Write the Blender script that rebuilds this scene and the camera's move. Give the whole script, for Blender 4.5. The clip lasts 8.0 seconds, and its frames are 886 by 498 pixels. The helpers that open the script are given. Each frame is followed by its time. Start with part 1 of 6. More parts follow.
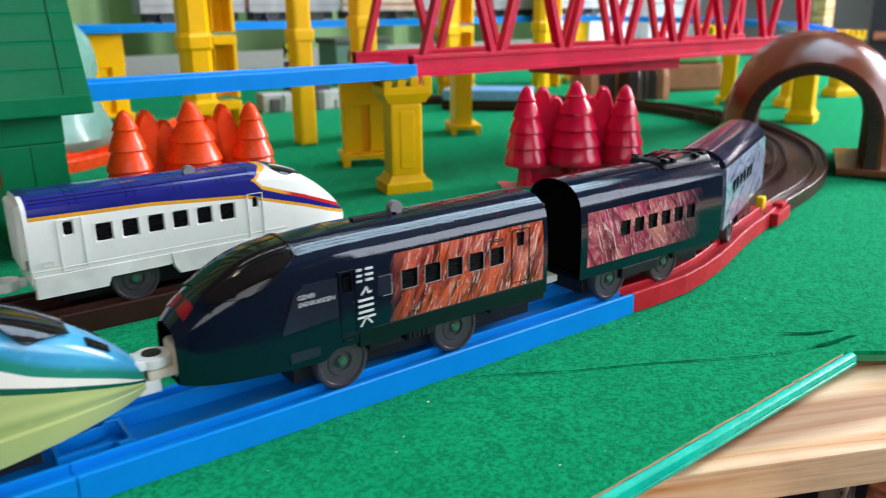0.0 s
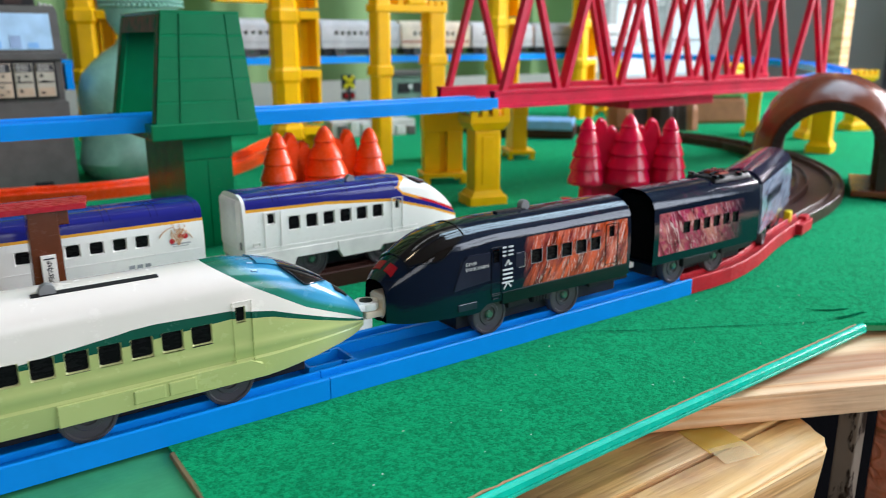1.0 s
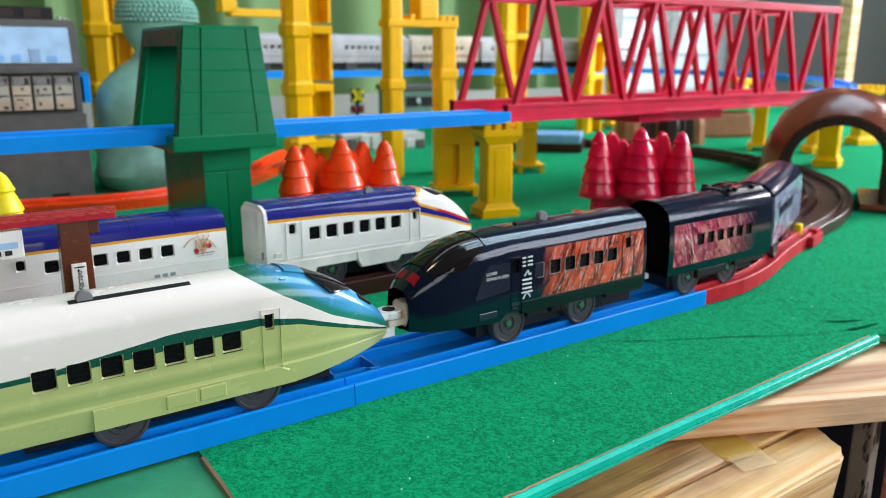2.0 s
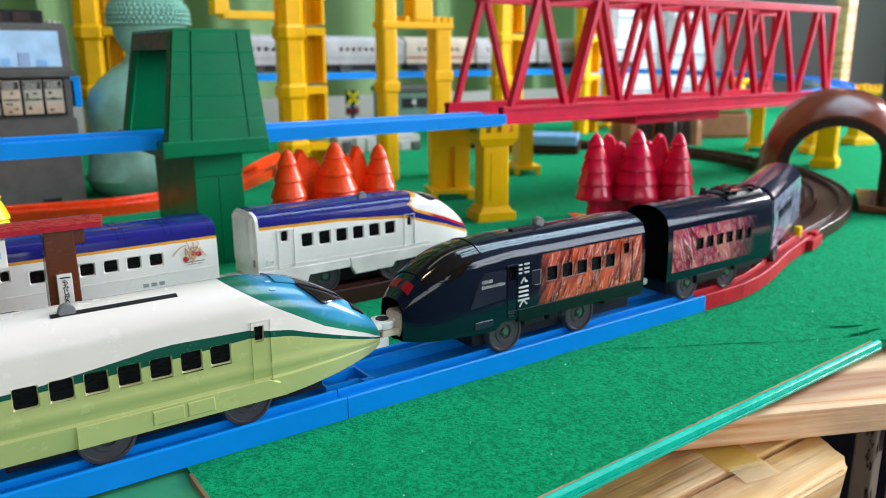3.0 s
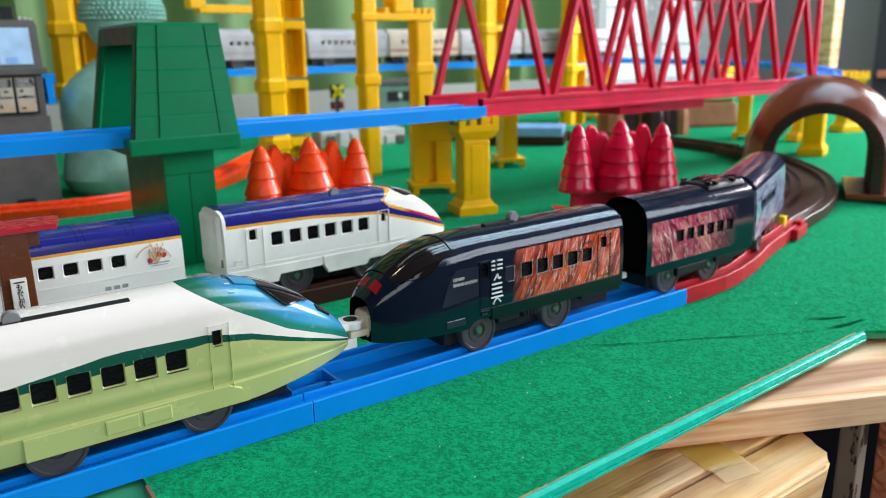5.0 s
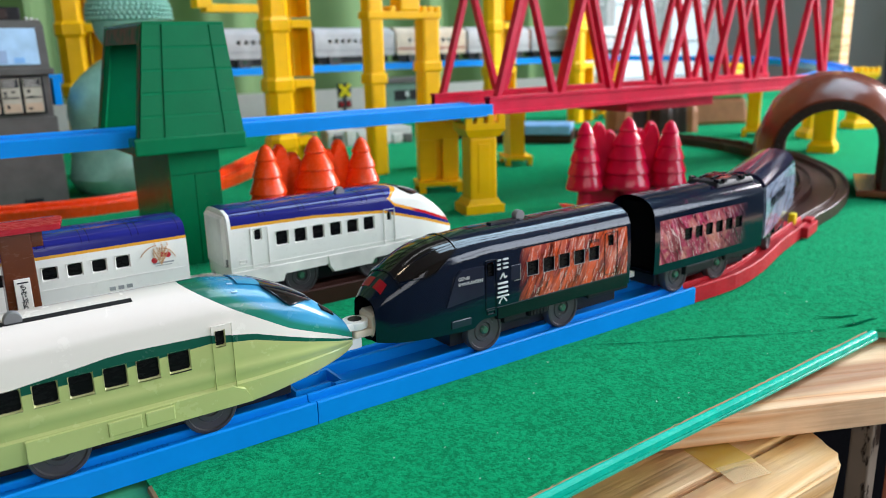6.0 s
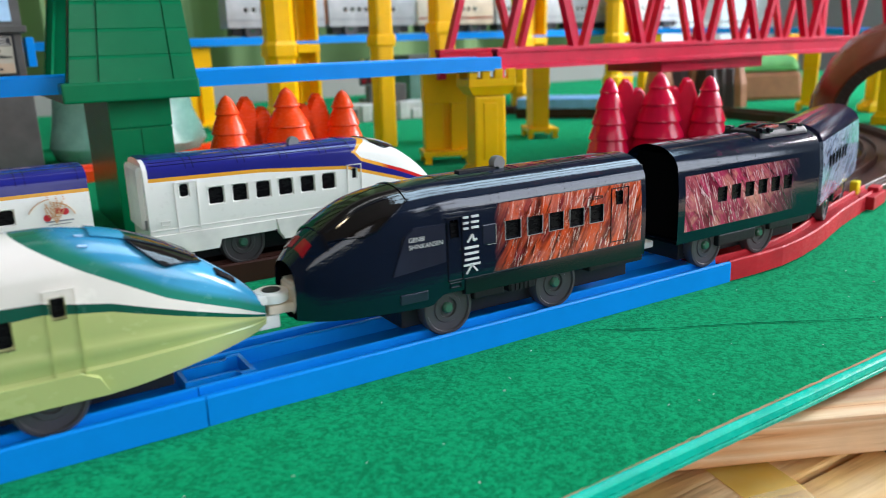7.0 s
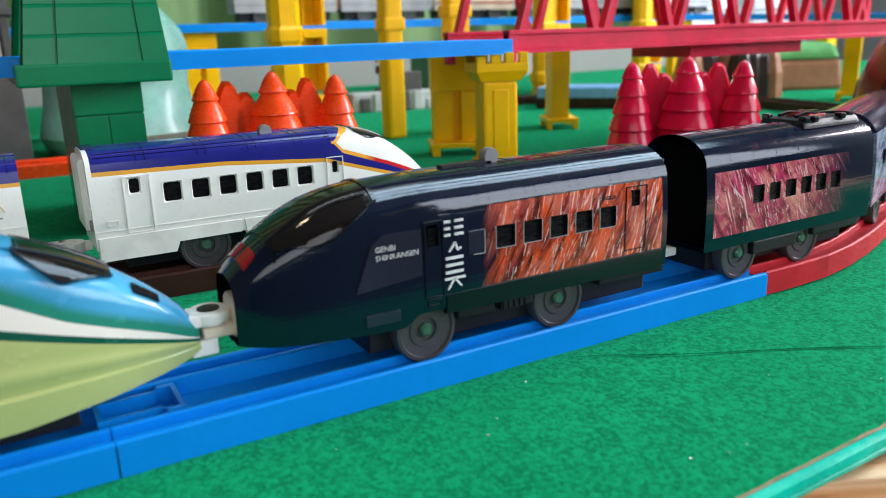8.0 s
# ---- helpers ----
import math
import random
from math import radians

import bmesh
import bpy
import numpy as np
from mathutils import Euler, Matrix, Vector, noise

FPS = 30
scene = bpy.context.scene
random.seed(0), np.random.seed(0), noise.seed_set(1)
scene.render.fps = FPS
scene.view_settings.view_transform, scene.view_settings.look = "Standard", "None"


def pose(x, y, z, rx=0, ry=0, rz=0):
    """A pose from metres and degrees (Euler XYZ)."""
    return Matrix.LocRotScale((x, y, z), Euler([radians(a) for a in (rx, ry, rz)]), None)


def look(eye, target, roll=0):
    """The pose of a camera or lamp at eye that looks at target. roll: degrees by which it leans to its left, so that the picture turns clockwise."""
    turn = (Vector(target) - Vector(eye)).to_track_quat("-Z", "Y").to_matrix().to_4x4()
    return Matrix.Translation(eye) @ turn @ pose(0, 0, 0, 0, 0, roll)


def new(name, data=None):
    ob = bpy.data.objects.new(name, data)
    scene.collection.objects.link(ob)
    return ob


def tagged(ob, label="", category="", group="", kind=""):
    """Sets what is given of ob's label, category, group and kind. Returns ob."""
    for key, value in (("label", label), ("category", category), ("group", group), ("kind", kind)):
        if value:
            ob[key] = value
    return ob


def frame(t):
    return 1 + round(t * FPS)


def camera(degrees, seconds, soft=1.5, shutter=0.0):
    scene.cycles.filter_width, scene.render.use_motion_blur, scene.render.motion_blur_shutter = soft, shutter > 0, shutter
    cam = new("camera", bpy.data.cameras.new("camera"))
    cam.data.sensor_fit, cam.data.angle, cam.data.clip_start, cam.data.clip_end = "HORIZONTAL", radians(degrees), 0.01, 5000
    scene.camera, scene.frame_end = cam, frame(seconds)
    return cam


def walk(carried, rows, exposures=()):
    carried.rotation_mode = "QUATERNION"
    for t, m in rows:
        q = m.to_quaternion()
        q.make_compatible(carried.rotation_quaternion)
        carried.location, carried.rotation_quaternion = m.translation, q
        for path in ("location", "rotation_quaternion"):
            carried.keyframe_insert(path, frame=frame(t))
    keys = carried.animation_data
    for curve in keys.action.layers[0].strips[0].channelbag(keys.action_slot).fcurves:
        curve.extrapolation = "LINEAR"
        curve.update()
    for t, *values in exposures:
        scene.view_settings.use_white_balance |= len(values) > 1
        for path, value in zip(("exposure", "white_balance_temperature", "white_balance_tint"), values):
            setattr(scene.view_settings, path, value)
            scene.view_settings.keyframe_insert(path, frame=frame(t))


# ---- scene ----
cam = camera(59.15, 8.0, soft=0.75, shutter=0.3)
PATH = [
    (0, (-0.0285, -0.1991, 0.1240), (1.0550, 1.2587, -0.4338), -0.69),
    (0.5, (-0.0731, -0.2153, 0.1236), (0.9997, 1.2606, -0.4062), -0.44),
    (1, (-0.1256, -0.2494, 0.1337), (0.9440, 1.2422, -0.3575), -0.06),
    (1.5, (-0.1365, -0.2519, 0.1337), (0.9301, 1.2499, -0.3321), 0.16),
    (3, (-0.1304, -0.2443, 0.1350), (0.9443, 1.2541, -0.3232), -0.17),
    (3.5, (-0.1274, -0.2443, 0.1360), (0.9495, 1.2502, -0.3298), -0.48),
    (4, (-0.1249, -0.2411, 0.1313), (0.9556, 1.2492, -0.3392), -0.76),
    (4.5, (-0.1190, -0.2422, 0.1341), (0.9653, 1.2441, -0.3404), -0.94),
    (6, (-0.1135, -0.2408, 0.1335), (0.9524, 1.2578, -0.3439), -1.29),
    (6.5, (-0.0972, -0.2239, 0.1203), (0.9218, 1.3063, -0.3595), -1.60),
    (7, (-0.0478, -0.2019, 0.1011), (0.9223, 1.3571, -0.3871), -1.73),
    (7.5, (-0.0237, -0.1907, 0.0971), (0.9192, 1.3834, -0.3960), -1.72),
    (8, (-0.0137, -0.1728, 0.0947), (0.8985, 1.4153, -0.4112), -1.77),
]
walk(cam, [(t, look(eye, target, roll)) for t, eye, target, roll in PATH])

cam.data.dof.use_dof = True
cam.data.dof.focus_distance = 0.28
cam.data.dof.aperture_fstop = 16.0

# ---------------------------------------------------------------- light
world = bpy.data.worlds.new("daylight")
scene.world = world
world.use_nodes = True
wt = world.node_tree
sky = wt.nodes.new("ShaderNodeTexSky")
sky.sky_type = "NISHITA"
sky.sun_disc = False
sky.sun_elevation = radians(42)
sky.sun_rotation = radians(150)
wt.links.new(sky.outputs[0], wt.nodes["Background"].inputs[0])
wt.nodes["Background"].inputs[1].default_value = 0.1


def area_lamp(name, where, aim, sx, sy, watts, colour):
    lamp = bpy.data.lights.new(name, "AREA")
    lamp.shape, lamp.size, lamp.size_y, lamp.energy, lamp.color = "RECTANGLE", sx, sy, watts, colour
    ob = new(name, lamp)
    ob.matrix_world = look(where, aim)
    return ob


area_lamp("window_daylight", (-0.5, -1.55, 0.65), (0.2, 0.2, 0.0), 1.7, 1.0, 10, (1.0, 0.97, 0.95))
area_lamp("south_window_daylight", (1.70, -1.56, 0.82), (1.1, 0.1, 0.45), 1.4, 1.36, 34, (0.78, 0.86, 1.0))
area_lamp("side_window_daylight", (2.40, -0.24, 0.78), (0.3, 0.1, 0.0), 0.74, 0.9, 78, (0.95, 0.92, 0.97))
for tube_y in (-0.12, 0.20, 0.52):
    area_lamp("ceiling_tube_and_fill_light", (1.25, tube_y, 1.60), (1.25, tube_y, 0.0), 1.4, 0.26, 10.0, (0.60, 0.82, 1.0))
area_lamp("ceiling_bulb_light", (-0.35, 0.45, 1.60), (-0.35, 0.45, 0.0), 0.16, 0.10, 2.2, (1.0, 0.80, 0.55))
# unseen fill lamp, added to brighten the curtain at the back
area_lamp("ceiling_tube_and_fill_light", (0.45, 0.85, 1.60), (0.45, 1.0, 0.0), 1.3, 0.12, 1.2, (0.95, 0.98, 1.0))


# ---------------------------------------------------------------- materials
class Net:
    """Short words for building a node material."""

    def __init__(self, name):
        self.mat = bpy.data.materials.new(name)
        self.mat.use_nodes = True
        self.t = self.mat.node_tree
        self.p = self.t.nodes["Principled BSDF"]
        self.co = self.t.nodes.new("ShaderNodeTexCoord").outputs["Object"]
        self._xyz = None

    def put(self, value, sock):
        if isinstance(value, (int, float)):
            sock.default_value = value
        elif isinstance(value, (tuple, list)):
            sock.default_value = (*value, 1.0) if len(value) == 3 and sock.type == "RGBA" else value
        else:
            self.t.links.new(value, sock)

    def op(self, kind, a, b=0.0):
        n = self.t.nodes.new("ShaderNodeMath")
        n.operation = kind
        self.put(a, n.inputs[0])
        self.put(b, n.inputs[1])
        return n.outputs[0]

    def axis(self, i):
        if self._xyz is None:
            n = self.t.nodes.new("ShaderNodeSeparateXYZ")
            self.t.links.new(self.co, n.inputs[0])
            self._xyz = n.outputs
        return self._xyz[i]

    def span(self, v, a, b):
        """1 where a < v < b."""
        return self.op("MULTIPLY", self.op("GREATER_THAN", v, a), self.op("LESS_THAN", v, b))

    def ramp(self, v, a, b, c=0.0, d=1.0):
        n = self.t.nodes.new("ShaderNodeMapRange")
        n.clamp = True
        for k, x in enumerate((v, a, b, c, d)):
            self.put(x, n.inputs[k])
        return n.outputs[0]

    def noise(self, scale, detail=3.0, rough=0.55, stretch=None, distort=0.0, turn=None):
        co = self.co
        if stretch or turn:
            for rot, size in ((turn or (0, 0, 0), (1, 1, 1)), ((0, 0, 0), stretch or (1, 1, 1))):
                m = self.t.nodes.new("ShaderNodeMapping")
                m.inputs["Rotation"].default_value = [radians(a) for a in rot]
                m.inputs["Scale"].default_value = size
                self.t.links.new(co, m.inputs[0])
                co = m.outputs[0]
        n = self.t.nodes.new("ShaderNodeTexNoise")
        self.t.links.new(co, n.inputs["Vector"])
        n.inputs["Scale"].default_value, n.inputs["Detail"].default_value = scale, detail
        n.inputs["Roughness"].default_value, n.inputs["Distortion"].default_value = rough, distort
        return n.outputs[0]

    def voronoi(self, scale, stretch=None, what="DISTANCE_TO_EDGE"):
        co = self.co
        if stretch:
            m = self.t.nodes.new("ShaderNodeMapping")
            m.inputs["Scale"].default_value = stretch
            self.t.links.new(co, m.inputs[0])
            co = m.outputs[0]
        n = self.t.nodes.new("ShaderNodeTexVoronoi")
        n.feature = what
        n.inputs["Scale"].default_value = scale
        self.t.links.new(co, n.inputs["Vector"])
        return n.outputs[0]

    def mix(self, f, a, b):
        n = self.t.nodes.new("ShaderNodeMix")
        n.data_type = "RGBA"
        self.put(f, n.inputs[0])
        self.put(a, n.inputs[6])
        self.put(b, n.inputs[7])
        return n.outputs[2]

    def bump(self, height, depth):
        n = self.t.nodes.new("ShaderNodeBump")
        n.inputs["Strength"].default_value, n.inputs["Distance"].default_value = 1.0, depth
        self.t.links.new(height, n.inputs["Height"])
        self.t.links.new(n.outputs[0], self.p.inputs["Normal"])

    def done(self, colour=None, rough=None, metal=0.0, coat=0.0, spec=0.5):
        if colour is not None:
            self.put(colour, self.p.inputs["Base Color"])
        if rough is not None:
            self.put(rough, self.p.inputs["Roughness"])
        self.p.inputs["Metallic"].default_value = metal
        self.p.inputs["Coat Weight"].default_value = coat
        self.p.inputs["Coat Roughness"].default_value = 0.06
        self.p.inputs["Specular IOR Level"].default_value = spec
        return self.mat


def tint(c, k):
    return tuple(min(1.0, v * k) for v in c)


def plastic(name, c, rough=0.3, var=0.12, grain=900, depth=0.00003, coat=0.0, glow=0.0, spec=0.36, dust_share=0.03, wear=1.0):
    """Moulded toy plastic: slight cloudiness, handling scuffs, fine orange peel, some dust."""
    n = Net(name)
    cloud = n.noise(55, 3)
    scuff = n.noise(260, 4, 0.7, stretch=(1, 3, 3))
    col = n.mix(n.ramp(cloud, 0.35, 0.65), tint(c, 1 - var), tint(c, 1 + var))
    dust = n.ramp(n.noise(1500, 5, 0.7), 0.62, 0.85, 0.0, dust_share)
    col = n.mix(dust, col, (0.45, 0.43, 0.4))
    r = n.ramp(scuff, 0.3, 0.75, rough * (1 - 0.2 * wear), rough * (1 + 0.45 * wear))
    n.bump(n.noise(grain, 2), depth)
    if glow:
        n.p.inputs["Subsurface Weight"].default_value = glow
        n.p.inputs["Subsurface Radius"].default_value = (0.002, 0.002, 0.002)
    return n.done(col, r, coat=coat, spec=spec)


def felt_material():
    n = Net("green_felt")
    tuft = n.noise(620, 3, 0.65, distort=0.2)
    clump = n.noise(260, 3, 0.6)
    fibre = n.noise(1500, 3, 0.7, distort=0.8)
    wide = n.noise(16, 3)
    h = n.op("ADD", n.op("MULTIPLY", tuft, 0.65), n.op("MULTIPLY", clump, 0.35))
    col = n.mix(n.ramp(h, 0.42, 0.58), (0.0015, 0.150, 0.058), (0.0036, 0.312, 0.121))
    col = n.mix(n.ramp(fibre, 0.52, 0.72, 0, 0.5), col, (0.008, 0.42, 0.165))
    col = n.mix(n.ramp(wide, 0.3, 0.7, 0, 0.3), col, (0.002, 0.200, 0.070))
    n.p.inputs["Sheen Weight"].default_value = 0.07
    n.p.inputs["Sheen Roughness"].default_value = 0.45
    n.p.inputs["Sheen Tint"].default_value = (0.25, 1.0, 0.65, 1.0)
    n.bump(n.op("ADD", h, n.op("MULTIPLY", fibre, 0.35)), 0.0006)
    return n.done(col, 0.95, spec=0.02)


def pine_material(name, warm=1.0, dirt=0.2, stain=False):
    n = Net(name)
    ring = n.noise(20, 2, 0.4, stretch=(0.16, 3.2, 5.0), distort=0.45)
    band = n.op("PINGPONG", n.op("MULTIPLY", ring, 9.0), 1.0)
    grain = n.noise(300, 4, 0.6, stretch=(0.08, 1.5, 1.5))
    col = n.mix(n.ramp(band, 0.20, 0.95), (0.86, 0.58 * warm, 0.34 * warm), (0.74, 0.36 * warm, 0.15 * warm))
    col = n.mix(n.ramp(band, 0.90, 0.99, 0, 0.6), col, (0.42, 0.17 * warm, 0.06 * warm))
    col = n.mix(n.ramp(grain, 0.45, 0.72, 0, 0.35), col, (0.52, 0.25, 0.09))
    col = n.mix(n.ramp(n.noise(35, 4), 0.5, 0.8, 0, dirt), col, (0.12, 0.085, 0.06))
    layer = n.noise(150, 1, 0.3, stretch=(0.01, 0.12, 1.0), distort=0.2)
    col = n.mix(n.ramp(layer, 0.60, 0.63, 0, 0.7), col, (0.28, 0.10, 0.03))
    if stain:
        col = n.mix(n.ramp(n.noise(26, 3), 0.38, 0.62, 0.1, 0.65), col, (0.88, 0.56, 0.18))
        col = n.mix(n.ramp(n.noise(19, 4, 0.6, turn=(0, 0, 40)), 0.58, 0.72, 0, 0.4), col, (0.40, 0.26, 0.11))
    n.bump(n.op("ADD", grain, band), 0.0004)
    return n.done(col, 0.62)


def art_body(name, x0, x1, z0, z1, dark, hues, slant, fade, flecks=0.4):
    """Gloss dark car body with a printed panel of flowing strands on both sides."""
    n = Net(name)
    x, y, z = n.axis(0), n.axis(1), n.axis(2)
    inside = n.op("MULTIPLY", n.span(x, x0, x1), n.span(z, z0, z1))
    inside = n.op("MULTIPLY", inside, n.op("GREATER_THAN", n.op("ABSOLUTE", y), 0.0125))
    strand = n.noise(190, 4, 0.6, stretch=(1.0, 0.2, 0.17), distort=1.0, turn=(0, -slant, 0))
    fine = n.noise(430, 4, 0.65, stretch=(1.0, 0.2, 0.11), distort=1.6, turn=(0, -slant * 1.3, 0))
    hair = n.noise(800, 3, 0.6, stretch=(1.0, 0.2, 0.07), distort=2.2, turn=(0, -slant * 0.6, 0))
    patch = n.noise(75, 3, 0.6, distort=1.2)
    col = n.mix(n.ramp(strand, 0.40, 0.58), hues[0], hues[1])
    col = n.mix(n.ramp(patch, 0.46, 0.58), col, n.mix(n.ramp(strand, 0.40, 0.58), hues[2], hues[3]))
    col = n.mix(n.ramp(fine, 0.46, 0.36, 0, 0.85), col, tint(hues[0], 0.22))
    col = n.mix(n.ramp(fine, 0.62, 0.66, 0, 0.7), col, hues[4])
    col = n.mix(n.ramp(hair, 0.60, 0.625, 0, 0.85), col, hues[4])
    edge = n.op("MULTIPLY", n.ramp(n.op("ADD", x, n.op("MULTIPLY", strand, 0.012)), fade[0], fade[1]), inside)
    body = n.mix(n.noise(60, 3), dark, tint(dark, 1.5))
    roofmark = n.op("MULTIPLY", n.op("GREATER_THAN", z, 0.0525), n.ramp(n.op("MULTIPLY", hair, n.op("ADD", 0.55, n.op("MULTIPLY", patch, 0.9))), 0.55, 0.66, 0, flecks))
    body = n.mix(n.op("MULTIPLY", roofmark, n.ramp(x, x0, x0 + 0.03)), body, n.mix(0.5, hues[1], hues[2]))
    col = n.mix(edge, body, col)
    brushed = n.noise(420, 4, 0.65, stretch=(0.06, 1.4, 1.4))
    n.bump(n.op("ADD", n.op("MULTIPLY", n.noise(300, 3), 0.5), brushed), 0.00004)
    return n.done(col, n.ramp(brushed, 0.3, 0.75, 0.04, 0.14), coat=0.0, spec=0.6)


def stripe_line(n, x):
    """Height of the painted waist line along the white front car."""
    drop = n.op("ADD", n.ramp(x, 0.0, 0.046, 0.0, 0.0008), n.ramp(x, 0.046, 0.086, 0.0, 0.0029))
    drop = n.op("ADD", drop, n.ramp(x, 0.086, 0.115, 0.0, 0.0086))
    return n.op("SUBTRACT", 0.0460, n.op("ADD", drop, n.ramp(x, 0.115, 0.137, 0.0, 0.0078)))


def white_nose_body():
    """White car, navy roof, orange line, white patch on the nose framed in orange and red."""
    n = Net("white_navy_body")
    x, z = n.axis(0), n.axis(2)
    up = n.op("SUBTRACT", z, stripe_line(n, x))
    white = n.mix(n.noise(50, 4), (0.80, 0.80, 0.74), (0.88, 0.87, 0.82))
    white = n.mix(n.ramp(n.noise(420, 5, 0.7), 0.56, 0.8, 0, 0.25), white, (0.42, 0.4, 0.34))
    col = n.mix(n.op("GREATER_THAN", up, -0.0007), white, (0.72, 0.34, 0.035))
    navy = n.mix(n.noise(60, 3), (0.013, 0.015, 0.16), (0.018, 0.021, 0.21))
    col = n.mix(n.op("GREATER_THAN", up, 0.0008), col, navy)
    band = n.op("ADD", n.ramp(x, 0.0900, 0.0935, 0.0080, 0.0052), n.ramp(x, 0.0935, 0.137, 0.0, -0.0020))
    brow = n.op("ADD", n.ramp(x, 0.0900, 0.0935, 0.0484, 0.0516), n.ramp(x, 0.0935, 0.103, 0.0, 0.0040))
    patch = n.op("MINIMUM", n.op("SUBTRACT", up, band), n.op("SUBTRACT", brow, z))
    frame_col = n.mix(n.ramp(x, 0.103, 0.108), (0.8, 0.36, 0.03), (0.5, 0.02, 0.02))
    col = n.mix(n.op("MULTIPLY", n.op("GREATER_THAN", x, 0.0890), n.op("GREATER_THAN", patch, -0.0009)), col, frame_col)
    col = n.mix(n.op("MULTIPLY", n.op("GREATER_THAN", x, 0.0903), n.op("GREATER_THAN", patch, 0.0007)), col, white)
    col = n.mix(n.op("LESS_THAN", x, 0.0016), col, white)
    n.bump(n.noise(600, 3), 0.00002)
    return n.done(col, n.ramp(n.noise(150, 4, 0.7), 0.3, 0.8, 0.09, 0.18), coat=0.0, spec=0.4)


def white_plain_body():
    n = Net("white_navy_coach")
    z = n.axis(2)
    white = n.mix(n.noise(50, 4), (0.80, 0.80, 0.74), (0.88, 0.87, 0.82))
    white = n.mix(n.ramp(n.noise(420, 5, 0.7), 0.56, 0.8, 0, 0.25), white, (0.42, 0.4, 0.34))
    col = n.mix(n.op("GREATER_THAN", z, 0.0449), white, (0.72, 0.34, 0.035))
    navy = n.mix(n.noise(60, 3), (0.013, 0.015, 0.16), (0.018, 0.021, 0.21))
    col = n.mix(n.op("GREATER_THAN", z, 0.0462), col, navy)
    n.bump(n.noise(600, 3), 0.00002)
    return n.done(col, n.ramp(n.noise(150, 4, 0.7), 0.3, 0.8, 0.09, 0.18), coat=0.0, spec=0.4)


def green_nose_body():
    """Pale green lower body, white top, dark green waist band, blue and teal nose."""
    n = Net("green_white_body")
    x, z = n.axis(0), n.axis(2)
    low = n.mix(n.noise(60, 4), (0.43, 0.49, 0.175), (0.49, 0.54, 0.21))
    white = n.mix(n.noise(50, 4), (0.80, 0.74, 0.67), (0.88, 0.82, 0.75))
    rise = n.op("ADD", n.ramp(x, 0.05, 0.088, 0.0, 0.0020), n.ramp(x, 0.0, 0.05, -0.0010, 0.0))
    fall = n.op("ADD", n.ramp(x, 0.088, 0.104, 0.0, 0.0026), n.ramp(x, 0.104, 0.148, 0.0, 0.0140))
    up = n.op("SUBTRACT", z, n.op("SUBTRACT", n.op("ADD", 0.0372, rise), fall))
    thick = n.op("ADD", n.ramp(x, 0.02, 0.055, 0.0018, 0.0050), n.ramp(x, 0.062, 0.092, 0.0, -0.0024))
    thick = n.op("ADD", thick, n.ramp(x, 0.092, 0.146, 0.0, -0.0018))
    col = n.mix(n.op("GREATER_THAN", up, 0.0), low, (0.006, 0.088, 0.056))
    col = n.mix(n.op("GREATER_THAN", n.op("SUBTRACT", up, thick), 0.0), col, white)
    line = n.op("SUBTRACT", 0.0600, n.op("ADD", n.ramp(x, 0.080, 0.098, 0.0, 0.0115), n.ramp(x, 0.098, 0.118, 0.0, 0.0115)))
    line = n.op("SUBTRACT", line, n.op("ADD", n.ramp(x, 0.118, 0.138, 0.0, 0.0085), n.ramp(x, 0.138, 0.148, 0.0, 0.0050)))
    above = n.op("SUBTRACT", z, line)
    blue = n.mix(n.ramp(x, 0.094, 0.132), (0.018, 0.19, 0.36), (0.060, 0.36, 0.60))
    blue = n.mix(n.ramp(n.noise(120, 3), 0.4, 0.6, 0, 0.15), blue, (0.035, 0.26, 0.46))
    reach = n.ramp(x, 0.086, 0.125, 0.0065, 0.0034)
    green = n.mix(n.ramp(x, 0.082, 0.112), (0.006, 0.115, 0.066), (0.016, 0.22, 0.155))
    teal = n.mix(n.op("MINIMUM", 1.0, n.op("MAXIMUM", 0.0, n.op("DIVIDE", n.op("SUBTRACT", above, n.op("MULTIPLY", reach, 0.55)), n.op("MULTIPLY", reach, 0.6)))), green, blue)
    col = n.mix(n.op("MULTIPLY", n.op("GREATER_THAN", x, 0.080), n.op("GREATER_THAN", above, 0.0)), col, teal)
    n.bump(n.noise(600, 3), 0.00002)
    return n.done(col, n.ramp(n.noise(150, 4, 0.7), 0.3, 0.8, 0.16, 0.34), coat=0.3)


def curtain_material():
    n = Net("pale_green_curtain")
    col = n.mix(n.noise(7, 3), (0.100, 0.180, 0.062), (0.180, 0.280, 0.115))
    n.bump(n.noise(250, 3), 0.0005)
    return n.done(col, 0.8)


def wall_material(name, a, b):
    n = Net(name)
    col = n.mix(n.noise(4, 5), a, b)
    n.bump(n.noise(120, 4), 0.0008)
    return n.done(col, 0.85)


BLUE = plastic("blue_track_plastic", (0.003, 0.245, 0.76), 0.24, var=0.03, depth=0.00001, dust_share=0.0, wear=0.3, spec=0.2)
RED = plastic("red_track_plastic", (0.46, 0.010, 0.020), 0.5, spec=0.2, dust_share=0.0)
BRIDGE_RED = plastic("bridge_red_plastic", (0.58, 0.005, 0.042), 0.3, spec=0.26, dust_share=0.0)
BROWN = plastic("brown_track_plastic", (0.046, 0.016, 0.011), 0.38, spec=0.22, wear=0.5)
DARK_BROWN = plastic("dark_brown_plastic", (0.03, 0.014, 0.011), 0.4)
STATION = plastic("station_brown_plastic", (0.115, 0.032, 0.014), 0.22, coat=0.2)
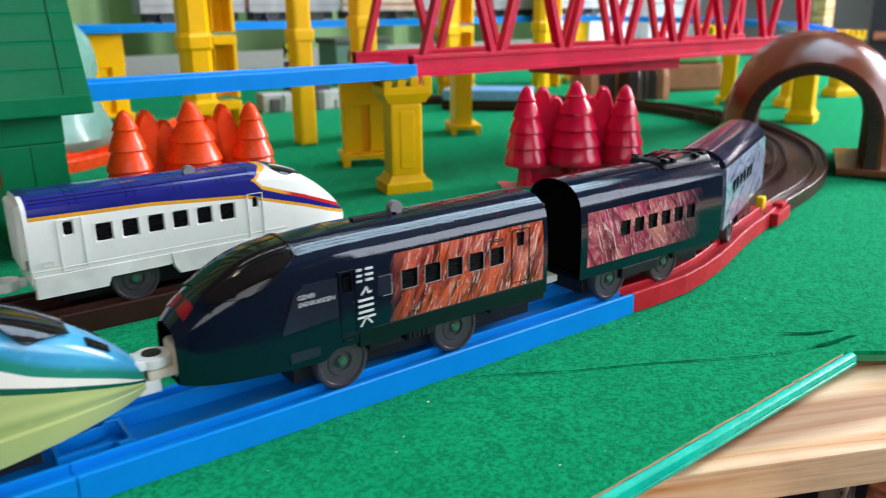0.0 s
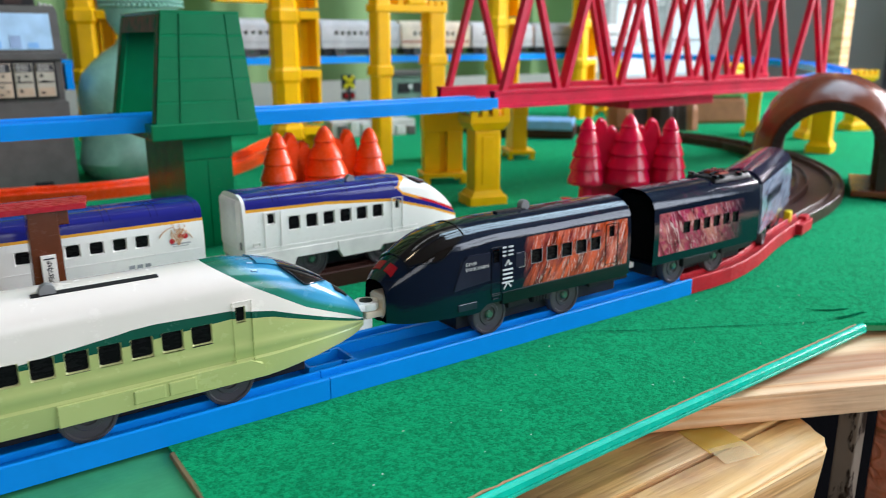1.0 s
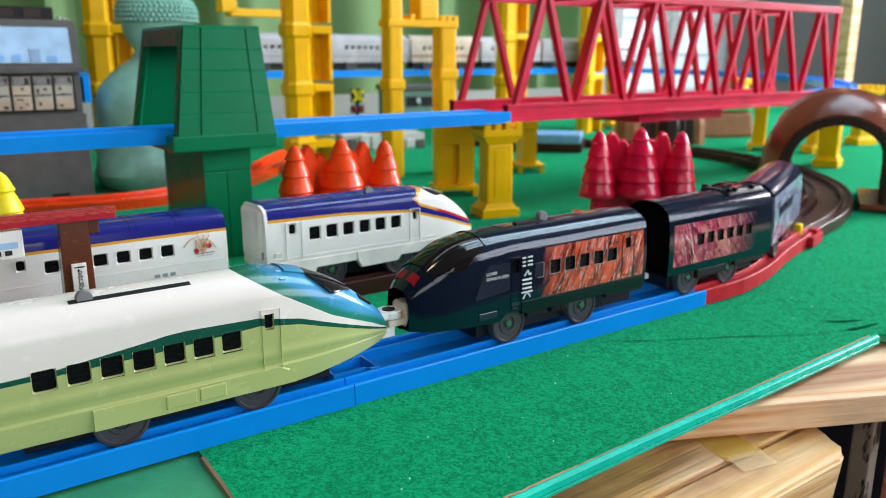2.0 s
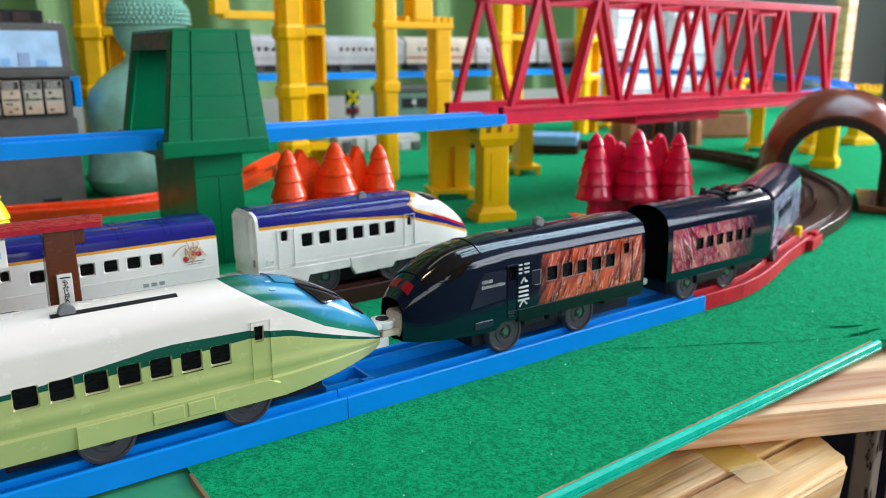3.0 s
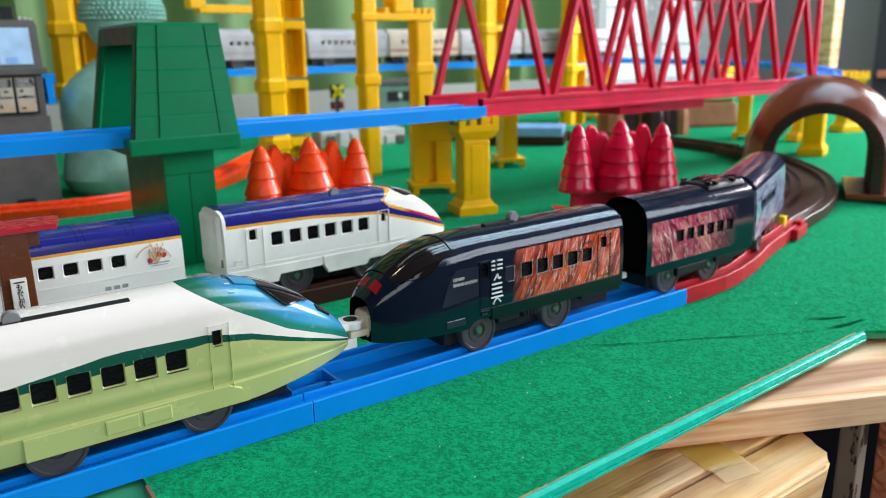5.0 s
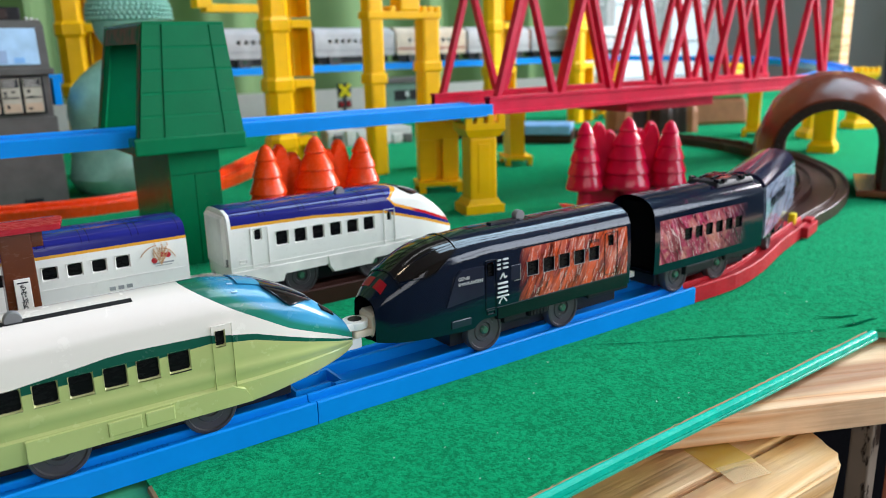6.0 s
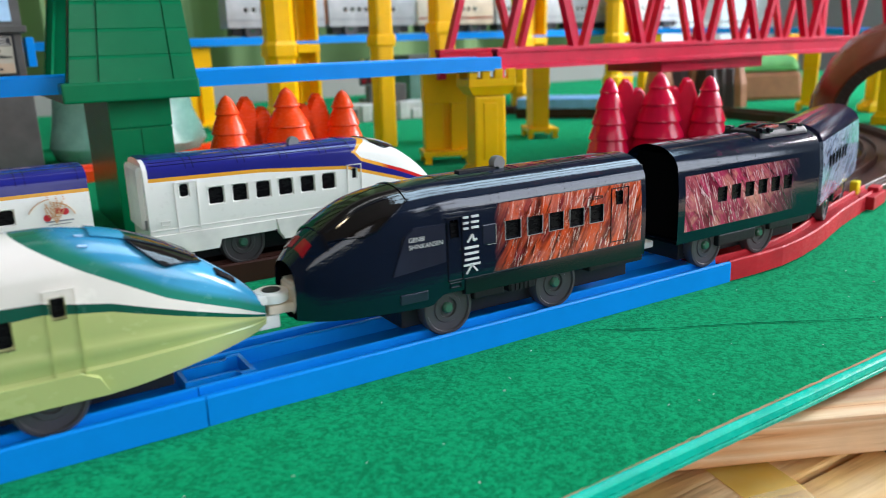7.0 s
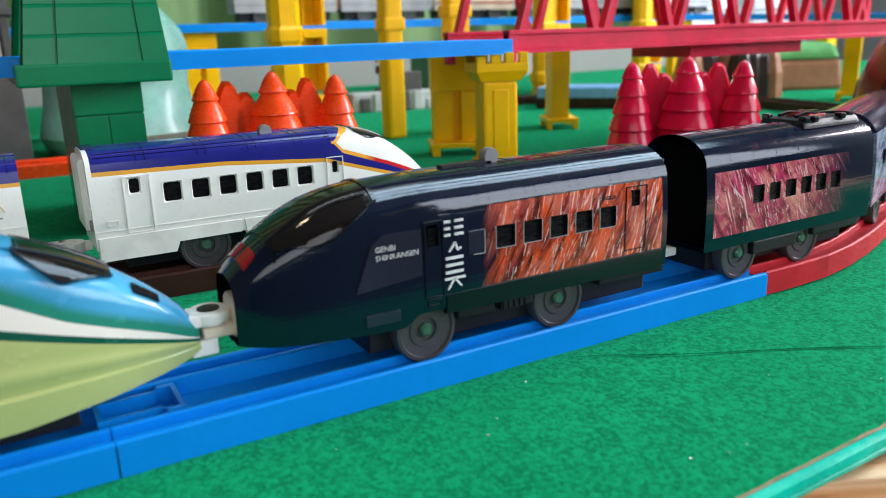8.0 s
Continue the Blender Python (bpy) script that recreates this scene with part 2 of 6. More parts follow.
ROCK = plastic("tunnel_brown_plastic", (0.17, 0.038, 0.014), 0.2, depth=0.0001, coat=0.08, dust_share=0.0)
# the tunnel brown again, darkened and dulled for the shade inside the arch
TUNNEL_SHADE = plastic("shaded_brown_plastic", (0.045, 0.016, 0.010), 0.75, spec=0.1, dust_share=0.0)
ORANGE = plastic("orange_plastic", (0.84, 0.062, 0.005), 0.24, glow=0.15, dust_share=0.0)
TREE_RED = plastic("red_tree_plastic", (0.66, 0.005, 0.046), 0.15, glow=0.1, spec=0.45, dust_share=0.0)
YELLOW = plastic("yellow_plastic", (0.92, 0.50, 0.001), 0.3, var=0.05, glow=0.1, spec=0.25, dust_share=0.0)
TREE_YELLOW = plastic("bright_yellow_plastic", (0.82, 0.66, 0.01), 0.3)
GREEN = plastic("dark_green_plastic", (0.001, 0.165, 0.062), 0.24, var=0.05, wear=0.4, spec=0.32, dust_share=0.0)
MAROON = plastic("roof_red_plastic", (0.42, 0.016, 0.030), 0.25, spec=0.28, dust_share=0.0)
GREY = plastic("building_grey_plastic", (0.095, 0.09, 0.085), 0.45, spec=0.25)
LIGHT_GREY = plastic("pale_grey_plastic", (0.5, 0.5, 0.48), 0.5)
FAR_WHITE = plastic("dusty_white_plastic", (0.40, 0.40, 0.41), 0.4)
BLACK = plastic("black_plastic", (0.010, 0.010, 0.012), 0.4, spec=0.25)
GLOSS_BLACK = plastic("gloss_black_plastic", (0.005, 0.006, 0.011), 0.14, coat=0.4)
NAVY_GLOSS = plastic("navy_gloss_plastic", (0.018, 0.022, 0.040), 0.16, coat=0.4)
TYRE = plastic("wheel_grey_plastic", (0.055, 0.054, 0.056), 0.34)
HUB = plastic("axle_green_plastic", (0.05, 0.13, 0.085), 0.12, coat=0.6)
WHITE = plastic("white_plastic", (0.82, 0.80, 0.75), 0.32)
# near-black that carries the shade of hollows and of the space under the table
HOLLOW_SHADE = plastic("hollow_shade_black", (0.003, 0.003, 0.004), 0.8, spec=0.03, dust_share=0.0)
CREAM = plastic("aged_white_plastic", (0.66, 0.55, 0.42), 0.4)
KNOB = plastic("knob_grey_plastic", (0.22, 0.225, 0.23), 0.4)
TEAL = plastic("verdigris_paint", (0.26, 0.53, 0.43), 0.24, coat=0.25, depth=0.0002)
SHED_GREEN = plastic("shed_green_plastic", (0.12, 0.22, 0.17), 0.5)
STRIP = plastic("mint_strip_plastic", (0.002, 0.47, 0.33), 0.24, spec=0.13, dust_share=0.0)
SMOOTH_GREEN = plastic("green_board_paint", (0.035, 0.27, 0.12), 0.5)
GLASS_DARK = plastic("dark_window", (0.006, 0.006, 0.007), 0.25, spec=0.15, dust_share=0.0)
SMOKED = plastic("smoked_windscreen", (0.009, 0.007, 0.006), 0.05, coat=0.25, spec=0.4)
LAMP_RED = plastic("red_marker_lamp", (0.32, 0.010, 0.016), 0.12)
PANTO = plastic("orange_pattern", (0.30, 0.045, 0.02), 0.35, var=0.6)
INK = plastic("white_print", (0.72, 0.72, 0.72), 0.4)
SILVER = plastic("silver_print", (0.42, 0.40, 0.37), 0.4)
GREY_INK = plastic("grey_print", (0.3, 0.31, 0.32), 0.4)
DARK_INK = plastic("dark_print", (0.02, 0.02, 0.025), 0.4)
APPLE = plastic("apple_red_print", (0.5, 0.02, 0.03), 0.4)
EAR = plastic("rice_gold_print", (0.62, 0.36, 0.18), 0.4)
SKY_PRINT = plastic("pale_blue_print", (0.36, 0.55, 0.75), 0.3)
SKYLINE = plastic("grey_skyline_print", (0.24, 0.34, 0.52), 0.35)
BEIGE = plastic("beige_print", (0.46, 0.34, 0.24), 0.5)
POSTER = plastic("poster_paper", (0.40, 0.37, 0.30), 0.5)
POSTER_WARM = plastic("warm_poster_paper", (0.50, 0.40, 0.30), 0.5)
WATER_PRINT = plastic("lake_blue_print", (0.2, 0.42, 0.75), 0.3)
LEAF_PRINT = plastic("leaf_green_print", (0.14, 0.42, 0.12), 0.45)
TERRACOTTA = plastic("terracotta_plastic", (0.36, 0.135, 0.055), 0.45)
PALE_GREEN = plastic("pale_green_plastic", (0.56, 0.56, 0.26), 0.3)
NAVY_LINE = plastic("deep_navy_plastic", (0.009, 0.009, 0.085), 0.2)
FELT = felt_material()
PINE = pine_material("pine_wood")
PINE_OLD = pine_material("weathered_pine", 1.06, 0.12, True)
BROWN_WOOD = pine_material("brown_stained_wood", 0.55, 0.6)
CURTAIN = curtain_material()
PLASTER = wall_material("pale_plaster", (0.27, 0.26, 0.24), (0.34, 0.33, 0.30))
PANEL_WALL = wall_material("dark_wood_panelling", (0.05, 0.038, 0.03), (0.085, 0.065, 0.05))
CEILING_WOOD = wall_material("grey_ceiling_boards", (0.12, 0.12, 0.125), (0.18, 0.18, 0.19))
DARK_WALL = wall_material("dark_grey_wall", (0.03, 0.03, 0.035), (0.06, 0.06, 0.065))
FLOOR_MAT = wall_material("brown_floor", (0.03, 0.022, 0.016), (0.055, 0.04, 0.03))
BLACK_ART = art_body("black_orange_body", 0.066, 0.1372, 0.0255, 0.0484, (0.0022, 0.0066, 0.0175),
                     ((0.11, 0.016, 0.010), (0.68, 0.085, 0.022), (0.24, 0.022, 0.030), (0.62, 0.14, 0.085), (0.84, 0.66, 0.58)), 26, (0.0745, 0.0835), 0.07)
PINK_ART = art_body("black_pink_body", 0.0040, 0.0925, 0.0240, 0.0465, (0.0022, 0.0066, 0.0175),
                    ((0.17, 0.012, 0.032), (0.50, 0.045, 0.12), (0.40, 0.07, 0.10), (0.58, 0.2, 0.17), (0.86, 0.58, 0.62)), -34, (0.084, 0.056), 0.16)
PALE_ART = art_body("black_pale_body", 0.0, 0.113, 0.0200, 0.0500, (0.012, 0.012, 0.030),
                    ((0.17, 0.20, 0.30), (0.36, 0.42, 0.55), (0.22, 0.26, 0.36), (0.40, 0.44, 0.54), (0.06, 0.07, 0.12)), 60, (0.0, 0.004), 0.0)
WHITE_NOSE = white_nose_body()
WHITE_COACH = white_plain_body()
GREEN_NOSE = green_nose_body()


# ---------------------------------------------------------------- shaping words
def part(name, bm, material, parent=None, label="", smooth=False, kind=""):
    """One mesh object from a bmesh, under a thing or a part."""
    bmesh.ops.recalc_face_normals(bm, faces=bm.faces[:])
    me = bpy.data.meshes.new(name)
    bm.to_mesh(me)
    bm.free()
    me.materials.append(material)
    if smooth:
        for f in me.polygons:
            f.use_smooth = True
        me.set_sharp_from_angle(angle=radians(38))
    ob = new(name, me)
    if parent:
        ob.parent = parent
    if kind:
        ob["kind"] = kind
    if label:
        ob["label"] = label
    return ob


def thing(name, m, label, category, group="", kind=""):
    ob = new(name)
    ob.empty_display_size = 0.01
    ob.matrix_world = m
    return tagged(ob, label, category, group, kind)


def box(bm, x0, x1, y0, y1, z0, z1, bevel=0.0, m=None, taper=(1, 1)):
    cx, cy = (x0 + x1) / 2, (y0 + y1) / 2
    v = []
    for z, (tx, ty) in ((z0, (1, 1)), (z1, taper)):
        for x, y in ((x0, y0), (x1, y0), (x1, y1), (x0, y1)):
            v.append(bm.verts.new((cx + (x - cx) * tx, cy + (y - cy) * ty, z)))
    f = [bm.faces.new([v[i] for i in q]) for q in ((3, 2, 1, 0), (4, 5, 6, 7), (0, 1, 5, 4), (1, 2, 6, 5), (2, 3, 7, 6), (3, 0, 4, 7))]
    if m:
        bmesh.ops.transform(bm, matrix=m, verts=v)
    if bevel:
        bmesh.ops.bevel(bm, geom=list({e for q in f for e in q.edges}), offset=bevel, segments=2, affect="EDGES", profile=0.6)


def lathe(bm, prof, n=24, m=None):
    """Turn (radius, height) pairs round z."""
    rings = []
    for r, z in prof:
        if r < 1e-6:
            rings.append([bm.verts.new((0, 0, z))])
        else:
            rings.append([bm.verts.new((r * math.cos(2 * math.pi * i / n), r * math.sin(2 * math.pi * i / n), z)) for i in range(n)])
    for a, b in zip(rings, rings[1:]):
        for i in range(n):
            j = (i + 1) % n
            if len(a) == 1 and len(b) == 1:
                break
            if len(a) == 1:
                bm.faces.new((a[0], b[i], b[j]))
            elif len(b) == 1:
                bm.faces.new((a[i], a[j], b[0]))
            else:
                bm.faces.new((a[i], a[j], b[j], b[i]))
    if m:
        bmesh.ops.transform(bm, matrix=m, verts=[v for r in rings for v in r])


def sweep(bm, path, prof, close=False):
    """Carry a closed outline of (sideways, up) pairs along a path of (x, y, z)."""
    path = [Vector(p) for p in path]
    rings = []
    for i, p in enumerate(path):
        a, b = path[max(0, i - 1)], path[min(len(path) - 1, i + 1)]
        if close:
            a, b = path[i - 1], path[(i + 1) % len(path)]
        d = (b - a).normalized()
        left = Vector((-d.y, d.x, 0)).normalized()
        rings.append([bm.verts.new(p + left * s + Vector((0, 0, u))) for s, u in prof])
    pairs = list(zip(rings, rings[1:])) + ([(rings[-1], rings[0])] if close else [])
    k = len(prof)
    for a, b in pairs:
        for i in range(k):
            bm.faces.new((a[i], a[(i + 1) % k], b[(i + 1) % k], b[i]))
    if not close:
        bm.faces.new(rings[0])
        bm.faces.new(rings[-1][::-1])


def spline(points, step=0.012):
    """Smooth path through the points."""
    p = [Vector(q) for q in points]
    p = [p[0] * 2 - p[1]] + p + [p[-1] * 2 - p[-2]]
    out = []
    for i in range(1, len(p) - 2):
        n = max(2, int((p[i + 1] - p[i]).length / step))
        for k in range(n):
            t = k / n
            out.append(0.5 * (2 * p[i] + (p[i + 1] - p[i - 1]) * t + (2 * p[i - 1] - 5 * p[i] + 4 * p[i + 1] - p[i + 2]) * t * t
                              + (3 * p[i] - p[i - 1] - 3 * p[i + 1] + p[i + 2]) * t ** 3))
    out.append(p[-2])
    return out


def bar(bm, a, b, w, h):
    """A square bar from a to b."""
    a, b = Vector(a), Vector(b)
    d = (b - a)
    q = d.to_track_quat("Z", "Y").to_matrix().to_4x4()
    box(bm, -w / 2, w / 2, -h / 2, h / 2, 0, d.length, 0.0, Matrix.Translation(a) @ q)


def mesh():
    return bmesh.new()


def ground_z(y):
    return 0.06 * min(y, 0.1)



# ---------------------------------------------------------------- the room
def room():
    bm = mesh()
    box(bm, -1.6, 2.6, -1.9, 1.6, -0.80, -0.75)
    tagged(part("floor", bm, FLOOR_MAT), "dark brown floor under the layout table", "floor", kind="structure")
    bm = mesh()
    box(bm, -1.6, 2.6, -1.9, 1.6, 1.70, 1.75)
    tagged(part("ceiling", bm, CEILING_WOOD), "grey boarded ceiling above the layout", "ceiling", kind="structure")
    bm = mesh()
    box(bm, -1.6, 2.6, 1.5, 1.6, -0.75, 1.7)
    tagged(part("wall_north", bm, PLASTER), "pale plaster wall behind the curtains", "wall", kind="structure")
    bm = mesh()
    box(bm, -1.6, -1.5, -1.9, 1.5, -0.75, 1.7)
    tagged(part("wall_west", bm, PANEL_WALL), "plain dark panelled wall", "wall", kind="structure")
    bm = mesh()
    for b in ((-1.5, -1.4), (0.4, 1.0), (2.4, 2.5)):
        box(bm, b[0], b[1], -1.9, -1.6, -0.75, 1.7)
    box(bm, 1.0, 2.4, -1.9, -1.6, -0.75, 0.12)
    box(bm, 1.0, 2.4, -1.9, -1.6, 1.52, 1.7)
    box(bm, -1.4, 0.4, -1.9, -1.6, -0.75, 0.1)
    box(bm, -1.4, 0.4, -1.9, -1.6, 1.2, 1.7)
    tagged(part("wall_south", bm, PANEL_WALL), "dark panelled wall with two wide window openings", "wall", kind="structure")
    bm = mesh()
    box(bm, 2.5, 2.6, -1.9, -0.65, -0.75, 1.7)
    box(bm, 2.5, 2.6, 0.15, 1.5, -0.75, 1.7)
    box(bm, 2.5, 2.6, -0.65, 0.15, -0.75, 0.28)
    box(bm, 2.5, 2.6, -0.65, 0.15, 1.28, 1.7)
    tagged(part("wall_east", bm, PLASTER), "pale plaster wall with a window opening", "wall", kind="structure")


room()


# ---------------------------------------------------------------- table
def grid_sheet(bm, x0, x1, y0, y1, nx, ny, top):
    rows = [[bm.verts.new((x0 + (x1 - x0) * i / nx, y0 + (y1 - y0) * j / ny, 0)) for i in range(nx + 1)] for j in range(ny + 1)]
    for r in rows:
        for v in r:
            v.co.z = top(v.co.x, v.co.y)
    for j in range(ny):
        for i in range(nx):
            bm.faces.new((rows[j][i], rows[j][i + 1], rows[j + 1][i + 1], rows[j + 1][i]))


def slab(bm, x0, x1, y0, y1, nx, ny, top, thick):
    grid_sheet(bm, x0, x1, y0, y1, nx, ny, top)
    out = bmesh.ops.extrude_face_region(bm, geom=bm.faces[:])
    bmesh.ops.translate(bm, vec=(0, 0, -thick), verts=[g for g in out["geom"] if isinstance(g, bmesh.types.BMVert)])


def edge_y(x):
    """The table's near edge, not quite parallel to the track."""
    return -0.0776 + 0.035 * (x - 0.05)


def felt_y(x):
    """Past the strip's end the loose felt hangs further out."""
    return edge_y(x) - 0.8 * max(0.0, min(x, 0.32) - 0.262)


def skew_edge(bm):
    for v in bm.verts:
        if v.co.y < 0:
            v.co.y *= felt_y(v.co.x) / -0.0712


def table():
    bm = mesh()
    slab(bm, -0.75, 1.75, -0.0702, 1.25, 180, 24, lambda x, y: ground_z(y) - 0.0016, 0.0032)
    skew_edge(bm)
    tagged(part("table_board", bm, SMOOTH_GREEN), "smooth green painted layout board", "table", kind="structure")

    def top(x, y):
        return ground_z(y) + 0.00035 * noise.noise((x * 30, y * 30, 0))
    bm = mesh()
    slab(bm, -0.062, 1.75, -0.0712, 0.02, 300, 10, top, 0.0016)
    skew_edge(bm)
    slab2 = mesh()
    slab(slab2, -0.75, 1.75, 0.02, 1.25, 100, 60, top, 0.0016)
    tagged(part("felt_sheet", bm, FELT, smooth=True), "worn green felt sheet covering the layout table", "felt", kind="structure")
    tagged(part("felt_sheet", slab2, FELT, smooth=True), "green felt sheet covering the layout table", "felt", kind="structure")


table()


# ---------------------------------------------------------------- track
BED = [(-0.0172, 0.0008), (-0.0172, 0.0062), (-0.0100, 0.0062), (-0.0098, 0.0038), (0.0098, 0.0038), (0.0100, 0.0062), (0.0172, 0.0062), (0.0172, 0.0008)]
WALL = [(-0.019, 0.0), (-0.019, 0.0082), (-0.0186, 0.0088), (-0.0178, 0.0088), (-0.0172, 0.0083), (-0.0169, 0.0060), (-0.0169, 0.0)]
RAIL = [(-0.0112, 0.0055), (-0.0108, 0.0083), (-0.0104, 0.0087), (-0.0096, 0.0087), (-0.0092, 0.0083), (-0.0088, 0.0030), (-0.0100, 0.0030)]


def track(name, path, material, label, group="toy railway track", ribs=False, tongue=None):
    root = thing(name, Matrix(), label, "toy track", group)
    for part_name, prof in (("track_bed", BED), ("side_wall", WALL), ("side_wall", [(-s, u) for s, u in WALL]), ("guide_rail", RAIL), ("guide_rail", [(-s, u) for s, u in RAIL])):
        bm = mesh()
        sweep(bm, path, prof)
        part(part_name, bm, material, root)
    if ribs:
        a, b = Vector(path[0]), Vector(path[-1])
        d = (b - a).normalized()
        left = Vector((-d.y, d.x, 0))
        bm = mesh()
        for side in (-1, 1):
            for x0, x1 in ribs:
                n = int((x1 - x0) / 0.0016)
                for k in range(n):
                    p = a + d * (x0 + k * 0.0016) + left * side * 0.014
                    box(bm, -0.0004, 0.0004, -0.0027, 0.0027, 0.0061, 0.0066, 0, Matrix.Translation(p) @ d.to_track_quat("X", "Z").to_matrix().to_4x4())
        part("grip_ribs", bm, material, root, kind="stuff")
    if tongue:
        x, z = tongue
        bm = mesh()
        ring = [(-0.002, -0.0056), (-0.002, 0.0056), (0.0135, 0.0056), (0.0138, 0.0080), (0.0182, 0.0080), (0.0182, -0.0080), (0.0138, -0.0080), (0.0135, -0.0056)]
        lo = [bm.verts.new((x + px, 0.019 + py, z + 0.0036)) for px, py in ring]
        hi = [bm.verts.new((x + px, 0.019 + py, z + 0.0085)) for px, py in ring]
        ins = [bm.verts.new((x + 0.0075 + (px - 0.0075) * 0.88, 0.019 + py * 0.78, z + 0.0085)) for px, py in ring]
        inl = [bm.verts.new((x + 0.0075 + (px - 0.0075) * 0.88, 0.019 + py * 0.78, z + 0.0042)) for px, py in ring]
        k = len(ring)
        for i in range(k):
            j = (i + 1) % k
            bm.faces.new((lo[i], lo[j], hi[j], hi[i]))
            bm.faces.new((hi[i], hi[j], ins[j], ins[i]))
            bm.faces.new((ins[i], ins[j], inl[j], inl[i]))
        bm.faces.new(inl)
        part("joint_tongue", bm, material, root)
    return root


track("straight_track", [(-0.2145, 0.019, 0), (-0.0002, 0.019, 0)], BLUE, "blue plastic straight track with ribbed wheel grooves",
      ribs=((0.004, 0.165),), tongue=(-0.0002, 0))
track("straight_track", [(0.0002, 0.019, 0), (0.2193, 0.019, 0)], BLUE, "blue plastic straight track under the black train")
track("straight_track", [(-0.43, 0.019, 0), (-0.2157, 0.019, 0)], BLUE, "blue plastic straight track piece")
RED_PATH = spline([(0.2198, 0.019, 0.0003), (0.252, 0.0186, 0.001), (0.287, 0.0262, 0.0015), (0.33, 0.041, 0.002), (0.37, 0.0525, 0.0025), (0.402, 0.0615, 0.003)])
track("turnout_track", RED_PATH, RED, "red plastic turnout track curving away")
CURVE = spline([(0.403, 0.0618, 0.003), (0.466, 0.077, 0.004), (0.527, 0.102, 0.0055), (0.597, 0.150, 0.006), (0.668, 0.228, 0.006), (0.712, 0.31, 0.006)])
track("curved_track", CURVE, BROWN, "brown plastic curved track leading into the tunnel")
track("curved_track", spline([(0.7125, 0.3115, 0.006), (0.728, 0.40, 0.006), (0.705, 0.50, 0.006), (0.64, 0.595, 0.006), (0.53, 0.68, 0.006)]), BROWN,
      "dark brown curved track beyond the trees")
BY = 0.1265
track("straight_track", [(-0.0056, BY, 0.006), (0.209, BY, 0.006)], BROWN, "brown plastic straight track under the white train", ribs=((0.01, 0.2),))
track("straight_track", [(-0.2206, BY, 0.006), (-0.0062, BY, 0.006)], BROWN, "brown plastic straight track beside the station", ribs=((0.01, 0.2),))
track("curved_track", spline([(-0.30, 0.46, 0.006), (-0.10, 0.472, 0.006), (0.03, 0.452, 0.006), (0.12, 0.485, 0.006), (0.20, 0.565, 0.006), (0.275, 0.655, 0.007), (0.35, 0.72, 0.008)]),
      ORANGE, "orange plastic curved track behind the green tower")
EY, EZ = 0.2445, 0.0815
track("elevated_track", [(-0.36, EY, EZ), (0.018, EY, EZ)], BLUE, "blue elevated straight track on piers")
track("elevated_track", [(0.0185, EY, EZ), (0.268, EY, EZ)], BLUE, "blue elevated straight track meeting the red bridge")
FY, FZ = 0.74, 0.1035
track("far_track", [(-0.25, FY, FZ), (0.30, FY, FZ)], BLUE, "blue elevated track at the back of the layout")
track("far_track", [(0.3005, FY, FZ), (0.86, FY, FZ)], BLUE, "blue elevated track carrying the long white train")
track("far_track", spline([(0.8605, FY, FZ), (0.95, 0.72, 0.103), (1.03, 0.65, 0.10), (1.06, 0.55, 0.097), (1.03, 0.43, 0.093), (0.95, 0.34, 0.09), (0.85, 0.275, 0.086), (0.752, 0.25, 0.084)]), BLUE,
      "blue elevated curve descending to the bridge")


def lever():
    root = thing("turnout_lever", pose(0.392, 0.041, 0.003, 0, 0, 17), "red turnout switch box with a yellow lever", "track switch")
    bm = mesh()
    box(bm, -0.014, 0.014, -0.006, 0.0025, 0, 0.0075, 0.0008)
    part("box", bm, RED, root)
    bm = mesh()
    box(bm, -0.0035, 0.0035, 0.0055, 0.0100, 0.0, 0.0135, 0.001)
    part("lever", bm, TREE_YELLOW, root, "yellow switch lever")
    bm = mesh()
    box(bm, 0.001, 0.011, -0.0045, 0.0015, 0.0075, 0.0105, 0.001)
    part("cover", bm, RED, root)


lever()


# ---------------------------------------------------------------- trains
def pw(table, x):
    """Smooth curve through (x, value) pairs that never overshoots them."""
    if x <= table[0][0]:
        return table[0][1]
    if x >= table[-1][0]:
        return table[-1][1]
    rise = [(q - p) / (b - a) for (a, p), (b, q) in zip(table, table[1:])]
    lean = [rise[0]] + [0.0 if r * s <= 0 else 2 * r * s / (r + s) for r, s in zip(rise, rise[1:])] + [rise[-1]]
    k = next(i for i in range(len(rise)) if x <= table[i + 1][0])
    (a, p), (b, q) = table[k], table[k + 1]
    h = b - a
    t = (x - a) / h
    return p * (1 + 2 * t) * (1 - t) ** 2 + q * t * t * (3 - 2 * t) + h * (lean[k] * t * (1 - t) ** 2 - lean[k + 1] * t * t * (1 - t))


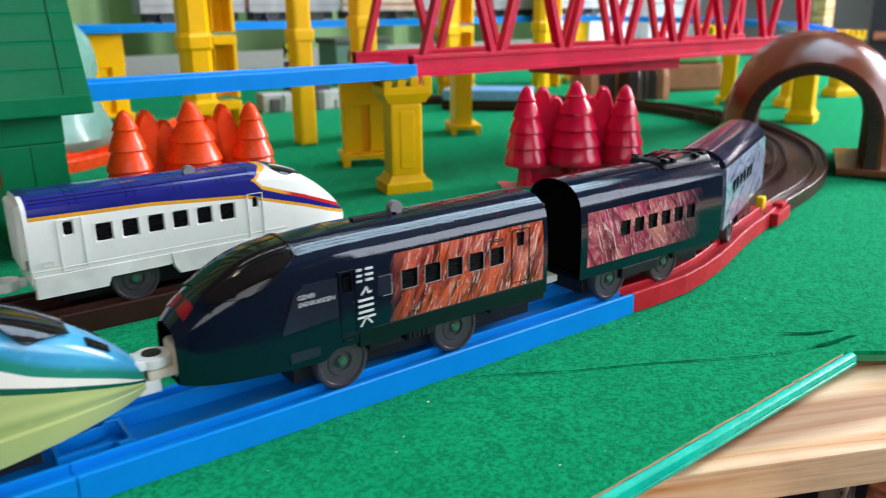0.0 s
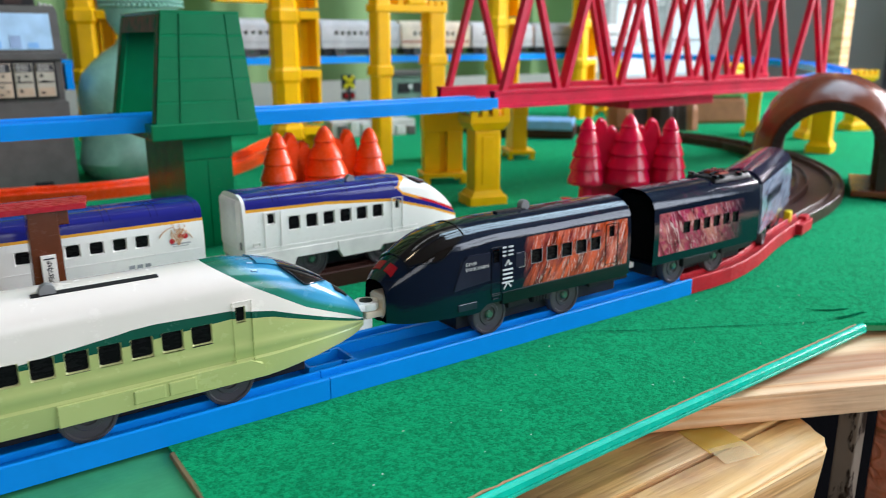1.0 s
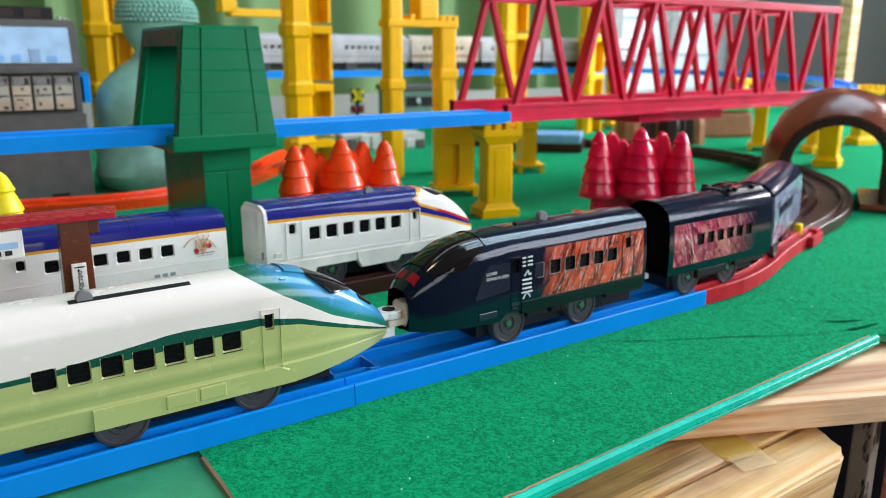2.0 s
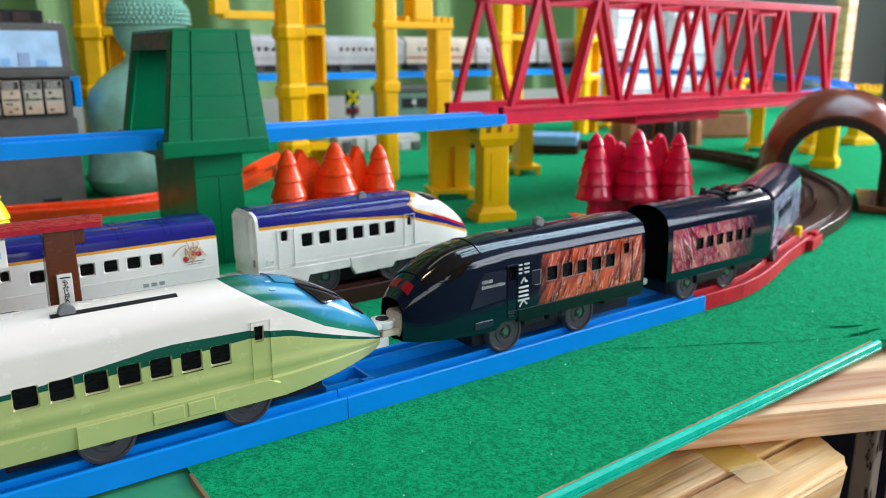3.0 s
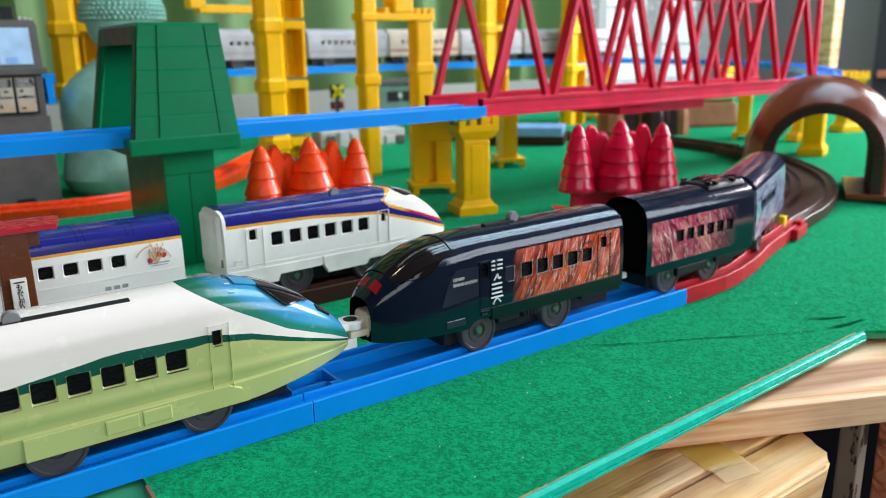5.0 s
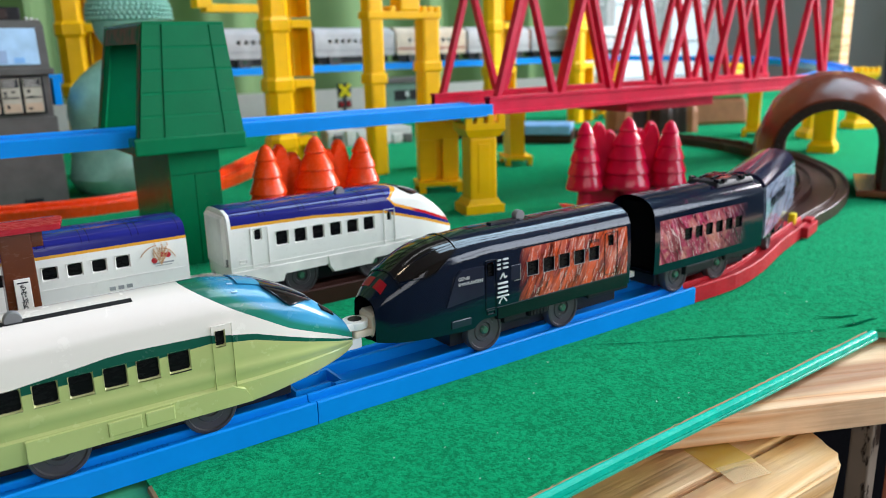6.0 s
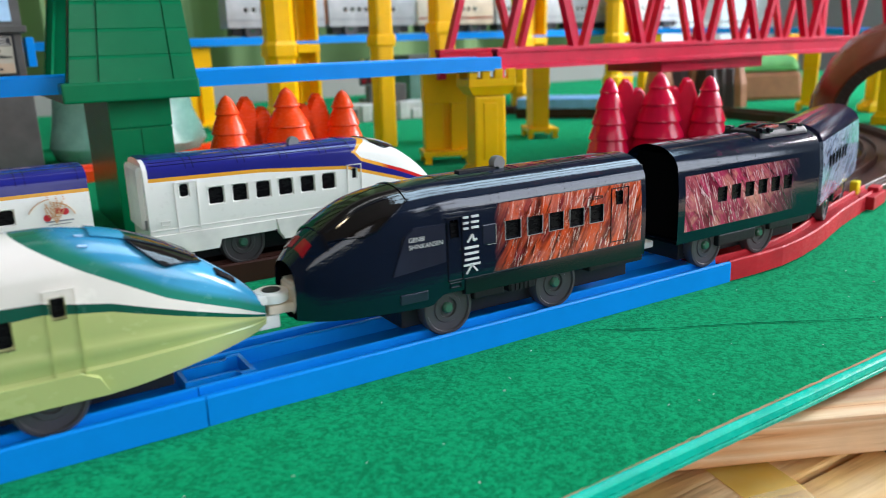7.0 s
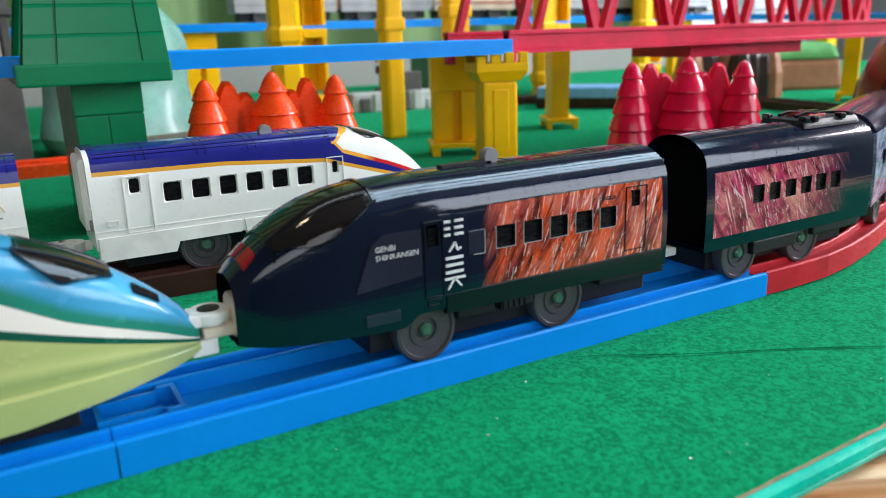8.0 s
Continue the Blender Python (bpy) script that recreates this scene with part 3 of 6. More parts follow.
def shell(bm, length, width, top, bottom, levels, holes, stations, z_top=0.0585, z_low=0.0195, round_from=0.0475, step=0.004, caps=(True, True), dent=None, power=(0.92, 1.0)):
    """A car body lofted along x, with real openings where holes=(x0, x1, z0, z1) say, on both sides."""
    xs = sorted(set([0.0, length] + stations + [round(h[k], 6) for h in holes for k in (0, 1)] + [round(i * step, 6) for i in range(1, int(length / step))]))
    xs = [x for i, x in enumerate(xs) if i == 0 or x - xs[i - 1] > 1e-5]
    zs = sorted(set([z_low, z_low + 0.0012, round_from] + levels + [h[k] for h in holes for k in (2, 3)]))
    half = 0.0155
    side = [(half - 0.0009 * max(0.0, (z - 0.034) / 0.0135) ** 2 - 0.0005 * max(0.0, (0.025 - z) / 0.007) ** 2, z) for z in zs]
    if dent:
        side = [(y - pw(dent, z), z) for y, z in side]
    y0, z0 = side[-1]
    arc = [(y0 * math.cos(a) ** power[0], z0 + (z_top - z0) * math.sin(a) ** power[1]) for a in [math.pi / 2 * k / 10 for k in range(1, 10)]]
    half_prof = side + arc
    prof = [(-y, z) for y, z in half_prof] + [(0.0, z_top)] + [(y, z) for y, z in reversed(half_prof)]
    rings = []
    for x in xs:
        w, t, b = width(x) / half, top(x), bottom(x)
        rings.append([bm.verts.new((x, y * w, b + (z - z_low) * (t - b) / (z_top - z_low))) for y, z in prof])
    m = len(prof)
    for i in range(len(xs) - 1):
        xm = (xs[i] + xs[i + 1]) / 2
        for j in range(m - 1):
            zm = (prof[j][1] + prof[j + 1][1]) / 2
            straight = max(prof[j][1], prof[j + 1][1]) <= round_from + 1e-6
            if straight and any(h[0] < xm < h[1] and h[2] < zm < h[3] for h in holes):
                continue
            bm.faces.new((rings[i][j], rings[i + 1][j], rings[i + 1][j + 1], rings[i][j + 1]))
        bm.faces.new((rings[i][m - 1], rings[i + 1][m - 1], rings[i + 1][0], rings[i][0]))
    if caps[0]:
        bm.faces.new(rings[0][::-1])
    if caps[1]:
        bm.faces.new(rings[-1])


def openings(root, holes, material=GLASS_DARK, deep=0.0012, rim=None, frame_mat=WHITE, inset=0.0004):
    """Bevelled rounded frame and dark pane in each opening of the car's sides."""
    for x0, x1, z0, z1 in holes:
        outer, inner = [], []
        cx, cz = (x0 + x1) / 2, (z0 + z1) / 2
        inset_here = inset if x1 - x0 > 0.004 else inset * 0.5
        r = min(0.0009, (x1 - x0) * 0.22)
        for k in range(16):
            a = 2 * math.pi * (k + 0.5) / 16
            sx, sz = (1 if math.cos(a) > 0 else -1), (1 if math.sin(a) > 0 else -1)
            q = (k % 4 + 0.0) / 3 * math.pi / 2 + (k // 4) * math.pi / 2
            inner.append((cx + sx * ((x1 - x0) / 2 - inset_here - r) + r * math.cos(q), cz + sz * ((z1 - z0) / 2 - inset_here - r) + r * math.sin(q)))
            if k % 4 in (1, 2):
                outer.append((x1 if sx > 0 else x0, z1 if sz > 0 else z0))
            elif (k % 4 == 0) == (sx * sz > 0):
                outer.append((x1 if sx > 0 else x0, cz + sz * ((z1 - z0) / 2 - inset_here - r)))
            else:
                outer.append((cx + sx * ((x1 - x0) / 2 - inset_here - r), z1 if sz > 0 else z0))
        for s in (-1, 1):
            y = s * 0.01552
            bm = mesh()
            o = [bm.verts.new((x, y, z)) for x, z in outer]
            i = [bm.verts.new((x, y - s * 0.0007, z)) for x, z in inner]
            d = [bm.verts.new((x, y - s * deep, z)) for x, z in inner]
            for p, q in ((o, i), (i, d)):
                for k in range(16):
                    bm.faces.new((p[k], p[(k + 1) % 16], q[(k + 1) % 16], q[k]))
            bmesh.ops.remove_doubles(bm, verts=o, dist=1e-6)
            w = part("window", bm, frame_mat, root)
            bm = mesh()
            bm.faces.new([bm.verts.new((x, y - s * deep * 0.95, z)) for x, z in inner])
            part("pane", bm, material, w, "dark window pane")
            if rim and s == -1:
                bm = mesh()
                t = 0.00022
                for a, b, c, e in ((x0 - t, x1 + t, z0 - t, z0), (x0 - t, x0, z0, z1), (x1, x1 + t, z0, z1)):
                    box(bm, a, b, y - 0.00012, y + 0.0003, c, e)
                part("rim", bm, rim, w)


def wheels(root, xs, y=0.0118, r=0.0095, z=0.0157):
    for x in xs:
        for s in (-1, 1):
            bm = mesh()
            m = pose(x, s * y, z, -90 * s, 0, 0)
            lathe(bm, [(0, -0.003), (r * 0.93, -0.003), (r, -0.0022), (r, 0.0012), (r * 0.96, 0.0018), (r * 0.86, 0.0019), (r * 0.82, 0.0012), (r * 0.55, 0.0010), (r * 0.52, 0.0014), (r * 0.36, 0.0014), (r * 0.33, 0.0006), (r * 0.1, 0.0006)], 32, m)
            w = part("wheel", bm, TYRE, root, smooth=True)
            bm = mesh()
            lathe(bm, [(r * 0.21, 0.0003), (r * 0.20, 0.0016), (r * 0.14, 0.0022), (0, 0.0022)], 16, m)
            part("hub", bm, HUB, w, "green axle end", smooth=True)


def underframe(root, x0, x1, boxes, material=BLACK):
    bm = mesh()
    box(bm, x0, x1, -0.0095, 0.0095, 0.0105, 0.021, 0.0006)
    part("underframe", bm, BLACK, root)
    for a, b, z0, z1 in boxes:
        for y0, y1 in ((-0.0152, -0.010), (0.010, 0.0152)):
            bm = mesh()
            box(bm, a, b, y0, y1, z0, z1, 0.0006)
            part("equipment_box", bm, material, root)


def knob(root, x, z, slot=None, y=0.0):
    if slot:
        bm = mesh()
        box(bm, slot[0], slot[1], y - 0.0016, y + 0.0016, z - 0.0012, z + 0.0003, 0.0002)
        part("switch_slot", bm, BLACK, root)
    bm = mesh()
    lathe(bm, [(0, -0.0016), (0.0024, -0.0016), (0.0026, -0.001), (0.0026, 0.001), (0.0024, 0.0016), (0, 0.0016)], 20, pose(x, y, z + 0.0012, 90))
    part("switch_knob", bm, KNOB, root, "grey round switch knob", smooth=True)


def groove_lines(root, name, rects, y, material, w=0.00022):
    """Thin raised outlines on the near side."""
    for x0, x1, z0, z1 in rects:
        bm = mesh()
        v = []
        for d in (-0.00025, 0.0002):
            for k in (0.0, w):
                v.append([bm.verts.new((x, y + d, z)) for x, z in ((x0 + k, z0 + k), (x1 - k, z0 + k), (x1 - k, z1 - k), (x0 + k, z1 - k))])
        for p, q in ((v[0], v[1]), (v[2], v[3]), (v[0], v[2]), (v[1], v[3])):
            for i in range(4):
                bm.faces.new((p[i], p[(i + 1) % 4], q[(i + 1) % 4], q[i]))
        part(name, bm, material, root)


def roof_ribs(root, xs, z, power, material):
    """Moulded ridges across the roof."""
    form = ([(0, 0.0155), (1, 0.0155)], [(0, z), (1, z)], [(0, 0.0195), (1, 0.0195)], 0.0195, z, power)
    for x in xs:
        skin_patch(root, "roof_rib", material, "", x - 0.0002, x + 0.0002, lambda u: (0.22, math.pi - 0.22), 0.00014, form, 1, 14)


def lettering(root, text, x, z, size, y, material, name="lettering", flip=False, squeeze=1.0):
    cu = bpy.data.curves.new(name, "FONT")
    cu.body, cu.size, cu.extrude = text, size, 0.00003
    ob = new(name, cu)
    ob.data.materials.append(material)
    ob.matrix_world = pose(x, y, z, 90, 0, 0) @ Matrix.Diagonal((squeeze, 1, 1, 1))
    ob.parent = root
    return ob


def rear_wall(root, x, material, s=1):
    """Gangway end: raised ring and dark doorway."""
    bm = mesh()
    box(bm, min(x, x + s * 0.002), max(x, x + s * 0.002), -0.0115, 0.0115, 0.022, 0.054, 0.0012)
    part("gangway", bm, material, root)
    bm = mesh()
    box(bm, min(x + s * 0.001, x + s * 0.0023), max(x + s * 0.001, x + s * 0.0023), -0.006, 0.006, 0.024, 0.046, 0.0004)
    part("end_door", bm, BLACK, root)


def skin(x, a, lift, wid, tz, bz, z_low, z_top, power=(0.92, 1.0)):
    """A point on the rounded top of a car body, a radians round from the near shoulder."""
    far = a > math.pi / 2
    a = math.pi - a if far else a
    y, z = 0.0146 * max(0.0, math.cos(a)) ** power[0], 0.0475 + (z_top - 0.0475) * max(0.0, math.sin(a)) ** power[1]
    w, t, b = pw(wid, x) / 0.0155, pw(tz, x), pw(bz, x)
    slope = (pw(tz, x + 0.001) - pw(tz, x - 0.001)) / 0.002
    yy = y * w + lift * math.cos(a)
    return Vector((x - lift * slope * 0.8, yy if far else -yy, b + (z - z_low) * (t - b) / (z_top - z_low) + lift))


def skin_patch(root, name, material, label, x0, x1, span, lift, form, nx=8, na=16, thick=0.0004):
    """A plate lying on the body; span(u) gives its angles at u from 0 to 1 along x."""
    bm = mesh()
    tops, lows = [], []
    for i in range(nx + 1):
        u = i / nx
        a0, a1 = span(u)
        tops.append([bm.verts.new(skin(x0 + (x1 - x0) * u, a0 + (a1 - a0) * j / na, lift, *form)) for j in range(na + 1)])
        lows.append([bm.verts.new(skin(x0 + (x1 - x0) * u, a0 + (a1 - a0) * j / na, lift - thick, *form)) for j in range(na + 1)])
    for i in range(nx):
        for j in range(na):
            bm.faces.new((tops[i][j], tops[i + 1][j], tops[i + 1][j + 1], tops[i][j + 1]))
        for j in (0, na):
            bm.faces.new((tops[i][j], tops[i + 1][j], lows[i + 1][j], lows[i][j]))
    for i in (0, nx):
        for j in range(na):
            bm.faces.new((tops[i][j], tops[i][j + 1], lows[i][j + 1], lows[i][j]))
    return part(name, bm, material, root, label, smooth=True)


def prism(bm, outline, y0, y1, inset=0.0):
    """An upright plate: (x, z) corners carried from y0 to y1, its outer face a little smaller."""
    cx, cz = sum(p[0] for p in outline) / len(outline), sum(p[1] for p in outline) / len(outline)
    a = [bm.verts.new((x, y0, z)) for x, z in outline]
    b = [bm.verts.new((x - math.copysign(min(inset, abs(x - cx)), x - cx), y1, z - math.copysign(min(inset, abs(z - cz)), z - cz))) for x, z in outline]
    k = len(outline)
    for i in range(k):
        bm.faces.new((a[i], a[(i + 1) % k], b[(i + 1) % k], b[i]))
    bm.faces.new(b)
    bm.faces.new(a[::-1])


def black_front_car():
    root = thing("toy_train_car", pose(0.032, 0.019, 0), "gloss black bullet train front car with orange printed sides", "toy train", "black toy train")
    length = 0.1395
    wid = [(0, 0.0084), (0.003, 0.0105), (0.008, 0.0125), (0.016, 0.0142), (0.026, 0.0151), (0.04, 0.0155), (0.14, 0.0155)]
    tz = [(0, 0.0376), (0.003, 0.0408), (0.007, 0.0442), (0.011, 0.0472), (0.016, 0.0503), (0.021, 0.0529), (0.025, 0.0544), (0.030, 0.0557), (0.037, 0.0567), (0.045, 0.0573), (0.056, 0.0577), (0.14, 0.0577)]
    bz = [(0, 0.0208), (0.01, 0.0198), (0.031, 0.0188), (0.043, 0.0183), (0.0485, 0.0214), (0.056, 0.0214), (0.060, 0.0195), (0.14, 0.0195)]
    holes = [(0.0730 + 0.0095 * i, 0.0730 + 0.0095 * i + 0.0064, 0.0359, 0.0422) for i in range(5)] + [(0.1240, 0.1272, 0.0410, 0.0460), (0.0510, 0.0543, 0.0388, 0.0449)]
    bm = mesh()
    shell(bm, length, lambda x: pw(wid, x), lambda x: pw(tz, x), lambda x: pw(bz, x), [0.0255, 0.0484], holes, [0.066, 0.1372], z_top=0.0577, step=0.002, caps=(False, True))
    part("body", bm, BLACK_ART, root, "gloss black body printed with flowing orange strands", smooth=True)
    openings(root, holes[:5], rim=GREY_INK, frame_mat=GLOSS_BLACK, inset=0.0002)
    openings(root, holes[5:], frame_mat=GLOSS_BLACK, inset=0.0002)
    # hollow behind the open nose, its shade put into the near-black colour
    bm = mesh()
    lathe(bm, [(0.0080, 0.0), (0.0090, 0.004), (0.0092, 0.02), (0, 0.02)], 20, Matrix.Translation((0.0004, 0, 0.0286)) @ pose(0, 0, 0, 0, 90, 0) @ Matrix.Diagonal((1.12, 0.98, 1, 1)))
    part("nose_socket", bm, HOLLOW_SHADE, root, "hollow nose opening with its shade put into the black")
    form = (wid, tz, bz, 0.0195, 0.0577)
    low = lambda u: 0.62 - 0.56 * min(1, u * 2.6) + 0.66 * max(0, u - 0.55) / 0.45
    screen = lambda u: (low(u), math.pi - low(u))
    skin_patch(root, "windscreen", SMOKED, "smoked brown windscreen", 0.0105, 0.0372, screen, 0.00035, form, 18, 18)
    for a in (0.95, 1.57, 2.19):
        skin_patch(root, "screen_bar", GLOSS_BLACK, "", 0.0112, 0.0362, lambda u: (a - 0.025, a + 0.025), 0.0005, form, 8, 2)
    skin_patch(root, "screen_brow", GLOSS_BLACK, "", 0.0372, 0.0382, lambda u: (0.70, math.pi - 0.70), 0.0007, form, 2, 16)
    for s in (0, 1):
        # raised rim along the lower edge of the windscreen, and the hood line ahead of it
        edge = (lambda u: (low(u) - 0.05, low(u))) if s == 0 else (lambda u: (math.pi - low(u), math.pi - low(u) + 0.05))
        skin_patch(root, "screen_rim", GLOSS_BLACK, "", 0.0105, 0.0372, edge, 0.0007, form, 18, 2)
    skin_patch(root, "hood_line", GLOSS_BLACK, "", 0.0098, 0.0104, lambda u: (0.3, math.pi - 0.3), 0.0006, form, 1, 14)
    for a in (0.30, math.pi - 0.30):
        skin_patch(root, "hood_line", GLOSS_BLACK, "", 0.0385, 0.0540, lambda u: (a - 0.02, a + 0.02), 0.00025, form, 6, 2)
    skin_patch(root, "marker_lamp", LAMP_RED, "red marker lamp on the nose", 0.0034, 0.0068, lambda u: (0.80 + 0.16 * u, 1.44), 0.0003, form, 4, 6)
    skin_patch(root, "marker_lamp", LAMP_RED, "red marker lamp on the nose", 0.0034, 0.0068, lambda u: (math.pi - 1.44, math.pi - 0.80 - 0.16 * u), 0.0003, form, 4, 6)
    # doors, cab panel, lines
    groove_lines(root, "door", [(0.0497, 0.0556, 0.0252, 0.0466), (0.1212, 0.1300, 0.0270, 0.0474)], -0.0155, GLOSS_BLACK, 0.0003)
    groove_lines(root, "door_step", [(0.0505, 0.0548, 0.0228, 0.0246)], -0.0155, GLOSS_BLACK, 0.0003)
    bm = mesh()
    lathe(bm, [(0, 0), (0.0006, 0), (0.0006, 0.0003), (0.0004, 0.0004), (0, 0.0004)], 12, pose(0.0549, -0.0152, 0.0352, 90))
    part("door_handle", bm, GLOSS_BLACK, root)
    groove_lines(root, "seam", [(0.1120, 0.1168, 0.0445, 0.0455)], -0.0155, BLACK, 0.0002)
    bm = mesh()
    box(bm, 0.0638, 0.0690, -0.01556, -0.0150, 0.0356, 0.0422, 0.0002)
    blind = part("blind_window", bm, NAVY_GLOSS, root)
    bm = mesh()
    box(bm, 0.0690, 0.0692, -0.01562, -0.0150, 0.0354, 0.0420)
    box(bm, 0.0655, 0.0692, -0.01562, -0.0150, 0.0352, 0.0354)
    part("rim", bm, SILVER, blind)
    bm = mesh()
    prism(bm, [(0.0292, 0.0303), (0.0492, 0.0320), (0.0492, 0.0452), (0.0372, 0.0452), (0.0340, 0.0430)], -0.0140, -0.01572, 0.0003)
    part("cab_panel", bm, NAVY_GLOSS, root)
    bm = mesh()
    box(bm, 0.0318, 0.0420, -0.01575, -0.0140, 0.0208, 0.0242, 0.0004)
    part("skirt_cover", bm, NAVY_GLOSS, root)
    lettering(root, "GENBI", 0.0352, 0.0408, 0.0021, -0.01595, INK)
    lettering(root, "SHINKANSEN", 0.0352, 0.0385, 0.0021, -0.01595, INK)
    # upright printed emblem, as plain bars
    yy = (-0.0158, -0.0153)
    bars = [(x0, x1, z, z + 0.0007) for z in (0.0455, 0.0436, 0.0418) for x0, x1 in ((0.0560, 0.0579), (0.0592, 0.0620))]
    bars += [(0.0562, 0.0618, z, z + 0.0008) for z in (0.0352, 0.0332, 0.0312)] + [(0.0558, 0.0624, 0.0294, 0.0301)]
    for x0, x1, z0, z1 in bars:
        bm = mesh()
        box(bm, x0, x1, *yy, z0, z1)
        part("emblem_bar", bm, INK, root, "white printed bar")
    for strokes in (((0.0574, 0.0374), (0.0594, 0.0399), (0.0600, 0.0377), (0.0613, 0.0382)), ((0.0568, 0.0268), (0.0590, 0.0297), (0.0612, 0.0272))):
        bm = mesh()
        for (ax, az), (bx, bz2) in zip(strokes, strokes[1:]):
            bar(bm, (ax, -0.0155, az), (bx, -0.0155, bz2), 0.0006, 0.0006)
        part("emblem_bar", bm, INK, root, "white printed bar")
    knob(root, 0.0810, 0.0582, (0.064, 0.081))
    roof_ribs(root, (0.0535, 0.068, 0.0715, 0.084, 0.0875, 0.100, 0.1035, 0.116, 0.1195, 0.132), 0.0577, (0.92, 1.0), GLOSS_BLACK)
    for s in (-1, 1):
        for a in (0.86, 1.22):
            aa = a if s < 0 else math.pi - a
            skin_patch(root, "roof_rail", GLOSS_BLACK, "", 0.0535, 0.132, lambda u: (aa - 0.012, aa + 0.012), 0.00016, form, 8, 1)
    underframe(root, 0.035, 0.136, [(0.0600, 0.0725, 0.0170, 0.0202), (0.0745, 0.0860, 0.0168, 0.0200), (0.1115, 0.1388, 0.0172, 0.0222)], BLACK)
    for s in (-1, 1):
        bm = mesh()
        prism(bm, [(0.0560, 0.0255), (0.1380, 0.0255), (0.1380, 0.0185), (0.1100, 0.0192), (0.0560, 0.0196)], s * 0.0140, s * 0.01575, 0.0003)
        part("lower_skirt", bm, GLOSS_BLACK, root)
    bm = mesh()
    for k in range(5):
        box(bm, 0.0752 + k * 0.0019, 0.0764 + k * 0.0019, -0.0156, -0.0150, 0.0172, 0.0196)
    part("grille", bm, BLACK, root)
    wheels(root, (0.0507, 0.0968))
    rear_wall(root, length, BLACK)
    bm = mesh()
    box(bm, 0.138, 0.158, -0.003, 0.003, 0.0165, 0.0195, 0.0008)
    part("coupler", bm, WHITE, root, "white plastic coupler")
    # coupler pocket seen in the nose
    bm = mesh()
    box(bm, 0.0006, 0.012, -0.0046, 0.0046, 0.0225, 0.0320, 0.0012)
    part("nose_coupler", bm, CREAM, root, "aged white coupler block in the nose")


def coach(name, m, label, group, material, length, holes, low=0.0195, wheel_x=(), boxes=(), rim=None, end_mat=BLACK, tz=0.0585, hollow=False, power=(0.92, 1.0)):
    root = thing(name, m, label, "toy train", group)
    bm = mesh()
    shell(bm, length, lambda x: 0.0155, lambda x: tz, lambda x: low, [0.0265, 0.0482], holes, [], z_low=low, z_top=tz, step=0.008, caps=(not hollow, True), power=power)
    part("body", bm, material, root, smooth=True)
    if hollow:
        # end wall set back, coloured near-black for the shade inside the coach
        bm = mesh()
        box(bm, 0.0045, 0.006, -0.0143, 0.0143, 0.0205, 0.0480, 0.0005)
        box(bm, 0.0046, 0.0059, -0.0105, 0.0105, 0.0475, 0.0545, 0.0005)
        part("end_wall", bm, HOLLOW_SHADE, root)
    openings(root, holes, rim=rim, frame_mat=WHITE if end_mat is WHITE else GLOSS_BLACK, inset=0.0004 if end_mat is WHITE else 0.0002)
    underframe(root, 0.008, length - 0.008, boxes, end_mat)
    wheels(root, wheel_x)
    if not hollow:
        rear_wall(root, 0, end_mat, -1)
    return root


def black_coaches():
    holes = [(0.0235 + 0.0088 * i, 0.0235 + 0.0088 * i + 0.0058, 0.0338, 0.0400) for i in range(6)]
    root = coach("toy_train_car", pose(0.190, 0.0195, 0.0003, 0, 0, 0.6), "gloss black coach with pink and orange printed sides", "black toy train", PINK_ART, 0.0940, holes,
                 wheel_x=(0.0205, 0.056), boxes=((0.026, 0.050, 0.0145, 0.0195), (0.060, 0.088, 0.0165, 0.0205)), hollow=True)
    bm = mesh()
    box(bm, 0.056, 0.091, -0.0105, 0.0105, 0.0560, 0.0594, 0.0014, taper=(0.94, 0.84))
    part("pantograph_base", bm, BLACK, root)
    bm = mesh()
    box(bm, 0.066, 0.076, -0.0050, 0.0050, 0.0590, 0.0606, 0.0005)
    part("pantograph", bm, PANTO, root, "orange patterned pantograph block")
    for k in range(4):
        bm = mesh()
        box(bm, 0.0665 + k * 0.0024, 0.0678 + k * 0.0024, -0.005, 0.005, 0.0605, 0.0611, 0.0002)
        part("pantograph_bar", bm, GLOSS_BLACK if k % 2 else LAMP_RED, root)
    for x, y in ((0.059, -0.008), (0.059, 0.008), (0.0635, -0.0085), (0.080, -0.0085), (0.080, 0.008), (0.087, -0.007)):
        bm = mesh()
        box(bm, x - 0.0015, x + 0.0015, y - 0.0016, y + 0.0016, 0.0584, 0.0606, 0.0005)
        part("insulator", bm, GLOSS_BLACK, root)
    for y in (-0.0035, 0.0035):
        bm = mesh()
        bar(bm, (0.0600, y, 0.0602), (0.0660, y, 0.0612), 0.0014, 0.0010)
        bar(bm, (0.0660, y, 0.0612), (0.0830, y, 0.0602), 0.0014, 0.0010)
        part("pantograph_arm", bm, GLOSS_BLACK, root)
    roof_ribs(root, (0.012, 0.024, 0.036, 0.048), 0.0585, (0.92, 1.0), GLOSS_BLACK)
    holes = [(0.016 + 0.0092 * i, 0.016 + 0.0092 * i + 0.0060, 0.0350, 0.0412) for i in range(6)]
    root = coach("toy_train_car", pose(0.2878, 0.0238, 0.001, 0, 0, 23), "dark coach with pale grey printed sides entering the curve", "black toy train", PALE_ART, 0.112, holes,
                 wheel_x=(0.03, 0.08), boxes=((0.04, 0.07, 0.0145, 0.0195),), end_mat=GLOSS_BLACK)


BOXY = (0.68, 0.80)


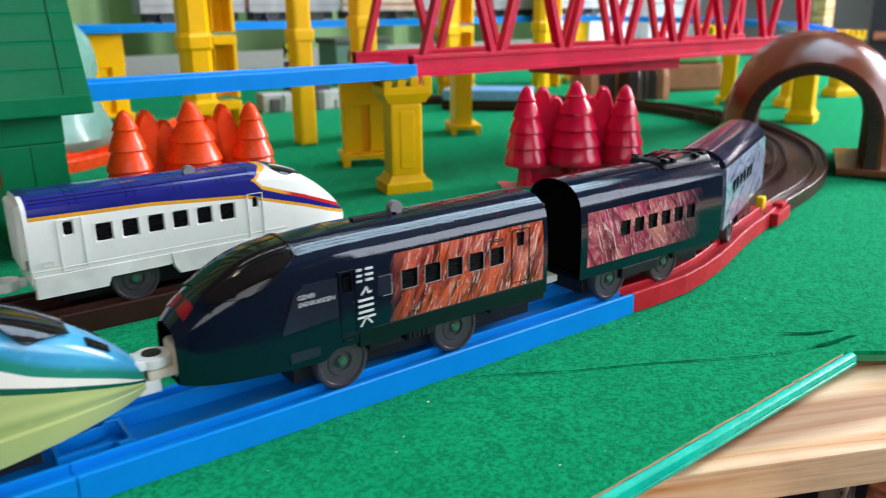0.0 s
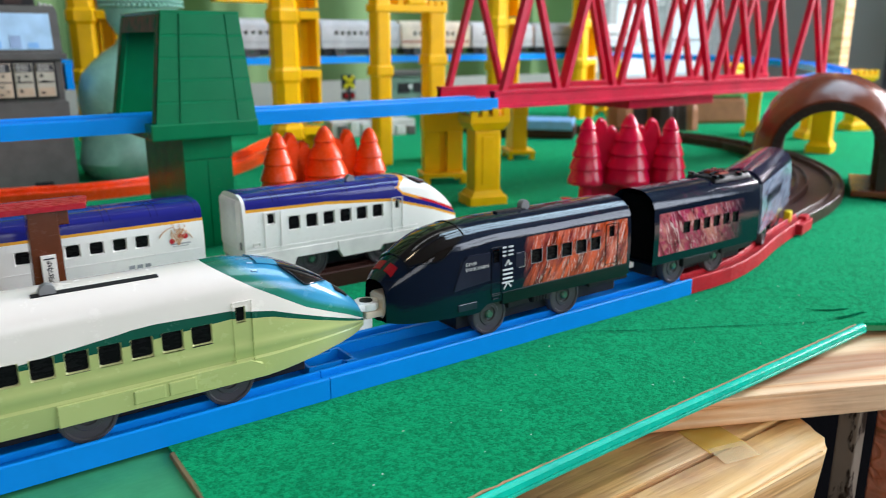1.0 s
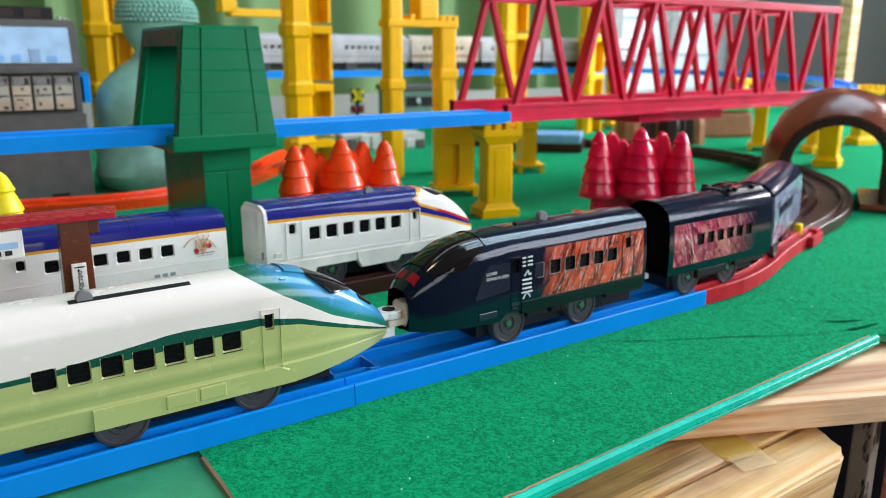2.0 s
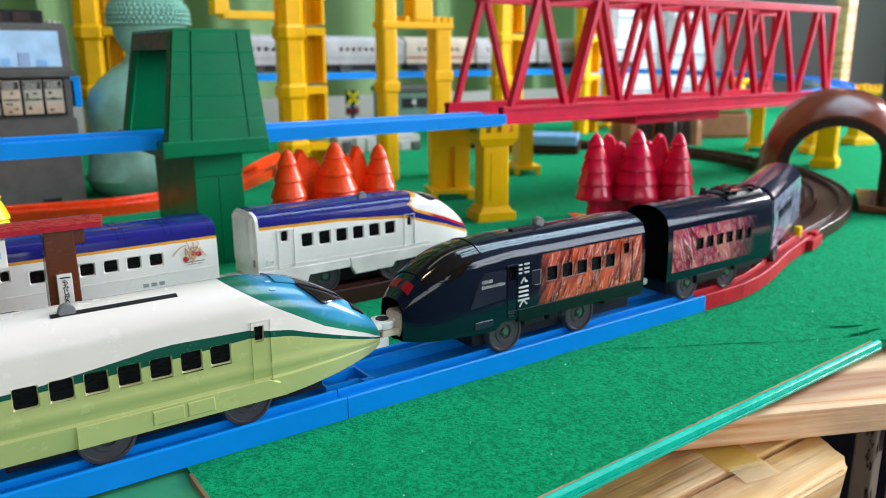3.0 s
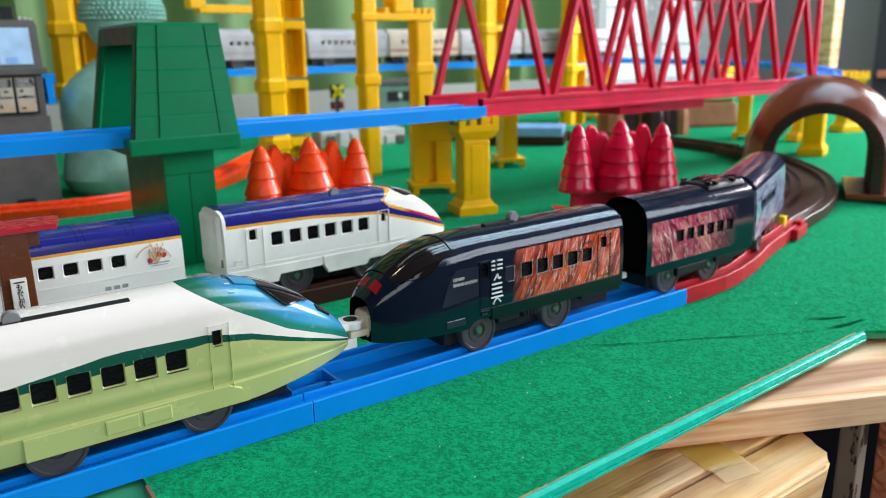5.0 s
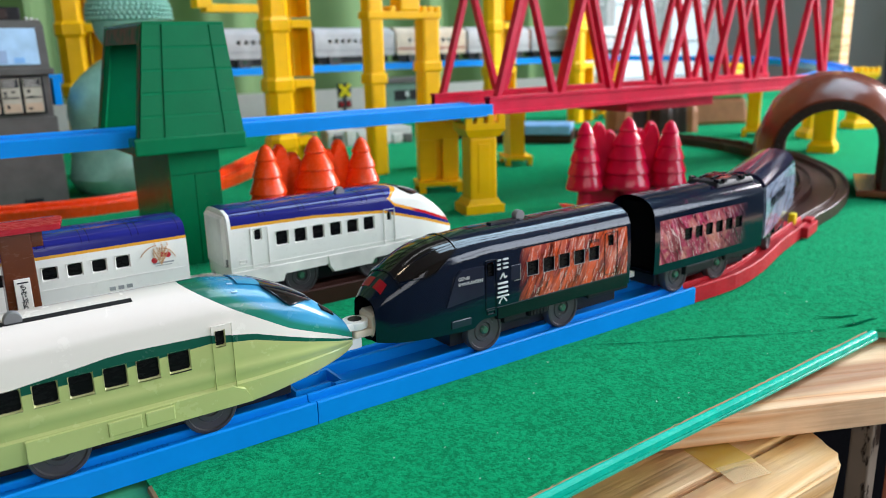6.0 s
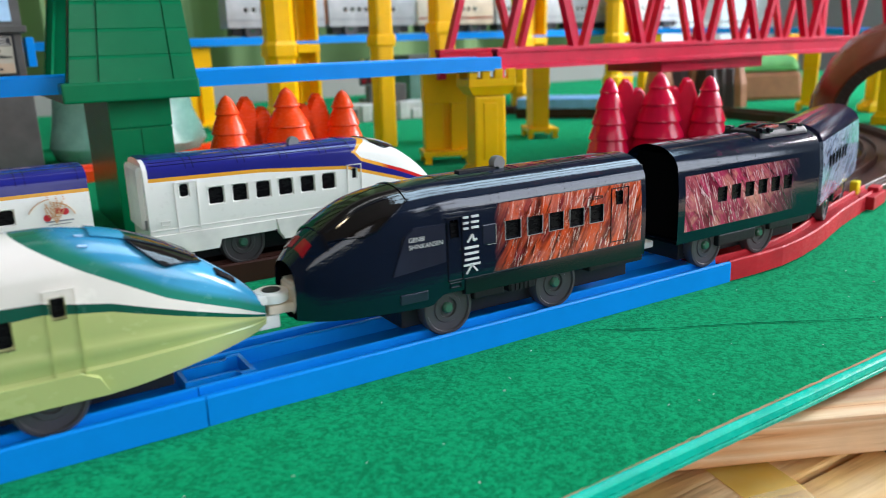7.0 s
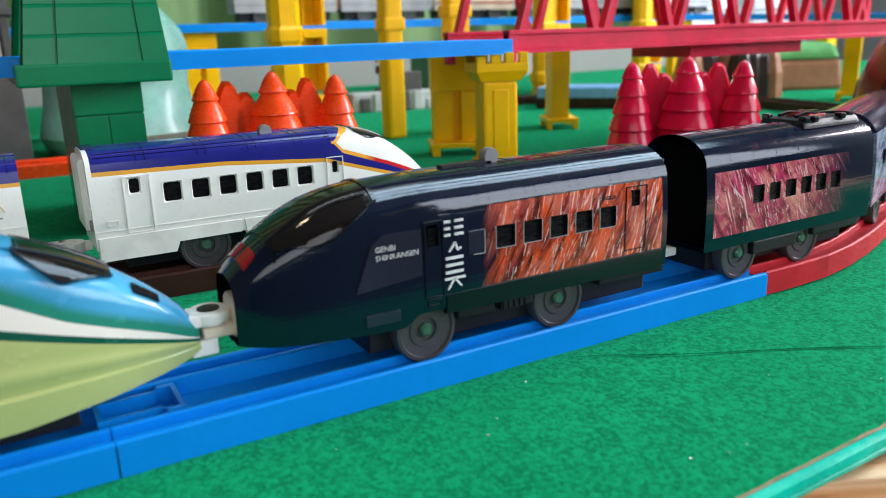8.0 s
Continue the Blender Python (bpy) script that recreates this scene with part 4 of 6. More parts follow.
def white_front_car():
    root = thing("toy_train_car", pose(0.0127, 0.1275, 0.006), "white bullet train front car with navy roof and orange line", "toy train", "white toy train")
    length = 0.1385
    top = 0.0538
    wid = [(0, 0.0155), (0.090, 0.0155), (0.109, 0.0141), (0.124, 0.0110), (0.133, 0.0072), (0.1385, 0.0040)]
    tz = [(0, top), (0.090, top), (0.100, 0.0532), (0.110, 0.0504), (0.120, 0.0447), (0.129, 0.0376), (0.135, 0.0315), (0.1385, 0.0268)]
    holes = [(0.0239 + 0.00996 * i, 0.0239 + 0.00996 * i + 0.0068, 0.0336, 0.0411) for i in range(6)] + [(0.0126, 0.0168, 0.0380, 0.0438), (0.0883, 0.0910, 0.0370, 0.0418)]
    bm = mesh()
    shell(bm, length, lambda x: pw(wid, x), lambda x: pw(tz, x), lambda x: 0.0195, [0.0455], holes, [0.0016, 0.1005], z_top=top, step=0.0035, power=BOXY)
    part("body", bm, WHITE_NOSE, root, "white body with navy roof and framed nose", smooth=True)
    openings(root, holes)
    form = (wid, tz, [(0, 0.0195), (1, 0.0195)], 0.0195, top, BOXY)
    skin_patch(root, "windscreen", SMOKED, "dark windscreen", 0.1000, 0.1135, lambda u: (0.85 - 0.42 * math.sin(math.pi * min(1, u * 1.2)), math.pi - 0.85 + 0.42 * math.sin(math.pi * min(1, u * 1.2))), 0.0004, form, 8, 14)
    skin_patch(root, "screen_bar", WHITE, "", 0.1010, 0.1135, lambda u: (1.20, 1.27), 0.0006, form, 6, 2)
    groove_lines(root, "door", [(0.0108, 0.0199, 0.0245, 0.0445), (0.0860, 0.0930, 0.0245, 0.0435)], -0.0155, WHITE, 0.0003)
    groove_lines(root, "marking", [(0.0045, 0.0080, 0.0278, 0.0296), (0.0660, 0.0800, 0.0205, 0.0222)], -0.0157, WHITE, 0.0002)
    for s in (-1, 1):
        for name, outline in (("skirt", [(0.0004, 0.0243), (0.0510, 0.0243), (0.0510, 0.0190), (0.0280, 0.0187), (0.0262, 0.0152), (0.0004, 0.0152)]),
                              ("skirt", [(0.0514, 0.0243), (0.1040, 0.0243), (0.1040, 0.0185), (0.0800, 0.0178), (0.0780, 0.0150), (0.0545, 0.0146), (0.0522, 0.0180)])):
            bm = mesh()
            prism(bm, outline, s * 0.0142, s * 0.0160, 0.0004)
            part(name, bm, WHITE, root)
        bm = mesh()
        box(bm, 0.0, 0.104, s * 0.0153 - 0.0004, s * 0.0153 + 0.0004, 0.0258, 0.0263, 0.0001)
        part("side_rib", bm, WHITE, root)
    knob(root, 0.0658, 0.0532, (0.030, 0.066), -0.0045)
    roof_ribs(root, (0.0165, 0.0195, 0.0375, 0.0405, 0.0560, 0.0590, 0.074, 0.077, 0.0885), top, BOXY, NAVY_LINE)
    for a in (0.55, 0.80, math.pi - 0.80, math.pi - 0.55):
        skin_patch(root, "roof_line", NAVY_LINE, "", 0.003, 0.0885, lambda u: (a - 0.012, a + 0.012), 0.00018, form, 8, 1)
    underframe(root, 0.01, 0.118, ())
    wheels(root, (0.0372, 0.0800))
    # stepped white tail: gangway frame and the notch in the roof above it
    bm = mesh()
    prism(bm, [(-0.0020, 0.0265), (0.0004, 0.0265), (0.0004, 0.0510), (-0.0012, 0.0510), (-0.0020, 0.0498)], -0.0110, 0.0110, 0.0)
    part("gangway", bm, WHITE, root, "white gangway end")
    bm = mesh()
    box(bm, 0.0002, 0.0046, -0.0060, 0.0060, 0.0518, 0.0541, 0.0004)
    part("roof_notch", bm, NAVY_LINE, root, "stepped navy roof end")
    bm = mesh()
    box(bm, -0.0008, 0.0006, -0.0118, -0.0096, 0.0262, 0.0300, 0.0002)
    part("tail_lamp", bm, KNOB, root)
    hook(root, 0.0, -1)


def hook(root, x, s):
    """The round hook coupling."""
    bm = mesh()
    arcs = [(x + s * (0.0075 + 0.0042 * math.cos(a)), 0.0042 * math.sin(a), 0.0172) for a in [radians(40 + 27 * k) for k in range(11)]]
    sweep(bm, arcs, [(-0.0011, 0), (0.0011, 0), (0.0011, 0.0036), (-0.0011, 0.0036)])
    box(bm, min(x, x + s * 0.004), max(x, x + s * 0.004), -0.0016, 0.0016, 0.0172, 0.0205, 0.0003)
    part("hook", bm, WHITE, root, "white hook coupling")


def white_coach():
    x0 = -0.1287
    starts = [-0.0879, -0.0780, -0.0682, -0.0584, -0.0486, -0.0388]
    holes = [(x - x0 - 0.0002, x - x0 + 0.0062, 0.0356, 0.0416) for x in starts] + [(-0.0988 - x0, -0.0948 - x0, 0.0383, 0.0432)]
    root = coach("toy_train_car", pose(x0, 0.1275, 0.006), "white coach with navy roof and printed rice and apple badge", "white toy train", WHITE_COACH, 0.1215, holes,
                 wheel_x=(0.028, 0.0905), end_mat=WHITE, tz=0.0538, power=(0.68, 0.80))
    hook(root, 0.1215, 1)
    roof_ribs(root, (0.030, 0.033, 0.060, 0.063, 0.0775, 0.0805, 0.098, 0.101, 0.1185), 0.0538, BOXY, NAVY_LINE)
    y = -0.01555
    bm = mesh()
    rnd = random.Random(6)
    for k in range(6):
        for q in range(9):
            u = 0.25 + q / 11
            a = radians(48 + k * 13 + 30 * u * (1 if k < 3 else -0.2))
            r = 0.0112 * u
            px, pz = 0.1092 - r * math.cos(a) * 1.05, 0.0345 + r * math.sin(a) * 0.90 - (0.0026 * u * u if k < 3 else 0)
            bar(bm, (px, y, pz), (px + rnd.uniform(-0.0007, 0.0007), y, pz + rnd.uniform(0.0002, 0.0008)), 0.00055, 0.0003)
    for a0, a1, r in ((20, 80, 0.0078), (95, 150, 0.0092)):
        for q in range(6):
            c0, c1 = radians(a0 + (a1 - a0) * q / 6), radians(a0 + (a1 - a0) * (q + 1) / 6)
            bar(bm, (0.1085 + r * math.cos(c0), y, 0.0345 + r * math.sin(c0)), (0.1085 + r * math.cos(c1), y, 0.0345 + r * math.sin(c1)), 0.0004, 0.0003)
    for dx in (-0.002, 0.0, 0.0016, 0.003):
        bar(bm, (0.1092, y, 0.0345), (0.1092 + dx * 1.4, y, 0.0425 - abs(dx) * 0.4), 0.00034, 0.0003)
    part("badge", bm, EAR, root, "gold printed rice ear badge")
    bm = mesh()
    for dx, dz in ((-0.0032, 0.0), (0.0030, 0.0018), (0.0008, 0.0022)):
        lathe(bm, [(0, 0), (0.0013, 0), (0.0013, 0.0002), (0, 0.0002)], 14, pose(0.1095 + dx, y + 0.0001, 0.0368 + dz, 90))
    part("badge_apple", bm, APPLE, root, "red printed apples")
    bm = mesh()
    box(bm, 0.1055, 0.1150, y - 0.0001, y + 0.0002, 0.0350, 0.0356)
    box(bm, 0.1065, 0.1140, y - 0.0001, y + 0.0002, 0.0340, 0.0343)
    for k in range(3):
        box(bm, 0.086 + k * 0.0036, 0.0885 + k * 0.0036, y - 0.0001, y + 0.0002, 0.0265, 0.0282)
    part("small_print", bm, GREY_INK, root)
    for s in (-1, 1):
        for a, b, c, d in ((0.0790, 0.1035, 0.0172, 0.0225), (0.060, 0.0755, 0.0165, 0.0205)):
            bm = mesh()
            box(bm, a, b, s * 0.0152 - 0.0006, s * 0.0152 + 0.0006, c, d, 0.0008)
            part("skirt", bm, WHITE, root)
    for z in (0.0315, 0.0255):
        bm = mesh()
        box(bm, 0.0, 0.121, -0.0157, -0.0152, z, z + 0.0004)
        part("side_rib", bm, WHITE, root)


def green_front_car():
    root = thing("toy_train_car", pose(-0.1236, 0.019, 0), "pale green and white bullet train car with blue nose", "toy train", "green toy train")
    length = 0.1475
    wid = [(0, 0.0155), (0.09, 0.0155), (0.106, 0.0147), (0.12, 0.0130), (0.132, 0.0101), (0.141, 0.0072), (0.1455, 0.0053), (0.1475, 0.0040)]
    tz = [(0, 0.0575), (0.09, 0.0575), (0.100, 0.0564), (0.108, 0.0545), (0.117, 0.0510), (0.125, 0.0468), (0.132, 0.0422), (0.139, 0.0367), (0.1445, 0.0315), (0.1475, 0.0270)]
    bz = [(0, 0.0150), (0.10, 0.0142), (0.12, 0.0158), (0.135, 0.0176), (0.143, 0.0190), (0.1475, 0.0205)]
    holes = [(0.0238 + 0.010 * i, 0.0238 + 0.010 * i + 0.0072, 0.0322, 0.0394) for i in range(6)] + [(0.0138, 0.0210, 0.0322, 0.0394), (0.0898, 0.0932, 0.0376, 0.0432)]
    bm = mesh()
    shell(bm, length, lambda x: pw(wid, x), lambda x: pw(tz, x), lambda x: pw(bz, x), [0.0230, 0.0238, 0.0262, 0.0270, 0.0295, 0.0302, 0.0412], holes, [], z_low=0.015, z_top=0.0575, step=0.003,
          dent=[(0.0150, 0.0002), (0.0230, 0.0), (0.0238, 0.0008), (0.0262, 0.0005), (0.0270, 0.0), (0.0295, 0.0), (0.0302, 0.0003), (0.0318, 0.0)])
    part("body", bm, GREEN_NOSE, root, "pale green body, white top and blue nose", smooth=True)
    openings(root, holes, frame_mat=PALE_GREEN, inset=0.00022)
    groove_lines(root, "door", [(0.0885, 0.0958, 0.0205, 0.0450)], -0.0154, GREEN_NOSE, 0.00028)
    form = (wid, tz, bz, 0.015, 0.0575)
    edge = lambda u: 1.02 - 0.66 * min(1.0, u * 2.6) + 0.62 * max(0.0, u - 0.45) / 0.55
    skin_patch(root, "windscreen", SMOKED, "dark wrap-round windscreen", 0.1105, 0.1290, lambda u: (edge(u), math.pi - edge(u)), 0.0005, form, 12, 18)
    for a in (1.12, math.pi - 1.12):
        skin_patch(root, "screen_bar", NAVY_GLOSS, "", 0.1100, 0.1278, lambda u: (a - 0.04, a + 0.04), 0.0008, form, 8, 2)
    for a in (0.85, math.pi - 0.85):
        skin_patch(root, "headlamp", GLASS_DARK, "dark nose lamp", 0.1330, 0.1385, lambda u: (a - 0.2, a + 0.2), 0.0004, form, 4, 4)
    skin_patch(root, "roof_hatch", GREEN_NOSE, "", 0.1020, 0.1115, lambda u: (1.12, math.pi - 1.12), 0.0005, form, 4, 8)
    for s in (0, 1):
        brim = (lambda u: (edge(u) - 0.05, edge(u))) if s == 0 else (lambda u: (math.pi - edge(u), math.pi - edge(u) + 0.05))
        skin_patch(root, "screen_rim", GLOSS_BLACK, "", 0.1105, 0.1290, brim, 0.0009, form, 12, 2)
    for a in (0.8, 1.15):
        skin_patch(root, "cab_mark", SKY_PRINT, "", 0.0985, 0.1005, lambda u: (a - 0.03, a + 0.03), 0.0003, form, 2, 2)
    knob(root, 0.0330, 0.0562, None, -0.0052)
    skin_patch(root, "switch_slot", BLACK, "dark switch slot", 0.028, 0.067, lambda u: (1.09, 1.24), 0.0002, form, 10, 3)
    for s in (-1, 1):
        for a, b in ((0.0530, 0.0635), (0.0645, 0.0740)):
            bm = mesh()
            box(bm, a, b, s * 0.0160 - 0.0005, s * 0.0160 + 0.0005, 0.0165, 0.0215, 0.0005)
            part("equipment_box", bm, GREEN_NOSE, root)
    bm = mesh()
    v = [(0.030, 0.0228), (0.094, 0.0228), (0.0985, 0.0205), (0.101, 0.0145), (0.030, 0.0145)]
    a = [bm.verts.new((x, -0.0149, z)) for x, z in v]
    b = [bm.verts.new((x, -0.0160, z + (0.0006 if z < 0.02 else -0.0006))) for x, z in v]
    for i in range(5):
        bm.faces.new((a[i], a[(i + 1) % 5], b[(i + 1) % 5], b[i]))
    bm.faces.new(b)
    part("side_skirt", bm, GREEN_NOSE, root)
    underframe(root, 0.01, 0.118, ())
    wheels(root, (0.0390, 0.0865))
    # coupling arm on the nose: fork, eye and the block that enters the other train
    bm = mesh()
    box(bm, 0.1425, 0.1500, -0.0044, 0.0044, 0.0262, 0.0292, 0.0008)
    lathe(bm, [(0, 0), (0.0050, 0), (0.0053, 0.0004), (0.0053, 0.0028), (0.0049, 0.0032), (0, 0.0032)], 28, Matrix.Translation((0.1510, 0, 0.0262)))
    arm = part("coupler", bm, WHITE, root, "white coupling arm", smooth=True)
    bm = mesh()
    box(bm, 0.1452, 0.1520, -0.0036, 0.0036, 0.0182, 0.0226, 0.0007)
    box(bm, 0.1452, 0.1474, -0.0030, 0.0030, 0.0220, 0.0266, 0.0005)
    part("fork", bm, WHITE, arm)
    bm = mesh()
    box(bm, 0.1482, 0.1640, -0.0050, 0.0050, 0.0228, 0.0258, 0.0008)
    box(bm, 0.1560, 0.1640, -0.0056, 0.0056, 0.0215, 0.0310, 0.0012)
    part("block", bm, CREAM, arm, "aged cream coupling tongue")
    bm = mesh()
    lathe(bm, [(0, 0), (0.0028, 0), (0.0028, 0.0003), (0, 0.0003)], 20, Matrix.Translation((0.1510, 0, 0.0294)))
    part("magnet", bm, BLACK, arm, "dark round hole in the coupling eye")



black_front_car()
black_coaches()
white_front_car()
white_coach()
green_front_car()


# ---------------------------------------------------------------- toy trees
def tree_group(m, material, label):
    root = thing("toy_trees", m, label, "toy trees")
    bm = mesh()
    box(bm, -0.052, 0.052, -0.013, 0.013, 0, 0.004, 0.001)
    part("base", bm, material, root)
    for x, h, wide in ((-0.0345, 0.073, 0.98), (0.0, 0.0755, 1.26), (0.0345, 0.072, 0.98)):
        bm = mesh()
        lathe(bm, [(0.0058, 0.003), (0.0046, 0.0195)], 16, Matrix.Translation((x, -0.004, 0)))
        part("trunk", bm, material, root, smooth=True)
        bm = mesh()
        prof = [(0.0, 0.0180), (0.0134, 0.0180), (0.0147, 0.0186), (0.0150, 0.0200)]
        z, step_h = 0.0200, (h - 0.0205) / 5
        lower, upper = (0.0152, 0.0139, 0.0120, 0.0096, 0.0067), (0.0121, 0.0103, 0.0082, 0.0055, 0.0)
        for k in range(5):
            for q in range(1, 8):
                u = q / 7
                prof.append((lower[k] + (upper[k] - lower[k]) * u ** 1.3 if k < 4 else (0.0067 - 0.0045 * u ** 1.1) * (1 - u ** 9), z + step_h * u))
            z += step_h
            if k < 4:
                prof.append((lower[k + 1] - 0.0006, z - 0.0003))
                prof.append((lower[k + 1], z + 0.0003))
                prof.append((lower[k + 1], z + 0.0009))
        lathe(bm, [(r * (wide if w < 0.7 * h else 1 + (wide - 1) * max(0.2, (h - w) / (0.3 * h))), w) for r, w in prof], 28, Matrix.Translation((x, -0.004, 0)))
        part("crown", bm, material, root, smooth=True)
    for x, h in ((-0.0215, 0.0705), (-0.0125, 0.0645), (0.0125, 0.0645), (0.0215, 0.0700)):
        bm = mesh()
        pts = [(-0.011, 0.003), (0.011, 0.003), (0.0112, 0.02), (0.0098, 0.030), (0.0100, 0.042), (0.0084, 0.050), (0.0078, 0.056), (0.0046, 0.0645), (0.0018, 0.0678), (0, 0.068), (-0.0018, 0.0678), (-0.0046, 0.0645),
               (-0.0078, 0.056), (-0.0084, 0.050), (-0.0100, 0.042), (-0.0098, 0.030), (-0.0112, 0.02)]
        k = h / 0.068
        a = [bm.verts.new((x + u, 0.004, w * k)) for u, w in pts]
        b = [bm.verts.new((x + u * 0.8, 0.0075, w * k)) for u, w in pts]
        f = [bm.verts.new((x + u * 0.75, 0.001, w * k * 0.97)) for u, w in pts]
        n = len(pts)
        for i in range(n):
            j = (i + 1) % n
            bm.faces.new((a[i], a[j], b[j], b[i]))
            bm.faces.new((a[i], a[j], f[j], f[i]))
        bm.faces.new(b)
        bm.faces.new(f)
        part("flat_tree", bm, material, root, smooth=True)
    return root


tree_group(pose(0.1165, 0.229, 0.004, 0, 0, 0), ORANGE, "row of glossy orange plastic fir trees")
tree_group(pose(0.3685, 0.1815, 0.002, 0, 0, -30), TREE_RED, "row of glossy dark red plastic fir trees")
tree_group(pose(-0.127, 0.196, 0.006, 0, 0, 0), TREE_YELLOW, "row of bright yellow plastic fir trees behind the station")



# ---------------------------------------------------------------- table edge
def table_edge():
    bm = mesh()
    prof = [(-0.0017, -0.0038), (-0.0018, -0.0028), (-0.0013, -0.0025), (-0.0016, -0.0019), (-0.0011, -0.0002), (0.0003, 0.0006), (0.0012, 0.0006), (0.0014, -0.0038)]
    path = [(-0.45 + 0.0175 * i, edge_y(-0.45 + 0.0175 * i) - 0.0018 + 0.0002 * math.sin(i * 0.7), -0.0050 + 0.0003 * math.sin(i * 0.45)) for i in range(41)]
    path.append((0.2625, edge_y(0.2625) - 0.0020, -0.0050))
    sweep(bm, path, prof)
    tagged(part("edge_strip", bm, STRIP, smooth=True), "glossy mint green plastic strip along the table edge", "edge strip", kind="structure")
    bm = mesh()
    edge = [(-0.06 + 0.003 * i, edge_y(-0.06 + 0.003 * i) - 0.0002 + 0.0007 * noise.noise((i * 0.9, 0, 0)), ground_z(-0.0730) - 0.0016) for i in range(107)]
    sweep(bm, edge, [(-0.0004, 0.0), (0.0004, 0.0), (0.0004, 0.0018), (-0.0002, 0.0015)])
    tagged(part("felt_edge", bm, CARD), "frayed brown cut edge of the felt sheet", "felt edge", kind="structure")
    bm = mesh()
    edge = [(-0.0622 + 0.0004 * noise.noise((0, i * 0.9, 3)), -0.0705 + 0.0066 * i, 0.06 * (-0.0705 + 0.0066 * i) - 0.0016) for i in range(11)]
    sweep(bm, edge, [(-0.0005, 0.0), (0.0009, 0.0), (0.0006, 0.0016), (-0.0005, 0.0019)])
    tagged(part("felt_edge", bm, CARD), "frayed brown cut edge of the felt sheet", "felt edge", kind="structure")
    d = pose(0.143, -0.0735, 0, 0, 0, -25)
    root = thing("pine_plank", d, "pale pine plank with long grain under the table", "plank", "wooden table frame")
    bm = mesh()
    box(bm, -0.35, 0.40, 0.0, 0.16, -0.0245, -0.0115, 0.0009)
    part("board", bm, PINE, root)
    root = thing("pine_plank", pose(0.19, -0.082, 0), "rough pine board end with a long split", "plank", "wooden table frame")
    bm = mesh()
    box(bm, -0.55, 0.004, 0.0008, 0.040, -0.052, -0.0272, 0.001)
    part("board", bm, PINE_OLD, root)
    bm = mesh()
    n = 9
    pts = [(-0.55, -0.026), (-0.022, -0.026), (-0.016, -0.0235), (-0.013, -0.019), (-0.0085, -0.0145), (-0.008, -0.0095), (-0.0025, -0.004), (-0.001, -0.0008), (-0.55, 0.0)]
    lo = [bm.verts.new((x - 0.004, y + 0.001, -0.052)) for x, y in pts]
    hi = [bm.verts.new((x, y, -0.0282)) for x, y in pts]
    for i in range(n):
        bm.faces.new((lo[i], lo[(i + 1) % n], hi[(i + 1) % n], hi[i]))
    bm.faces.new(hi)
    bm.faces.new(lo[::-1])
    bmesh.ops.bevel(bm, geom=[e for e in bm.edges if len(e.link_faces) == 2], offset=0.0012, segments=2, affect="EDGES")
    part("split_edge", bm, PINE_OLD, root, "broken rounded board edge")
    root = thing("masking_tape", pose(0.1375, -0.0752, -0.02708, 0, 0, -12), "yellow translucent tape stuck across the pine board", "tape")
    for name, x0, x1, y0, y1, mat, z in (("tape", -0.0098, 0.0102, -0.0095, 0.0100, TAPE, 0.0), ("tape_end", -0.0088, 0.0094, -0.0178, -0.0072, TAPE_PALE, 0.00022)):
        bm = mesh()
        grid_sheet(bm, x0, x1, y0, y1, 8, 8, lambda x, y: z + 0.00008 * math.sin(x * 300) * math.sin(y * 200) - 0.10 * max(0.0, -0.0085 - y))
        out = bmesh.ops.extrude_face_region(bm, geom=bm.faces[:])
        bmesh.ops.translate(bm, vec=(0, 0, 0.00010), verts=[g for g in out["geom"] if isinstance(g, bmesh.types.BMVert)])
        part(name, bm, mat, root)
    bm = mesh()
    box(bm, 0.2330, 0.2410, -0.090, -0.080, -0.75, -0.0260, 0.001)
    tagged(part("table_leg", bm, FLAKED), "narrow post with flaking white paint", "post", kind="structure")
    bm = mesh()
    box(bm, 0.262, 0.285, -0.110, -0.085, -0.75, -0.0260, 0.001)
    tagged(part("table_leg", bm, BROWN_WOOD), "brown stained wooden table leg", "post", kind="structure")
    # added sheet, near-black in place of the deep shade under the table
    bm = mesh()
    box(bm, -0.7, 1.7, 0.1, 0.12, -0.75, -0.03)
    tagged(part("under_table_shade", bm, HOLLOW_SHADE), "near-black sheet added for the shade below the layout table", "panel", kind="structure")
    # crease and tear in the felt, their shade painted as flat dark ribbons
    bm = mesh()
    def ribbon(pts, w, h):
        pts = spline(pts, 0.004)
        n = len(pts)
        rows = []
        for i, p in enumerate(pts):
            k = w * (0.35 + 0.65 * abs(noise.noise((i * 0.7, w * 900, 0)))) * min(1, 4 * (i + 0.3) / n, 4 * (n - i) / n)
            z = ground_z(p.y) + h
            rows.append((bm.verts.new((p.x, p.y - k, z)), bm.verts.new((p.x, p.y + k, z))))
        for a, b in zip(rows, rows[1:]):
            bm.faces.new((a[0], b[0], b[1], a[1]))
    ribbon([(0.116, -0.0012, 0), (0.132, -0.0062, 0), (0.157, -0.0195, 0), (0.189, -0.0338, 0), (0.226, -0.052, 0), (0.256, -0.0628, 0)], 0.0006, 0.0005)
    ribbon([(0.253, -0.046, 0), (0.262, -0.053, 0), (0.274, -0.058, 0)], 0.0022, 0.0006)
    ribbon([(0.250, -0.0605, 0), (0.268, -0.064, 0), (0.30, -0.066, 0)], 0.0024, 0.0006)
    tagged(part("felt_tear_shade", bm, TEAR_SHADE), "crease and tear across the felt, their shade painted as dark ribbons", "tear", kind="structure")


